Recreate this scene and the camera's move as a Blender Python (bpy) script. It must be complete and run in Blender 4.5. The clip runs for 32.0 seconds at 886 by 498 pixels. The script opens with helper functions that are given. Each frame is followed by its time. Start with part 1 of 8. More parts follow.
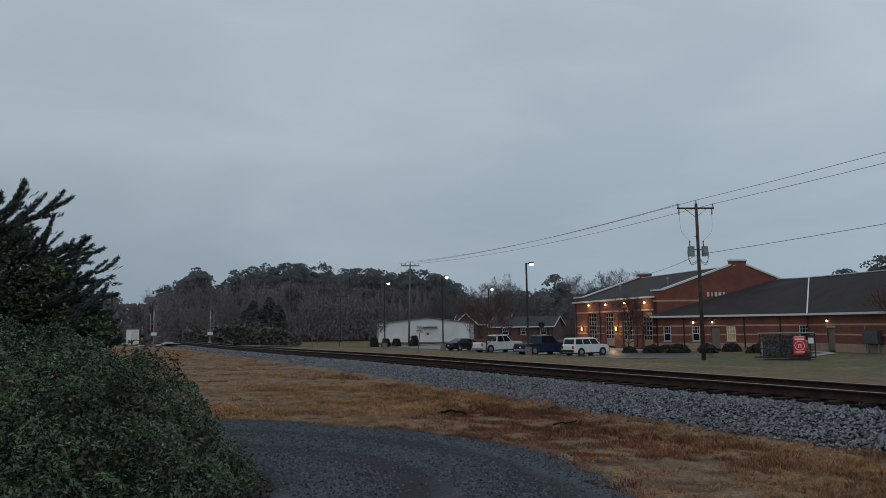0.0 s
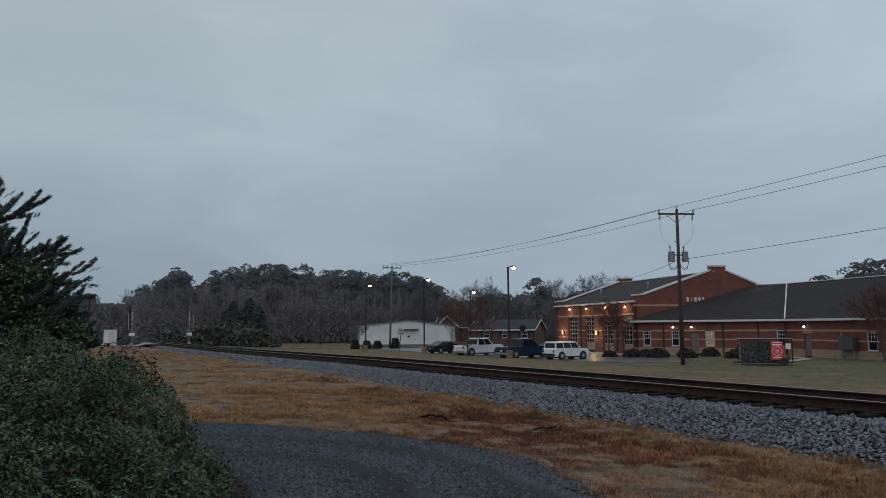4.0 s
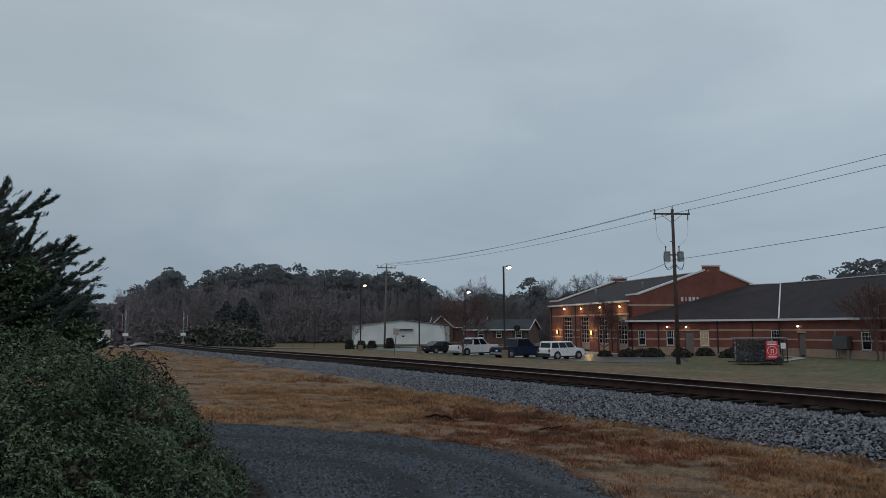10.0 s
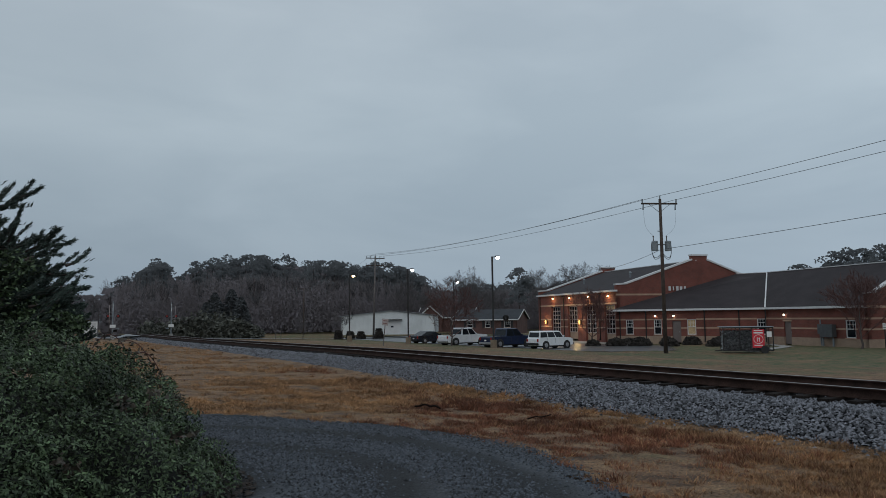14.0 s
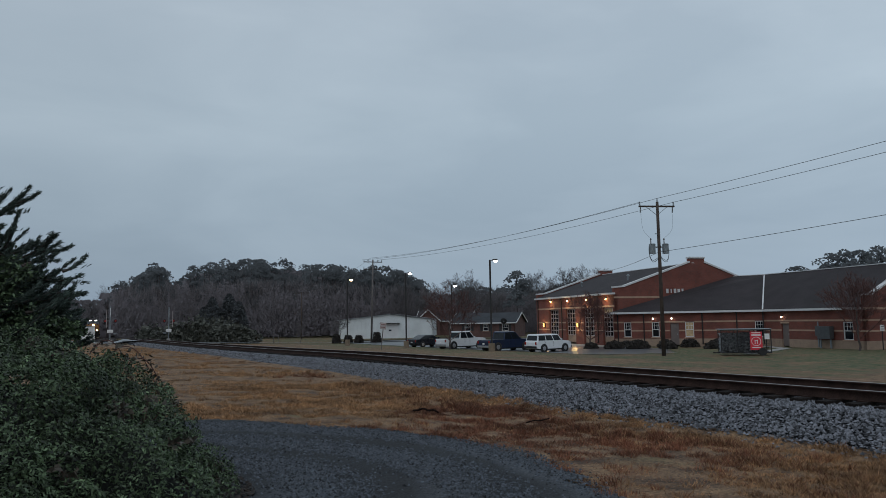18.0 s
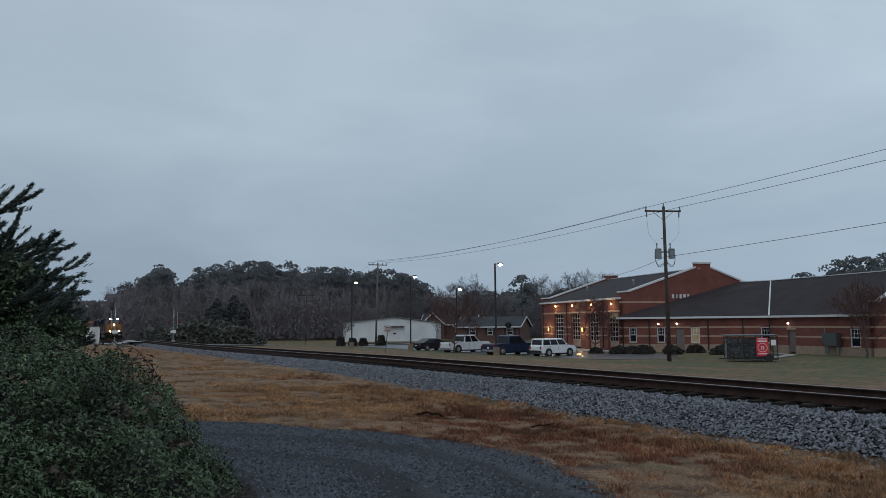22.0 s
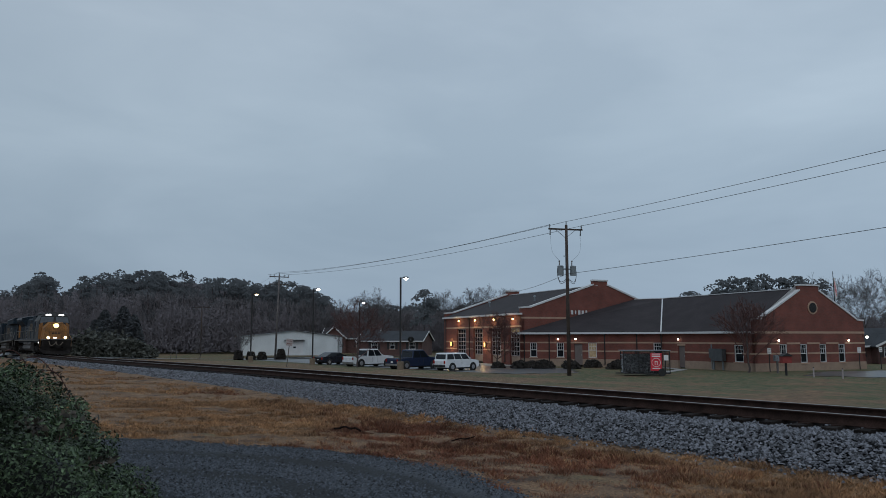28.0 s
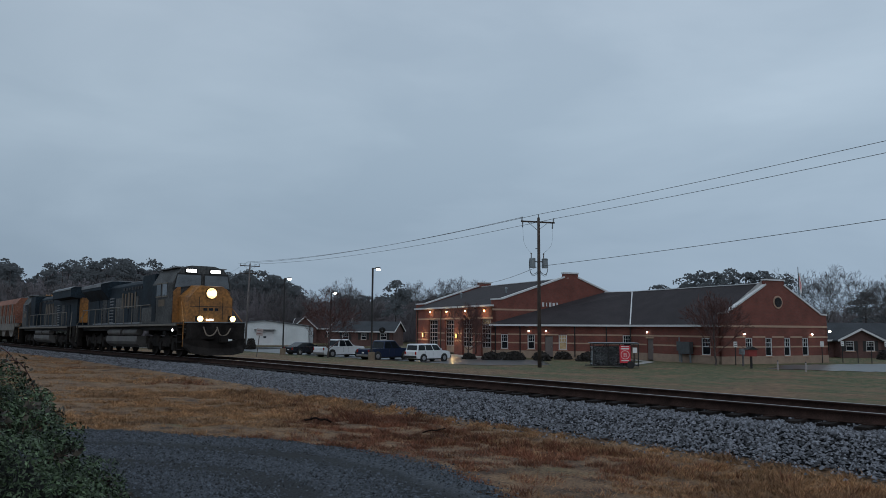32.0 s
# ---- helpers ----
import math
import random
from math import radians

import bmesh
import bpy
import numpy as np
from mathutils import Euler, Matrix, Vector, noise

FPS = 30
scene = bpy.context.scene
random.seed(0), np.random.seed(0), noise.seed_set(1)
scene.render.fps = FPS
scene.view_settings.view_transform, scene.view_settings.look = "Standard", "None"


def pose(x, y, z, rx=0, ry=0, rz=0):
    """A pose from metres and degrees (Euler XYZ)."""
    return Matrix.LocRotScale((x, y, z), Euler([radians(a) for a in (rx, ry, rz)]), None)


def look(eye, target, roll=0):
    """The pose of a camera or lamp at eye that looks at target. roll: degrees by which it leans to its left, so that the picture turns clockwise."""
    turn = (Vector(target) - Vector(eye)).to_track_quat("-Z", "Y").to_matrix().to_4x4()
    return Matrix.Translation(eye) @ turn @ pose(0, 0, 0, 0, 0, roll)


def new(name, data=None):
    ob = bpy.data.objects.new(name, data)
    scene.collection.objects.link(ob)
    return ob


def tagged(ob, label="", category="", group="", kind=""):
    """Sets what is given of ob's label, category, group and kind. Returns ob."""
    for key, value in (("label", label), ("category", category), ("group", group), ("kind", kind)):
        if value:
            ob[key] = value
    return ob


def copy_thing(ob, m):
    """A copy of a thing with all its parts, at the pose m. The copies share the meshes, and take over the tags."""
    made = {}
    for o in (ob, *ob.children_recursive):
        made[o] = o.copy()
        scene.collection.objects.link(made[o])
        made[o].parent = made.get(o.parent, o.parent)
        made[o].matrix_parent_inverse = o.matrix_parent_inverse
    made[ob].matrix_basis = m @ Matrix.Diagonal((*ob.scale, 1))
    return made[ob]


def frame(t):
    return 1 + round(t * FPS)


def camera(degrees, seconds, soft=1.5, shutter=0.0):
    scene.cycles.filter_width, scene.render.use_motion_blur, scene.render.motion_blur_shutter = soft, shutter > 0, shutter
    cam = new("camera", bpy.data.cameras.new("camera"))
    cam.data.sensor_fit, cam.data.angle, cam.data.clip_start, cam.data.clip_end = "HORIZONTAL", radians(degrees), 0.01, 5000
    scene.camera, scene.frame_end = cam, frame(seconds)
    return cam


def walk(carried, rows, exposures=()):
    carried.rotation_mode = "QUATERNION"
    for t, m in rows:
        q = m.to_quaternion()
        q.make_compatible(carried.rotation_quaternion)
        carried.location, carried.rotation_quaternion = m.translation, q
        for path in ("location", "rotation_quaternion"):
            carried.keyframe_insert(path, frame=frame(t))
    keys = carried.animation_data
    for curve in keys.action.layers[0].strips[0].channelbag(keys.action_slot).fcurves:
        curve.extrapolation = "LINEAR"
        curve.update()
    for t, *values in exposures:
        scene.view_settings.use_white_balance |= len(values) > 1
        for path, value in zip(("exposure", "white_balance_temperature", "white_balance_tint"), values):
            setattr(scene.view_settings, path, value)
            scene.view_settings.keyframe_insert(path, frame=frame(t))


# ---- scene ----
# seconds, eye, and turns of the camera
PATH = [
    (0.0, 0.428, -0.622, 1.619, 95.811, 0.882, -28.683),
    (0.5, 0.433, -0.645, 1.642, 95.791, 0.830, -28.902),
    (1.0, 0.445, -0.635, 1.644, 95.914, 0.629, -29.218),
    (1.5, 0.408, -0.646, 1.628, 95.963, 0.515, -29.787),
    (2.0, 0.415, -0.632, 1.611, 95.875, 0.538, -30.152),
    (2.5, 0.407, -0.614, 1.629, 95.938, 0.507, -30.402),
    (4.5, 0.449, -0.587, 1.663, 96.063, 0.344, -29.803),
    (5.0, 0.277, -0.515, 1.673, 96.294, 0.594, -29.194),
    (5.5, 0.232, -0.467, 1.659, 96.628, 0.889, -29.257),
    (6.0, 0.240, -0.465, 1.660, 96.811, 0.880, -29.500),
    (6.5, 0.234, -0.469, 1.665, 96.834, 0.694, -29.901),
    (7.0, 0.213, -0.468, 1.664, 96.820, 0.526, -30.413),
    (7.5, 0.208, -0.484, 1.665, 96.823, 0.521, -30.391),
    (8.0, 0.223, -0.482, 1.656, 96.742, 0.539, -30.489),
    (8.5, 0.226, -0.480, 1.656, 96.554, 0.479, -30.636),
    (9.0, 0.237, -0.447, 1.651, 96.360, 0.474, -30.751),
    (9.5, 0.237, -0.448, 1.653, 96.153, 0.414, -30.662),
    (10.0, 0.242, -0.444, 1.659, 95.965, 0.463, -30.673),
    (10.5, 0.251, -0.449, 1.655, 95.743, 0.649, -30.973),
    (11.0, 0.247, -0.443, 1.656, 95.556, 0.715, -31.085),
    (11.5, 0.243, -0.453, 1.655, 95.424, 0.694, -31.211),
    (12.0, 0.239, -0.461, 1.656, 95.351, 0.701, -31.333),
    (12.5, 0.244, -0.456, 1.657, 95.247, 0.723, -31.405),
    (13.0, 0.241, -0.456, 1.653, 95.202, 0.694, -31.552),
    (13.5, 0.250, -0.457, 1.654, 95.196, 0.717, -31.486),
    (14.0, 0.249, -0.453, 1.654, 95.204, 0.721, -31.525),
    (14.5, 0.251, -0.455, 1.655, 95.202, 0.805, -31.550),
    (16.5, 0.247, -0.451, 1.658, 95.241, 1.049, -31.682),
    (17.0, 0.248, -0.453, 1.658, 95.205, 1.009, -31.661),
    (17.5, 0.250, -0.454, 1.659, 95.250, 1.017, -31.602),
    (18.0, 0.249, -0.451, 1.665, 95.467, 0.970, -31.684),
    (18.5, 0.239, -0.460, 1.664, 95.691, 0.887, -31.730),
    (19.0, 0.236, -0.463, 1.661, 95.774, 0.781, -31.679),
    (19.5, 0.243, -0.456, 1.657, 95.866, 0.684, -31.619),
    (20.0, 0.252, -0.456, 1.655, 95.924, 0.649, -31.622),
    (20.5, 0.243, -0.450, 1.655, 96.006, 0.625, -31.613),
    (21.0, 0.237, -0.456, 1.653, 96.103, 0.576, -31.523),
    (21.5, 0.232, -0.444, 1.644, 96.036, 0.640, -31.609),
    (22.0, 0.311, -0.337, 1.648, 95.751, 0.496, -31.334),
    (22.5, 0.331, -0.239, 1.659, 95.883, 0.373, -30.753),
    (23.0, 0.166, -0.072, 1.647, 96.361, 0.466, -31.787),
    (23.5, 0.052, 0.024, 1.658, 96.778, 0.611, -34.314),
    (24.0, 0.002, -0.008, 1.642, 97.253, 0.633, -35.252),
    (24.5, 0.007, -0.001, 1.639, 97.240, 0.570, -36.177),
    (25.0, 0.030, 0.001, 1.622, 97.163, 0.483, -37.632),
    (25.5, 0.026, 0.009, 1.622, 97.156, 0.121, -37.996),
    (26.0, -0.000, 0.000, 1.620, 97.035, 0.000, -38.970),
    (26.5, 0.016, 0.013, 1.629, 97.035, 0.026, -39.043),
    (28.5, 0.044, 0.020, 1.612, 96.627, 0.107, -39.115),
    (29.0, 0.060, 0.025, 1.612, 96.394, 0.103, -39.259),
    (29.5, 0.078, 0.034, 1.611, 96.232, 0.043, -39.479),
    (30.0, 0.068, 0.034, 1.606, 96.062, -0.051, -39.755),
    (30.5, 0.059, 0.036, 1.607, 95.773, -0.206, -40.154),
    (31.0, 0.063, 0.045, 1.617, 95.509, -0.213, -40.740),
    (31.5, 0.046, 0.051, 1.629, 95.703, -0.423, -41.059),
    (32.0, 0.037, 0.037, 1.635, 96.128, -0.377, -41.259),
]
cam = camera(62.03, 32.0, soft=0.5)
walk(cam, [(r[0], pose(*r[1:])) for r in PATH], [(0, 0.07, 6480, 10), (12, 0.07, 6480, 10), (18, 0.07, 6260, 10), (21, 0.08, 6220, 10), (22, 0.15, 6200, 10), (23, 0.04, 6160, 10), (25, 0.0, 6120, 10), (32, 0.03, 6030, 10)])

# ---- light: overcast dusk ----
world = bpy.data.worlds.new("overcast_dusk")
scene.world = world
world.use_nodes = True
wn, wl = world.node_tree.nodes, world.node_tree.links
wn.clear()
w_out, w_bg = wn.new("ShaderNodeOutputWorld"), wn.new("ShaderNodeBackground")
w_sky = wn.new("ShaderNodeTexSky")
w_sky.sky_type, w_sky.sun_disc = "NISHITA", False
w_sky.sun_elevation, w_sky.sun_rotation = radians(12), radians(200)
w_sky.air_density, w_sky.dust_density, w_sky.ozone_density = 1.6, 4.0, 2.0
w_tc, w_map, w_noise = wn.new("ShaderNodeTexCoord"), wn.new("ShaderNodeMapping"), wn.new("ShaderNodeTexNoise")
w_map.inputs["Scale"].default_value = (1.0, 1.0, 3.2)
w_noise.inputs["Scale"].default_value, w_noise.inputs["Detail"].default_value = 2.3, 5.0
w_noise.inputs["Roughness"].default_value, w_noise.inputs["Distortion"].default_value = 0.5, 0.4
w_ramp = wn.new("ShaderNodeValToRGB")
w_ramp.color_ramp.elements[0].position, w_ramp.color_ramp.elements[0].color = 0.34, (0.86, 0.88, 0.90, 1)
w_ramp.color_ramp.elements[1].position, w_ramp.color_ramp.elements[1].color = 0.66, (1.06, 1.055, 1.05, 1)
w_sep = wn.new("ShaderNodeSeparateXYZ")
w_grad = wn.new("ShaderNodeValToRGB")
g = w_grad.color_ramp
g.elements[0].position, g.elements[0].color = 0.0, (0.30, 0.375, 0.445, 1)
g.elements[1].position, g.elements[1].color = 1.0, (0.44, 0.50, 0.55, 1)
for pos, col in ((0.03, (0.305, 0.38, 0.45, 1)), (0.12, (0.33, 0.405, 0.475, 1)), (0.26, (0.40, 0.475, 0.535, 1)), (0.45, (0.44, 0.505, 0.56, 1))):
    e = g.elements.new(pos)
    e.color = col
w_mul, w_mix = wn.new("ShaderNodeMixRGB"), wn.new("ShaderNodeMixRGB")
w_mul.blend_type, w_mul.inputs[0].default_value = "MULTIPLY", 1.0
w_dim = wn.new("ShaderNodeMixRGB")
w_dim.blend_type, w_dim.inputs[0].default_value, w_dim.inputs[2].default_value = "MULTIPLY", 1.0, (0.08, 0.08, 0.08, 1)
w_mix.inputs[0].default_value = 0.93
wl.new(w_tc.outputs["Generated"], w_map.inputs[0])
wl.new(w_map.outputs[0], w_noise.inputs[0])
wl.new(w_noise.outputs[0], w_ramp.inputs[0])
wl.new(w_tc.outputs["Generated"], w_sep.inputs[0])
wl.new(w_sep.outputs["Z"], w_grad.inputs[0])
w_side, w_tilt = wn.new("ShaderNodeMapRange"), wn.new("ShaderNodeMixRGB")
w_side.inputs[1].default_value, w_side.inputs[2].default_value, w_side.inputs[3].default_value, w_side.inputs[4].default_value = 0.0, 1.0, 0.93, 1.13
w_tilt.blend_type, w_tilt.inputs[0].default_value = "MULTIPLY", 1.0
wl.new(w_sep.outputs["X"], w_side.inputs[0])
wl.new(w_grad.outputs[0], w_tilt.inputs[1])
wl.new(w_side.outputs[0], w_tilt.inputs[2])
wl.new(w_tilt.outputs[0], w_mul.inputs[1])
wl.new(w_ramp.outputs[0], w_mul.inputs[2])
wl.new(w_sky.outputs[0], w_dim.inputs[1])
wl.new(w_dim.outputs[0], w_mix.inputs[1])
wl.new(w_mul.outputs[0], w_mix.inputs[2])
wl.new(w_mix.outputs[0], w_bg.inputs[0])
w_bg.inputs[1].default_value = 1.0
wl.new(w_bg.outputs[0], w_out.inputs[0])

sun = new("sun", bpy.data.lights.new("sun", "SUN"))
sun.data.energy, sun.data.angle, sun.data.color = 0.5, radians(60), (0.95, 0.97, 1.0)
sun.matrix_basis = look((-40, -30, 60), (0, 0, 0))

# ---- materials ----
def material(name, colour, rough=0.8, metal=0.0, vary=0.25, scale=3.0, fine=40.0, bump=0.2, dark=None, emit=None, spec=0.5, island=0.0, obj_random=0.0, bump_dist=0.02):
    """A two-scale noise material: large stains, fine grain, relief."""
    m = bpy.data.materials.new(name)
    m.use_nodes = True
    n, l = m.node_tree.nodes, m.node_tree.links
    b = n["Principled BSDF"]
    b.inputs["Roughness"].default_value, b.inputs["Metallic"].default_value = rough, metal
    b.inputs["Specular IOR Level"].default_value = spec
    tc = n.new("ShaderNodeTexCoord")
    n1, n2 = n.new("ShaderNodeTexNoise"), n.new("ShaderNodeTexNoise")
    n1.inputs["Scale"].default_value, n1.inputs["Detail"].default_value = scale, 4
    n2.inputs["Scale"].default_value, n2.inputs["Detail"].default_value = fine, 3
    l.new(tc.outputs["Object"], n1.inputs[0])
    l.new(tc.outputs["Object"], n2.inputs[0])
    r1 = n.new("ShaderNodeValToRGB")
    d = dark or tuple(c * (1 - 1.6 * vary) for c in colour)
    r1.color_ramp.elements[0].position, r1.color_ramp.elements[0].color = 0.3, (*d, 1)
    r1.color_ramp.elements[1].position, r1.color_ramp.elements[1].color = 0.68, (*colour, 1)
    l.new(n1.outputs[0], r1.inputs[0])
    mr = n.new("ShaderNodeMapRange")
    mr.inputs[1].default_value, mr.inputs[2].default_value = 0.3, 0.7
    mr.inputs[3].default_value, mr.inputs[4].default_value = 1 - vary, 1 + vary
    l.new(n2.outputs[0], mr.inputs[0])
    mul = n.new("ShaderNodeMixRGB")
    mul.blend_type, mul.inputs[0].default_value = "MULTIPLY", 1.0
    l.new(r1.outputs[0], mul.inputs[1])
    l.new(mr.outputs[0], mul.inputs[2])
    last = mul
    for amount, kind in ((island, "geo"), (obj_random, "obj")):
        if amount:
            src = n.new("ShaderNodeNewGeometry" if kind == "geo" else "ShaderNodeObjectInfo")
            out = src.outputs["Random Per Island"] if kind == "geo" else src.outputs["Random"]
            m2, x = n.new("ShaderNodeMapRange"), n.new("ShaderNodeMixRGB")
            m2.inputs[3].default_value, m2.inputs[4].default_value = 1 - amount, 1 + amount
            x.blend_type, x.inputs[0].default_value = "MULTIPLY", 1.0
            l.new(out, m2.inputs[0])
            l.new(last.outputs[0], x.inputs[1])
            l.new(m2.outputs[0], x.inputs[2])
            last = x
    l.new(last.outputs[0], b.inputs["Base Color"])
    if bump:
        bp = n.new("ShaderNodeBump")
        bp.inputs["Strength"].default_value, bp.inputs["Distance"].default_value = bump, bump_dist
        l.new(n2.outputs[0], bp.inputs["Height"])
        l.new(bp.outputs[0], b.inputs["Normal"])
    if emit:
        b.inputs["Emission Color"].default_value, b.inputs["Emission Strength"].default_value = (*emit[0], 1), emit[1]
    return m


def brick_material(name, c1, c2, mortar, scale=1.0):
    m = material(name, c1, 0.85)
    n, l = m.node_tree.nodes, m.node_tree.links
    b = n["Principled BSDF"]
    tc, sep, com = n.new("ShaderNodeTexCoord"), n.new("ShaderNodeSeparateXYZ"), n.new("ShaderNodeCombineXYZ")
    add = n.new("ShaderNodeMath")
    br = n.new("ShaderNodeTexBrick")
    br.inputs["Color1"].default_value, br.inputs["Color2"].default_value, br.inputs["Mortar"].default_value = (*c1, 1), (*c2, 1), (*mortar, 1)
    br.inputs["Scale"].default_value = 1.0
    br.inputs["Brick Width"].default_value, br.inputs["Row Height"].default_value = 0.21 * scale, 0.075 * scale
    br.inputs["Mortar Size"].default_value = 0.009 * scale
    l.new(tc.outputs["Object"], sep.inputs[0])
    l.new(sep.outputs[0], add.inputs[0])
    l.new(sep.outputs[1], add.inputs[1])
    l.new(add.outputs[0], com.inputs[0])
    l.new(sep.outputs[2], com.inputs[1])
    l.new(com.outputs[0], br.inputs[0])
    no, mr, mul = n.new("ShaderNodeTexNoise"), n.new("ShaderNodeMapRange"), n.new("ShaderNodeMixRGB")
    no.inputs["Scale"].default_value, no.inputs["Detail"].default_value = 0.7, 5
    mr.inputs[1].default_value, mr.inputs[2].default_value, mr.inputs[3].default_value, mr.inputs[4].default_value = 0.3, 0.7, 0.75, 1.15
    mul.blend_type, mul.inputs[0].default_value = "MULTIPLY", 1.0
    l.new(tc.outputs["Object"], no.inputs[0])
    l.new(no.outputs[0], mr.inputs[0])
    l.new(br.outputs[0], mul.inputs[1])
    l.new(mr.outputs[0], mul.inputs[2])
    l.new(mul.outputs[0], b.inputs["Base Color"])
    return m


def glow(name, colour, strength):
    return material(name, colour, 0.4, vary=0.02, bump=0, emit=(colour, strength))


def glass_material(name, tint=(0.012, 0.015, 0.018), rough=0.08):
    return material(name, tint, rough, vary=0.1, bump=0, spec=0.28)


M_BRICK = brick_material("red_brick", (0.205, 0.053, 0.036), (0.15, 0.040, 0.029), (0.14, 0.082, 0.066))
M_BRICK2 = brick_material("house_brick", (0.115, 0.050, 0.041), (0.085, 0.038, 0.033), (0.11, 0.08, 0.07))
M_BAND = material("cream_stone_band", (0.42, 0.28, 0.20), 0.8, vary=0.12, scale=1.5, fine=25)
M_BASE = material("tan_block_base", (0.34, 0.245, 0.18), 0.85, vary=0.15, scale=1.2, fine=18)
M_TRIM = material("white_metal_trim", (0.62, 0.62, 0.62), 0.45, vary=0.06, scale=1.0, fine=30, bump=0.05)
M_SHINGLE = material("dark_shingle", (0.027, 0.020, 0.023), 0.9, vary=0.3, scale=0.6, fine=14, bump=0.5)
M_SHINGLE2 = material("grey_shingle", (0.034, 0.039, 0.046), 0.9, vary=0.25, scale=0.6, fine=14, bump=0.5)
M_DKMETAL = material("dark_bronze_metal", (0.025, 0.022, 0.022), 0.45, metal=0.3, vary=0.2)
M_GLASS = glass_material("window_glass", (0.010, 0.013, 0.017), 0.05)
M_GLASSLIT = material("lit_window_glass", (0.30, 0.24, 0.15), 0.15, vary=0.3, scale=2.0, bump=0, emit=((1.0, 0.72, 0.40), 0.08))
M_LAMP_WARM = glow("warm_lamp", (1.0, 0.62, 0.22), 14.0)
M_LAMP_WHITE = glow("white_lamp", (1.0, 0.88, 0.66), 10.0)
M_DOORPAINT = material("grey_brown_door_paint", (0.16, 0.13, 0.12), 0.5, vary=0.1)
M_WHITEWALL = material("white_ribbed_siding", (0.62, 0.65, 0.65), 0.6, vary=0.10, scale=0.5, fine=8, bump=0.05)
M_CONC = material("concrete", (0.36, 0.35, 0.33), 0.85, vary=0.18, scale=2.0)
M_ASPHALT = material("wet_asphalt", (0.10, 0.105, 0.11), 0.30, vary=0.3, scale=0.25, fine=30, bump=0.2)
M_ROAD = material("drive_gravel_bed", (0.044, 0.050, 0.058), 0.8, vary=0.5, scale=0.55, fine=38, bump=1.0, dark=(0.030, 0.032, 0.036), spec=0.25)


def add_ruts(m, centre):
    """Lighter packed wheel tracks that follow the bend."""
    n, l = m.node_tree.nodes, m.node_tree.links
    tc, mp, wv = n.new("ShaderNodeTexCoord"), n.new("ShaderNodeMapping"), n.new("ShaderNodeTexWave")
    mp.inputs["Location"].default_value = (-centre[0], -centre[1], 0)
    wv.wave_type, wv.rings_direction = "RINGS", "Z"
    wv.inputs["Scale"].default_value, wv.inputs["Distortion"].default_value = 0.20, 4.5
    wv.inputs["Detail"].default_value, wv.inputs["Detail Scale"].default_value = 3.0, 0.8
    l.new(tc.outputs["Object"], mp.inputs[0])
    l.new(mp.outputs[0], wv.inputs[0])
    mr, mul = n.new("ShaderNodeMapRange"), n.new("ShaderNodeMixRGB")
    mr.inputs[1].default_value, mr.inputs[2].default_value, mr.inputs[3].default_value, mr.inputs[4].default_value = 0.25, 0.8, 0.55, 1.6
    mul.blend_type, mul.inputs[0].default_value = "MULTIPLY", 1.0
    b = n["Principled BSDF"]
    src = b.inputs["Base Color"].links[0].from_socket
    l.new(wv.outputs[0], mr.inputs[0])
    l.new(src, mul.inputs[1])
    l.new(mr.outputs[0], mul.inputs[2])
    l.new(mul.outputs[0], b.inputs["Base Color"])


add_ruts(M_ROAD, (0.9, 7.6))
M_POLE = material("weathered_pole_wood", (0.075, 0.055, 0.045), 0.9, vary=0.35, scale=2.0, fine=30, bump=0.4)
M_POLEGREY = material("grey_weathered_pole", (0.15, 0.135, 0.13), 0.9, vary=0.3, scale=2.0)
M_RAIL = material("rusty_rail_web", (0.042, 0.024, 0.019), 0.85, metal=0.0, spec=0.15, vary=0.35, scale=4.0)
M_RAILTOP = material("polished_rail_head", (0.36, 0.34, 0.33), 0.42, metal=1.0, vary=0.1)
M_TIE = material("dark_creosote_tie", (0.026, 0.021, 0.019), 0.95, spec=0.15, vary=0.4, scale=5.0, obj_random=0.3)
M_STONE = material("ballast_stone", (0.148, 0.153, 0.171), 0.8, vary=0.25, scale=20.0, fine=80.0, bump=0.3, island=0.88, spec=0.3)
# Bed is near black to paint the shade in gaps between stones.
M_BALLAST = material("gap_shade_ballast_bed", (0.026, 0.027, 0.030), 0.95, vary=0.6, scale=12.0, fine=26.0, bump=1.0, dark=(0.014, 0.014, 0.016), spec=0.1, bump_dist=0.05)
M_PEBBLE = material("drive_pebble", (0.060, 0.069, 0.083), 0.7, vary=0.2, scale=20.0, island=0.9, spec=0.3)
M_DRYGRASS = material("dry_grass_blade", (0.42, 0.236, 0.112), 0.9, dark=(0.165, 0.096, 0.050), vary=0.45, scale=0.8, fine=9.0, bump=0, island=0.45)
M_REDGRASS = material("russet_grass_blade", (0.23, 0.092, 0.050), 0.9, vary=0.45, scale=0.8, fine=9.0, bump=0, island=0.5)
M_LAWNBLADE = material("green_lawn_tuft", (0.105, 0.125, 0.046), 0.9, vary=0.3, scale=0.8, bump=0, island=0.25)
M_BARK = material("bare_bark", (0.10, 0.080, 0.072), 0.95, vary=0.3, scale=2.0)
M_TWIG = material("reddish_twigs", (0.135, 0.066, 0.058), 0.95, vary=0.3, scale=2.0)
# Grey twigs, pine, woods and far twigs: distance haze is mixed into the colour.
M_TWIGGREY = material("grey_twigs", (0.155, 0.145, 0.15), 0.95, vary=0.3, scale=2.0)
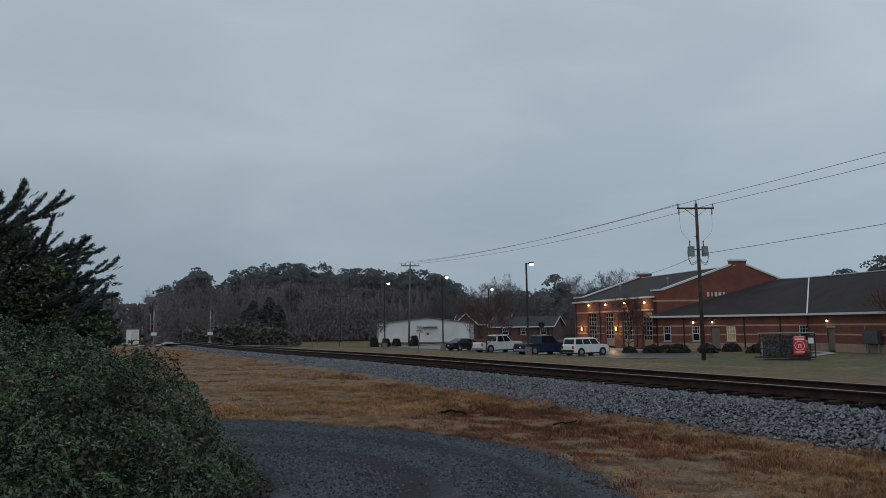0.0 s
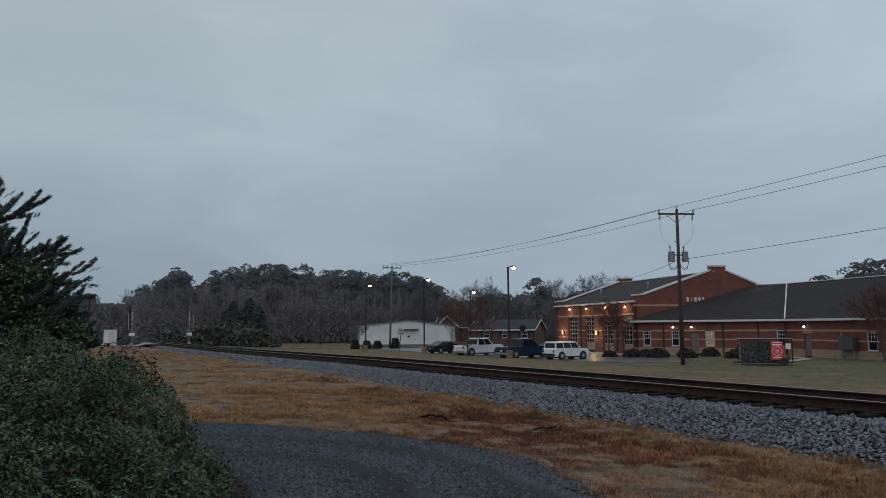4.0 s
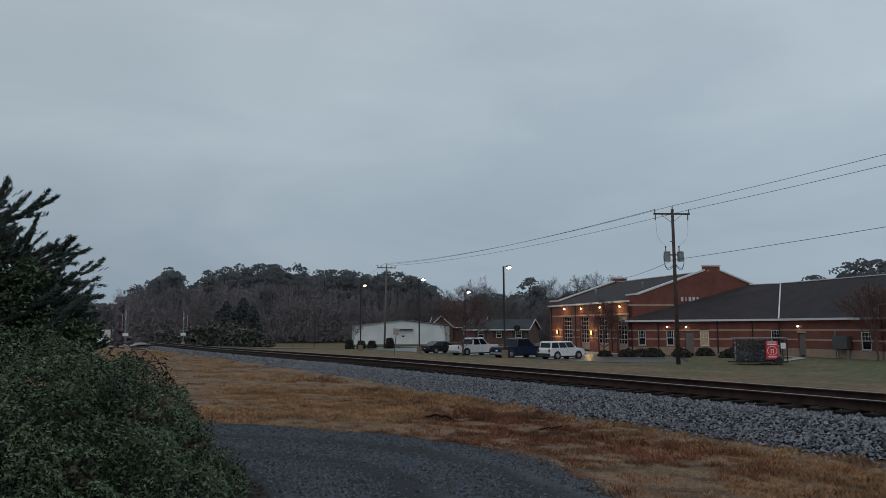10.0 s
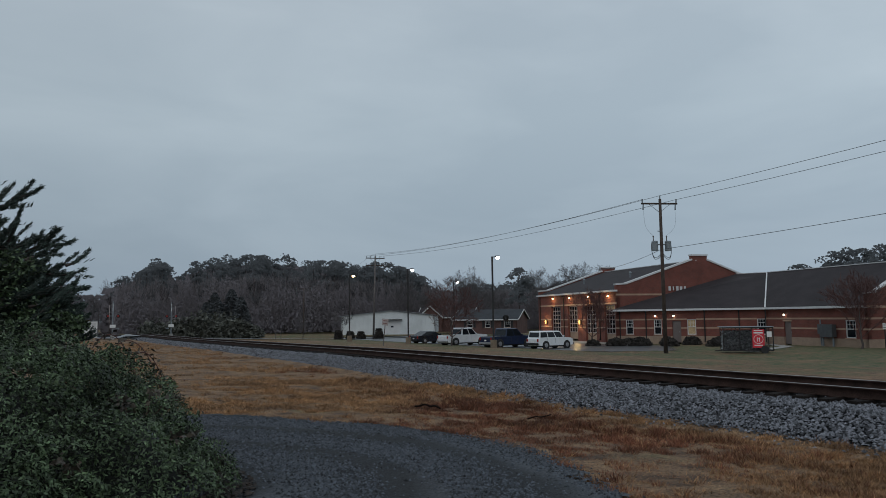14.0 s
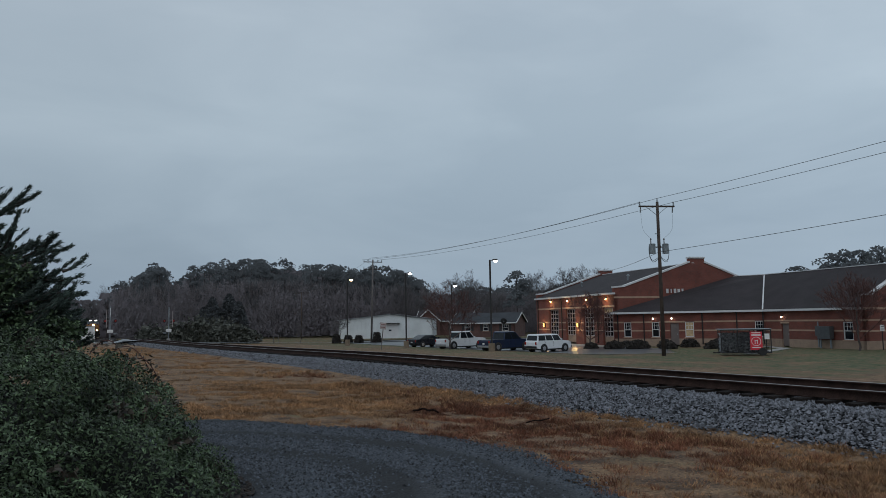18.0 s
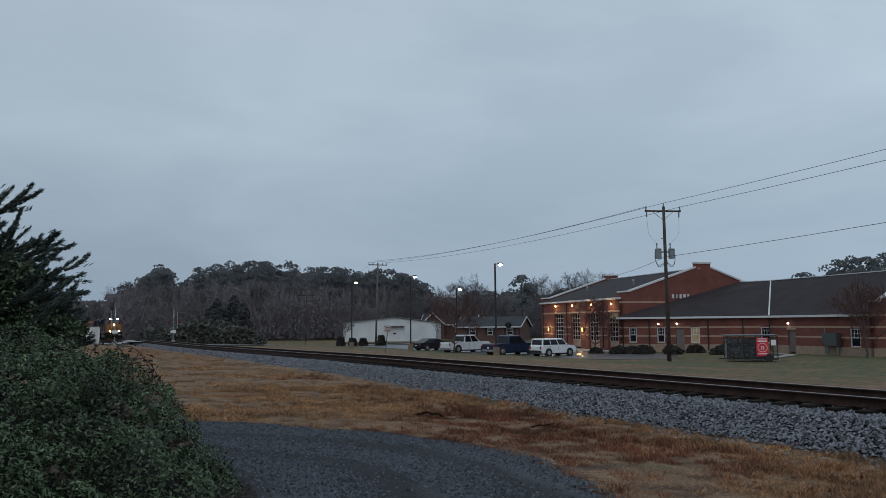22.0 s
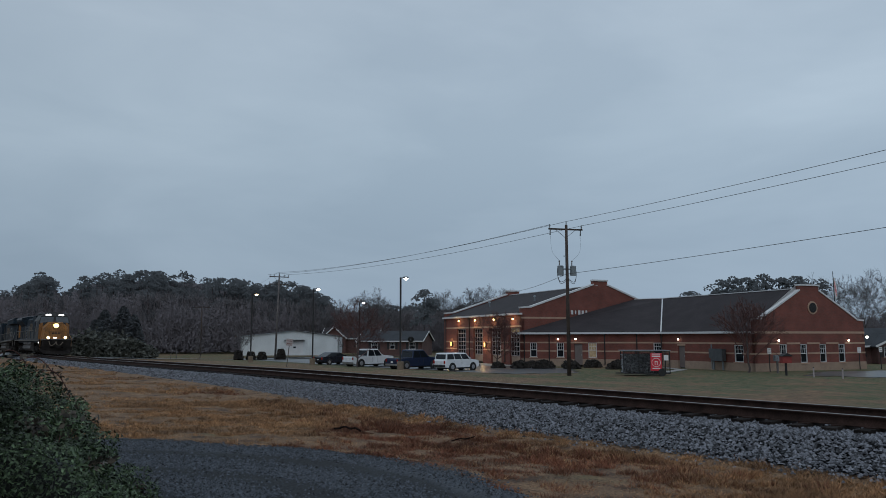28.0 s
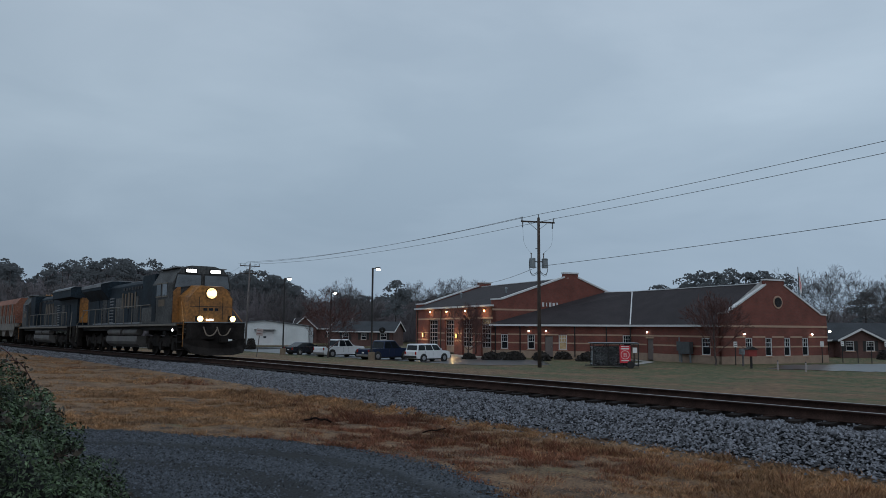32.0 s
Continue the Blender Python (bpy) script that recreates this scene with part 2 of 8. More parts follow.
M_PINE = material("haze_tinted_pine_foliage", (0.080, 0.088, 0.094), 0.95, vary=0.12, scale=0.2, fine=0.8, bump=0, island=0.10)
M_WOODS = material("haze_tinted_woods_bark", (0.155, 0.142, 0.155), 0.95, vary=0.14, scale=0.06, fine=0.4, bump=0, island=0.05)
M_TWIGFAR = material("haze_tinted_twig_bark", (0.168, 0.148, 0.155), 0.95, vary=0.15, scale=0.1, fine=0.5, bump=0, island=0.12)
M_HEDGE = material("clipped_hedge_leaf", (0.048, 0.041, 0.035), 0.9, vary=0.4, scale=3.0, bump=0, island=0.5)
M_SHRUB = material("grey_green_shrub", (0.115, 0.120, 0.100), 0.9, vary=0.4, scale=1.0, bump=0, island=0.4)
M_LEAF = material("broad_leaf", (0.086, 0.128, 0.064), 0.55, vary=0.45, scale=2.0, fine=12.0, bump=0, island=0.92, spec=0.35)
M_CEDAR = material("cedar_spray", (0.070, 0.100, 0.084), 0.85, vary=0.35, scale=1.5, fine=12.0, bump=0, island=0.45)
M_WIRE = material("dark_wire", (0.07, 0.072, 0.076), 0.55, vary=0.1, bump=0)
M_GALV = material("grey_transformer_steel", (0.22, 0.25, 0.27), 0.5, metal=0.3, vary=0.12)
M_RUBBER = material("black_rubber", (0.02, 0.02, 0.021), 0.8, vary=0.2)
M_CHROME = material("bright_wheel_metal", (0.5, 0.5, 0.52), 0.3, metal=0.9, vary=0.1)
M_WHITEPAINT = material("white_car_paint", (0.72, 0.74, 0.76), 0.25, vary=0.05, bump=0)
M_NAVYPAINT = material("navy_car_paint", (0.012, 0.022, 0.055), 0.2, vary=0.1, bump=0)
M_DARKPAINT = material("charcoal_car_paint", (0.012, 0.016, 0.024), 0.2, vary=0.1, bump=0)
M_REDSIGN = material("red_sign_paint", (0.62, 0.03, 0.05), 0.5, vary=0.06, bump=0)
M_WHITESIGN = material("white_sign_paint", (0.75, 0.75, 0.74), 0.5, vary=0.05, bump=0)
M_BLACK = material("black_paint", (0.015, 0.015, 0.016), 0.6, vary=0.2)
M_CANS = material("crushed_can_metal", (0.40, 0.42, 0.44), 0.45, metal=0.3, vary=0.3, scale=6.0, island=0.85)
M_LOCOBLUE = material("grimy_navy_loco_paint", (0.016, 0.028, 0.040), 0.65, vary=0.4, scale=0.9, fine=9.0, dark=(0.009, 0.013, 0.018), spec=0.15)
M_LOCOGREY = material("grimy_grey_loco_paint", (0.092, 0.094, 0.094), 0.65, vary=0.35, scale=0.8, fine=9.0, spec=0.15)
M_LOCOYEL = material("grimy_yellow_loco_paint", (0.36, 0.155, 0.030), 0.5, vary=0.4, dark=(0.15, 0.068, 0.022), scale=0.9, fine=8.0)
M_TRUCK = material("sooty_underframe", (0.028, 0.024, 0.022), 0.9, vary=0.4, scale=2.0, spec=0.12)
M_HEADLIGHT = glow("loco_headlight", (1.0, 0.74, 0.34), 60.0)
# Emissive discs round the bulbs stand in for the lamps' warm glare.
M_LAMP_GLARE = glow("painted_lamp_glare", (1.0, 0.66, 0.26), 1.7)
M_CABINET = material("dark_grey_cabinet_steel", (0.085, 0.092, 0.098), 0.5, metal=0.2, vary=0.15)
M_DITCH = glow("loco_ditch_light", (1.0, 0.74, 0.36), 80.0)
M_NUMBER = glow("lit_number_board", (1.0, 0.96, 0.88), 3.5)
M_HOPPER = material("rusty_orange_hopper", (0.25, 0.105, 0.062), 0.8, vary=0.35, scale=0.5, fine=6.0, dark=(0.14, 0.055, 0.035))
M_HOPGREY = material("dirty_grey_hopper", (0.20, 0.185, 0.165), 0.8, vary=0.3, scale=0.6, fine=6.0)
M_REDLENS = material("red_signal_lens", (0.25, 0.02, 0.02), 0.3, vary=0.05, bump=0, emit=((1.0, 0.06, 0.05), 0.025))
M_DULLRED = material("dull_red_paint", (0.26, 0.035, 0.03), 0.6, vary=0.2)
M_TRUNKS = material("far_trunk_bark", (0.085, 0.072, 0.072), 0.95, vary=0.3, scale=0.3)
M_FADED = material("faded_sign_face", (0.40, 0.35, 0.34), 0.6, vary=0.15)
M_FADEDRED = material("faded_red_lettering", (0.22, 0.10, 0.09), 0.6, vary=0.2)


def ground_material():
    """Winter lawn: tan near side, greener strips beyond, bare russet patches; real colours by noise in metres."""
    m = bpy.data.materials.new("winter_ground")
    m.use_nodes = True
    n, l = m.node_tree.nodes, m.node_tree.links
    b = n["Principled BSDF"]
    b.inputs["Roughness"].default_value = 0.95
    tc = n.new("ShaderNodeTexCoord")
    att = n.new("ShaderNodeVertexColor")
    att.layer_name = "turf"
    big, mid, fin = (n.new("ShaderNodeTexNoise") for _ in range(3))
    for node, s, dt in ((big, 0.3, 5), (mid, 2.0, 9), (fin, 24.0, 4)):
        node.inputs["Scale"].default_value, node.inputs["Detail"].default_value = s, dt
        l.new(tc.outputs["Object"], node.inputs[0])
    dry = n.new("ShaderNodeValToRGB")
    for i, (p, c) in enumerate(((0.32, (0.065, 0.036, 0.020)), (0.47, (0.18, 0.105, 0.055)), (0.68, (0.28, 0.172, 0.090)))):
        e = dry.color_ramp.elements[i] if i < 2 else dry.color_ramp.elements.new(p)
        e.position, e.color = p, (*c, 1)
    green = n.new("ShaderNodeValToRGB")
    green.color_ramp.elements[0].position, green.color_ramp.elements[0].color = 0.40, (0.165, 0.120, 0.060, 1)
    green.color_ramp.elements[1].position, green.color_ramp.elements[1].color = 0.58, (0.052, 0.080, 0.024, 1)
    l.new(mid.outputs[0], dry.inputs[0])
    l.new(mid.outputs[0], green.inputs[0])
    sep = n.new("ShaderNodeSeparateColor")
    l.new(att.outputs[0], sep.inputs[0])
    add, sub = n.new("ShaderNodeMath"), n.new("ShaderNodeMath")
    sub.operation, sub.inputs[1].default_value = "SUBTRACT", 0.5
    l.new(big.outputs[0], sub.inputs[0])
    wide, smul = n.new("ShaderNodeTexNoise"), n.new("ShaderNodeMath")
    wide.inputs["Scale"].default_value, wide.inputs["Detail"].default_value, wide.inputs["Roughness"].default_value = 0.23, 8, 0.72
    l.new(tc.outputs["Object"], wide.inputs[0])
    smul.operation, smul.inputs[1].default_value, smul.inputs[2].default_value = "MULTIPLY_ADD", 3.0, -1.5
    l.new(wide.outputs[0], smul.inputs[0])
    wsum = n.new("ShaderNodeMath")
    l.new(smul.outputs[0], wsum.inputs[0])
    l.new(sub.outputs[0], wsum.inputs[1])
    l.new(wsum.outputs[0], add.inputs[0])
    l.new(sep.outputs[0], add.inputs[1])
    mr = n.new("ShaderNodeMapRange")
    mr.inputs[1].default_value, mr.inputs[2].default_value = 0.3, 0.7
    l.new(add.outputs[0], mr.inputs[0])
    mix = n.new("ShaderNodeMixRGB")
    l.new(mr.outputs[0], mix.inputs[0])
    l.new(dry.outputs[0], mix.inputs[1])
    l.new(green.outputs[0], mix.inputs[2])
    m2, mul = n.new("ShaderNodeMapRange"), n.new("ShaderNodeMixRGB")
    m2.inputs[1].default_value, m2.inputs[2].default_value, m2.inputs[3].default_value, m2.inputs[4].default_value = 0.3, 0.7, 0.22, 1.45
    l.new(fin.outputs[0], m2.inputs[0])
    mul.blend_type, mul.inputs[0].default_value = "MULTIPLY", 1.0
    l.new(mix.outputs[0], mul.inputs[1])
    l.new(m2.outputs[0], mul.inputs[2])
    l.new(mul.outputs[0], b.inputs["Base Color"])
    bp = n.new("ShaderNodeBump")
    bp.inputs["Strength"].default_value, bp.inputs["Distance"].default_value = 0.7, 0.06
    l.new(fin.outputs[0], bp.inputs["Height"])
    l.new(bp.outputs[0], b.inputs["Normal"])
    return m


# ---- building blocks ----
PLACE = {}


def thing(name, m=None, label="", category="", group="", kind=""):
    ob = new(name)
    m = m or Matrix()
    ob.matrix_basis = m
    ob.empty_display_size = 0.2
    PLACE[ob] = m
    return tagged(ob, label, category, group, kind)


def to_mesh(bm, mat, name, smooth=False):
    me = bpy.data.meshes.new(name)
    bmesh.ops.recalc_face_normals(bm, faces=bm.faces)
    bm.to_mesh(me)
    bm.free()
    me.materials.append(mat)
    if smooth:
        me.polygons.foreach_set("use_smooth", [True] * len(me.polygons))
    return me


def part(name, bm, mat, parent=None, label="", m=None, smooth=False):
    """One mesh object, under parent if given; m is its pose in the parent's space."""
    me = bm if isinstance(bm, bpy.types.Mesh) else to_mesh(bm, mat, name, smooth)
    ob = new(name, me)
    ob.matrix_basis = m or Matrix()
    if parent:
        ob.parent = parent
    if label:
        ob["label"] = label
    return ob


def box(bm, c, s, rz=0.0, bevel=0.0, m=None):
    mm = Matrix.Translation(c) @ Matrix.Rotation(radians(rz), 4, "Z") @ Matrix.Diagonal((*s, 1))
    if m:
        mm = m @ mm
    vs = bmesh.ops.create_cube(bm, size=1, matrix=mm)["verts"]
    if bevel:
        es = list({e for v in vs for e in v.link_edges})
        bmesh.ops.bevel(bm, geom=es, offset=bevel, segments=2, affect="EDGES", clamp_overlap=True)
    return bm


def rod(bm, p0, p1, r0, r1=None, seg=8):
    p0, p1 = Vector(p0), Vector(p1)
    d = p1 - p0
    q = d.to_track_quat("Z", "Y").to_matrix().to_4x4()
    mm = Matrix.Translation((p0 + p1) / 2) @ q
    bmesh.ops.create_cone(bm, cap_ends=True, segments=seg, radius1=r0, radius2=r0 if r1 is None else r1, depth=d.length, matrix=mm)
    return bm


def prism(bm, pts, y0, y1, inset=0.0):
    """A side outline (x, z) drawn from y0 to y1; the ends may be drawn in towards the middle."""
    cx, cz = sum(p[0] for p in pts) / len(pts), sum(p[1] for p in pts) / len(pts)
    rings = []
    for y, k in ((y0, 1 - inset), (y0 + (y1 - y0) * 0.04, 1), (y1 - (y1 - y0) * 0.04, 1), (y1, 1 - inset)) if inset else ((y0, 1), (y1, 1)):
        rings.append([bm.verts.new((cx + (x - cx) * k, y, cz + (z - cz) * k)) for x, z in pts])
    for a, b in zip(rings, rings[1:]):
        for i in range(len(pts)):
            j = (i + 1) % len(pts)
            bm.faces.new((a[i], a[j], b[j], b[i]))
    bm.faces.new(rings[0])
    bm.faces.new(rings[-1])
    return bm


def B():
    return bmesh.new()


def raw_mesh(name, verts, faces, mat, size):
    """A mesh from arrays; every face has the same number of corners."""
    me = bpy.data.meshes.new(name)
    verts, faces = np.asarray(verts, np.float32), np.asarray(faces, np.int32)
    me.vertices.add(len(verts))
    me.vertices.foreach_set("co", verts.ravel())
    me.loops.add(faces.size)
    me.loops.foreach_set("vertex_index", faces.ravel())
    me.polygons.add(len(faces))
    me.polygons.foreach_set("loop_start", np.arange(0, faces.size, size, dtype=np.int32))
    me.update(calc_edges=True)
    me.validate()
    me.materials.append(mat)
    return me


RNG = np.random.default_rng(7)


def leaf_cloud(centres, size, stretch=(1.0, 0.5), rng=RNG, upright=0.6):
    """Small pointed leaves (two triangles each) at the centres, turned at random."""
    n = len(centres)
    a = rng.normal(size=(n, 3))
    a[:, 2] *= upright
    a /= np.linalg.norm(a, axis=1)[:, None]
    b = rng.normal(size=(n, 3))
    b -= a * (a * b).sum(1)[:, None]
    b /= np.linalg.norm(b, axis=1)[:, None]
    s = size * rng.uniform(0.6, 1.4, (n, 1))
    L, W = a * s * stretch[0], b * s * stretch[1]
    v = np.stack([centres - L, centres + W, centres + L, centres - W], 1).reshape(-1, 3)
    f = np.arange(4 * n).reshape(n, 4)
    return v, f


def facing_cloud(centres, size, stretch, normals, rng, jitter=0.5):
    """Small twig fans whose faces turn roughly the way of the normals."""
    n = len(centres)
    m = normals / (np.linalg.norm(normals, axis=1)[:, None] + 1e-9) + rng.normal(size=(n, 3)) * jitter
    m /= np.linalg.norm(m, axis=1)[:, None]
    a = rng.normal(size=(n, 3))
    a -= m * (a * m).sum(1)[:, None]
    a /= np.linalg.norm(a, axis=1)[:, None]
    b = np.cross(m, a)
    s = size * rng.uniform(0.6, 1.4, (n, 1))
    L, W = a * s * stretch[0], b * s * stretch[1]
    v = np.stack([centres - L, centres + W, centres + L, centres - W], 1).reshape(-1, 3)
    return v, np.arange(4 * n).reshape(n, 4)


def stones(centres, size, rng=RNG):
    """Angular half-sunk stones of four upper faces and a skirt."""
    n = len(centres)
    base = np.array([(1, 0, 0), (-1, 0, 0), (0, 1, 0), (0, -1, 0), (0, 0, 1), (0, 0, -1)], float)
    tri = np.array([(0, 2, 4), (2, 1, 4), (1, 3, 4), (3, 0, 4), (2, 0, 5), (1, 2, 5), (3, 1, 5), (0, 3, 5)])
    th, ph = rng.uniform(0, 6.283, n), rng.uniform(-0.4, 0.4, n)
    c, s, cp, sp = np.cos(th), np.sin(th), np.cos(ph), np.sin(ph)
    R = np.zeros((n, 3, 3))
    R[:, 0, 0], R[:, 0, 1], R[:, 1, 0], R[:, 1, 1], R[:, 2, 2] = c, -s * cp, s, c * cp, cp
    R[:, 1, 2], R[:, 2, 1], R[:, 0, 2] = -sp * c, sp, s * sp
    v = base[None] * np.array([1.1, 0.9, 0.9]) * rng.uniform(0.6, 1.25, (n, 6, 1)) * (size * rng.uniform(0.55, 1.35, n))[:, None, None]
    v = np.einsum("nij,nkj->nki", R, v) + centres[:, None]
    f = tri[None, :4] + (np.arange(n) * 5)[:, None, None]
    return v[:, :5].reshape(-1, 3), f.reshape(-1, 3)


def in_poly(x, y, poly):
    p = np.array(poly, float)
    hit = np.zeros(np.shape(x), bool)
    for (x0, y0), (x1, y1) in zip(p, np.roll(p, -1, 0)):
        if y0 != y1:
            t = (y - y0) / (y1 - y0)
            hit ^= (t >= 0) & (t < 1) & (x < x0 + t * (x1 - x0))
    return hit


# ---- the lie of the land ----
def cx(y):
    """The middle of the track: straight by the drive, bearing off to the right farther on."""
    a = np.clip(np.asarray(y, float) - 25.0, 0, None)
    return 14.17 + 0.0465 * (a - 8.0 * (1.0 - np.exp(-a / 8.0)))


def cz(y):
    """Rail top along the track, falling away beyond the crossing."""
    return np.interp(np.asarray(y, float), [-60, 28, 41, 56, 64.4, 82.5, 102.4, 115.5, 126.7, 147, 205, 420], [0.30, 0.30, 0.19, 0.06, -0.01, -0.09, -0.16, -0.49, -0.77, -1.0, -1.2, -3.0])


def land(x, y):
    """Height of the ground."""
    x, y = np.asarray(x, float), np.asarray(y, float)
    s = x - cx(y)
    z = np.interp(s, [-60, -40, -16, -12, -8, -5.2, -3.3, -2.0, 2.0, 3.3, 8, 20, 30, 60, 140],
                  [0.3, 0.1, 0.0, -0.05, -0.24, -0.38, -0.40, 0.02, 0.02, -0.45, -0.70, -1.10, -1.40, -1.50, -1.5])
    drop = cz(y) - 0.30
    far = np.clip((y - 60) / 30, 0, 1)
    z = z + drop * np.where(np.abs(s) < 6, 1.0, 0.7)
    near_rise = np.where((s < -2.0) & (s > -60), np.clip((y - 12) / 30, 0, 1) * 0.22, 0)
    return z + near_rise


# ---- ground: one sheet to the horizon ----
DRIVE = [(-9, 16.2), (-3, 15.4), (1, 14.6), (4, 13.4), (6, 11.4), (6.8, 9.4), (6.9, 8.0), (5.9, 5.4), (4.6, 3.0), (3.4, 0), (2.6, -4), (2.2, -12), (-3, -12), (-2.6, -2), (-2.5, 6), (-4, 10), (-9, 12)]


def build_ground():
    s = np.concatenate([[-900, -500, -300, -180, -110, -75], np.arange(-50, -16, 2.5), np.arange(-16, 12, 0.35), np.arange(12, 40, 1.5), np.arange(40, 120, 5), [130, 160, 220, 320, 500, 900, 1500]])
    y = np.concatenate([[-600, -300, -150, -80, -50], np.arange(-35, -6, 2.5), np.arange(-6, 50, 0.5), np.arange(50, 140, 2), np.arange(140, 300, 8), [320, 380, 460, 600, 900, 1400, 2200]])
    S, Y = np.meshgrid(s, y)
    X = S + cx(np.clip(Y, -100, 420))
    Z = land(X, np.clip(Y, -100, 420))
    hump = (np.abs(S) < 3.2)
    Z = np.where(hump, np.interp(S, [-3.3, -2.6, -2.2, 2.5, 3.3], [-0.70, -0.62, -0.8, -0.8, -0.76]) + cz(Y) + np.where(S < 0, np.clip((Y - 12) / 30, 0, 1) * 0.2, 0), Z)
    bumps = np.array([noise.noise(Vector((a * 0.35, b * 0.35, 3.1))) + 0.5 * noise.noise(Vector((a * 1.1, b * 1.1, 8.0))) for a, b in zip(X.ravel(), Y.ravel())]).reshape(X.shape)
    amp = np.where((S < -3.4) & (S > -11) & (Y < 60), 0.07, np.where(np.abs(S) < 45, 0.03, 0.0))
    Z = Z + bumps * amp - 0.1 * in_poly(X, Y, DRIVE)
    ny, nx = X.shape
    idx = np.arange(ny * nx).reshape(ny, nx)
    f = np.stack([idx[:-1, :-1], idx[:-1, 1:], idx[1:, 1:], idx[1:, :-1]], -1).reshape(-1, 4)
    me = raw_mesh("ground", np.stack([X, Y, Z], -1).reshape(-1, 3), f, ground_material(), 4)
    me.polygons.foreach_set("use_smooth", [True] * len(me.polygons))
    turf = np.interp(S, [-60, -14, -3, 3, 6, 12, 20, 28, 60], [0.7, 0.06, -0.1, -0.08, 0.10, 0.30, 0.46, 0.68, 0.85])
    turf = np.where((S > 3) & (Y > 100), 0.58, turf)
    col = np.stack([turf, turf, turf, np.ones_like(turf)], -1).reshape(-1, 4)
    a = me.color_attributes.new("turf", "FLOAT_COLOR", "POINT")
    a.data.foreach_set("color", col.astype(np.float32).ravel())
    tagged(new("ground", me), "winter lawn of tan and green grass beside the railway", "ground", kind="structure")


build_ground()


def sheet(name, poly, mat, lift, step, label, category, fringe=0.0):
    """A paved patch inside a ground outline, draped on the land."""
    p = np.array(poly, float)
    lo, hi = p.min(0), p.max(0)
    gx, gy = np.arange(lo[0], hi[0] + step, step), np.arange(lo[1], hi[1] + step, step)
    X, Y = np.meshgrid(gx, gy)
    cxm, cym = X[:-1, :-1] + step / 2, Y[:-1, :-1] + step / 2
    if fringe:
        wob = np.array([noise.noise(Vector((a * 0.8, b * 0.8, 1))) for a, b in zip(cxm.ravel(), cym.ravel())]).reshape(cxm.shape) * fringe
    else:
        wob = 0
    inside = np.zeros(cxm.shape, bool)
    for (x0, y0), (x1, y1) in zip(p, np.roll(p, -1, 0)):
        if y0 != y1:
            t = (cym - y0) / (y1 - y0)
            inside ^= (t >= 0) & (t < 1) & (cxm + wob < x0 + t * (x1 - x0))
    Z = land(X, Y) + lift
    idx = np.arange(X.size).reshape(X.shape)
    f = np.stack([idx[:-1, :-1], idx[:-1, 1:], idx[1:, 1:], idx[1:, :-1]], -1)[inside]
    used, inv = np.unique(f.ravel(), return_inverse=True)
    v = np.stack([X, Y, Z], -1).reshape(-1, 3)[used]
    me = raw_mesh(name, v, inv.reshape(-1, 4), mat, 4)
    me.polygons.foreach_set("use_smooth", [True] * len(me.polygons))
    return tagged(new(name, me), label, category, kind="structure")


drive = sheet("drive_gravel", DRIVE, M_ROAD, 0.03, 0.22, "damp grey gravel drive curving round the bush", "driveway", fringe=0.5)
sheet("parking_lot", [(43.5, 46), (50, 43), (57, 50), (60, 58), (66, 80), (70, 98), (76, 112), (74, 124), (58, 128), (50, 118), (47.5, 100), (46, 84), (44.8, 66)], M_ASPHALT, 0.03, 1.0, "wet asphalt parking lot before the brick fire station", "parking lot")
sheet("side_road", [(59.2, 27.4), (67.2, 30.2), (74.2, 27.5), (100, 16), (100, 8), (62, 20)], M_ASPHALT, 0.03, 1.0, "wet asphalt side road at the gable end", "road")
sheet("bay_apron", [(57.5, 57.5), (60, 60), (66.2, 81), (63.2, 82), (56.8, 62)], M_CONC, 0.06, 0.5, "pale concrete apron at the bay doors", "pavement")
sheet("walkway", [(52, 36.5), (62.8, 40.5), (66.9, 45.5), (66.2, 46.2), (62.3, 41.4), (51.6, 37.4)], M_CONC, 0.05, 0.35, "thin concrete walkway across the lawn", "pavement")
sheet("crossing_road", [(-60, 80), (-20, 90), (9, 94.8), (24.5, 98.0), (60, 107), (110, 140), (108, 146), (58, 113), (22.3, 103.4), (6.7, 100.4), (-22, 95.5), (-60, 86)], M_ASPHALT, 0.13, 0.8, "asphalt road over the level crossing", "road")


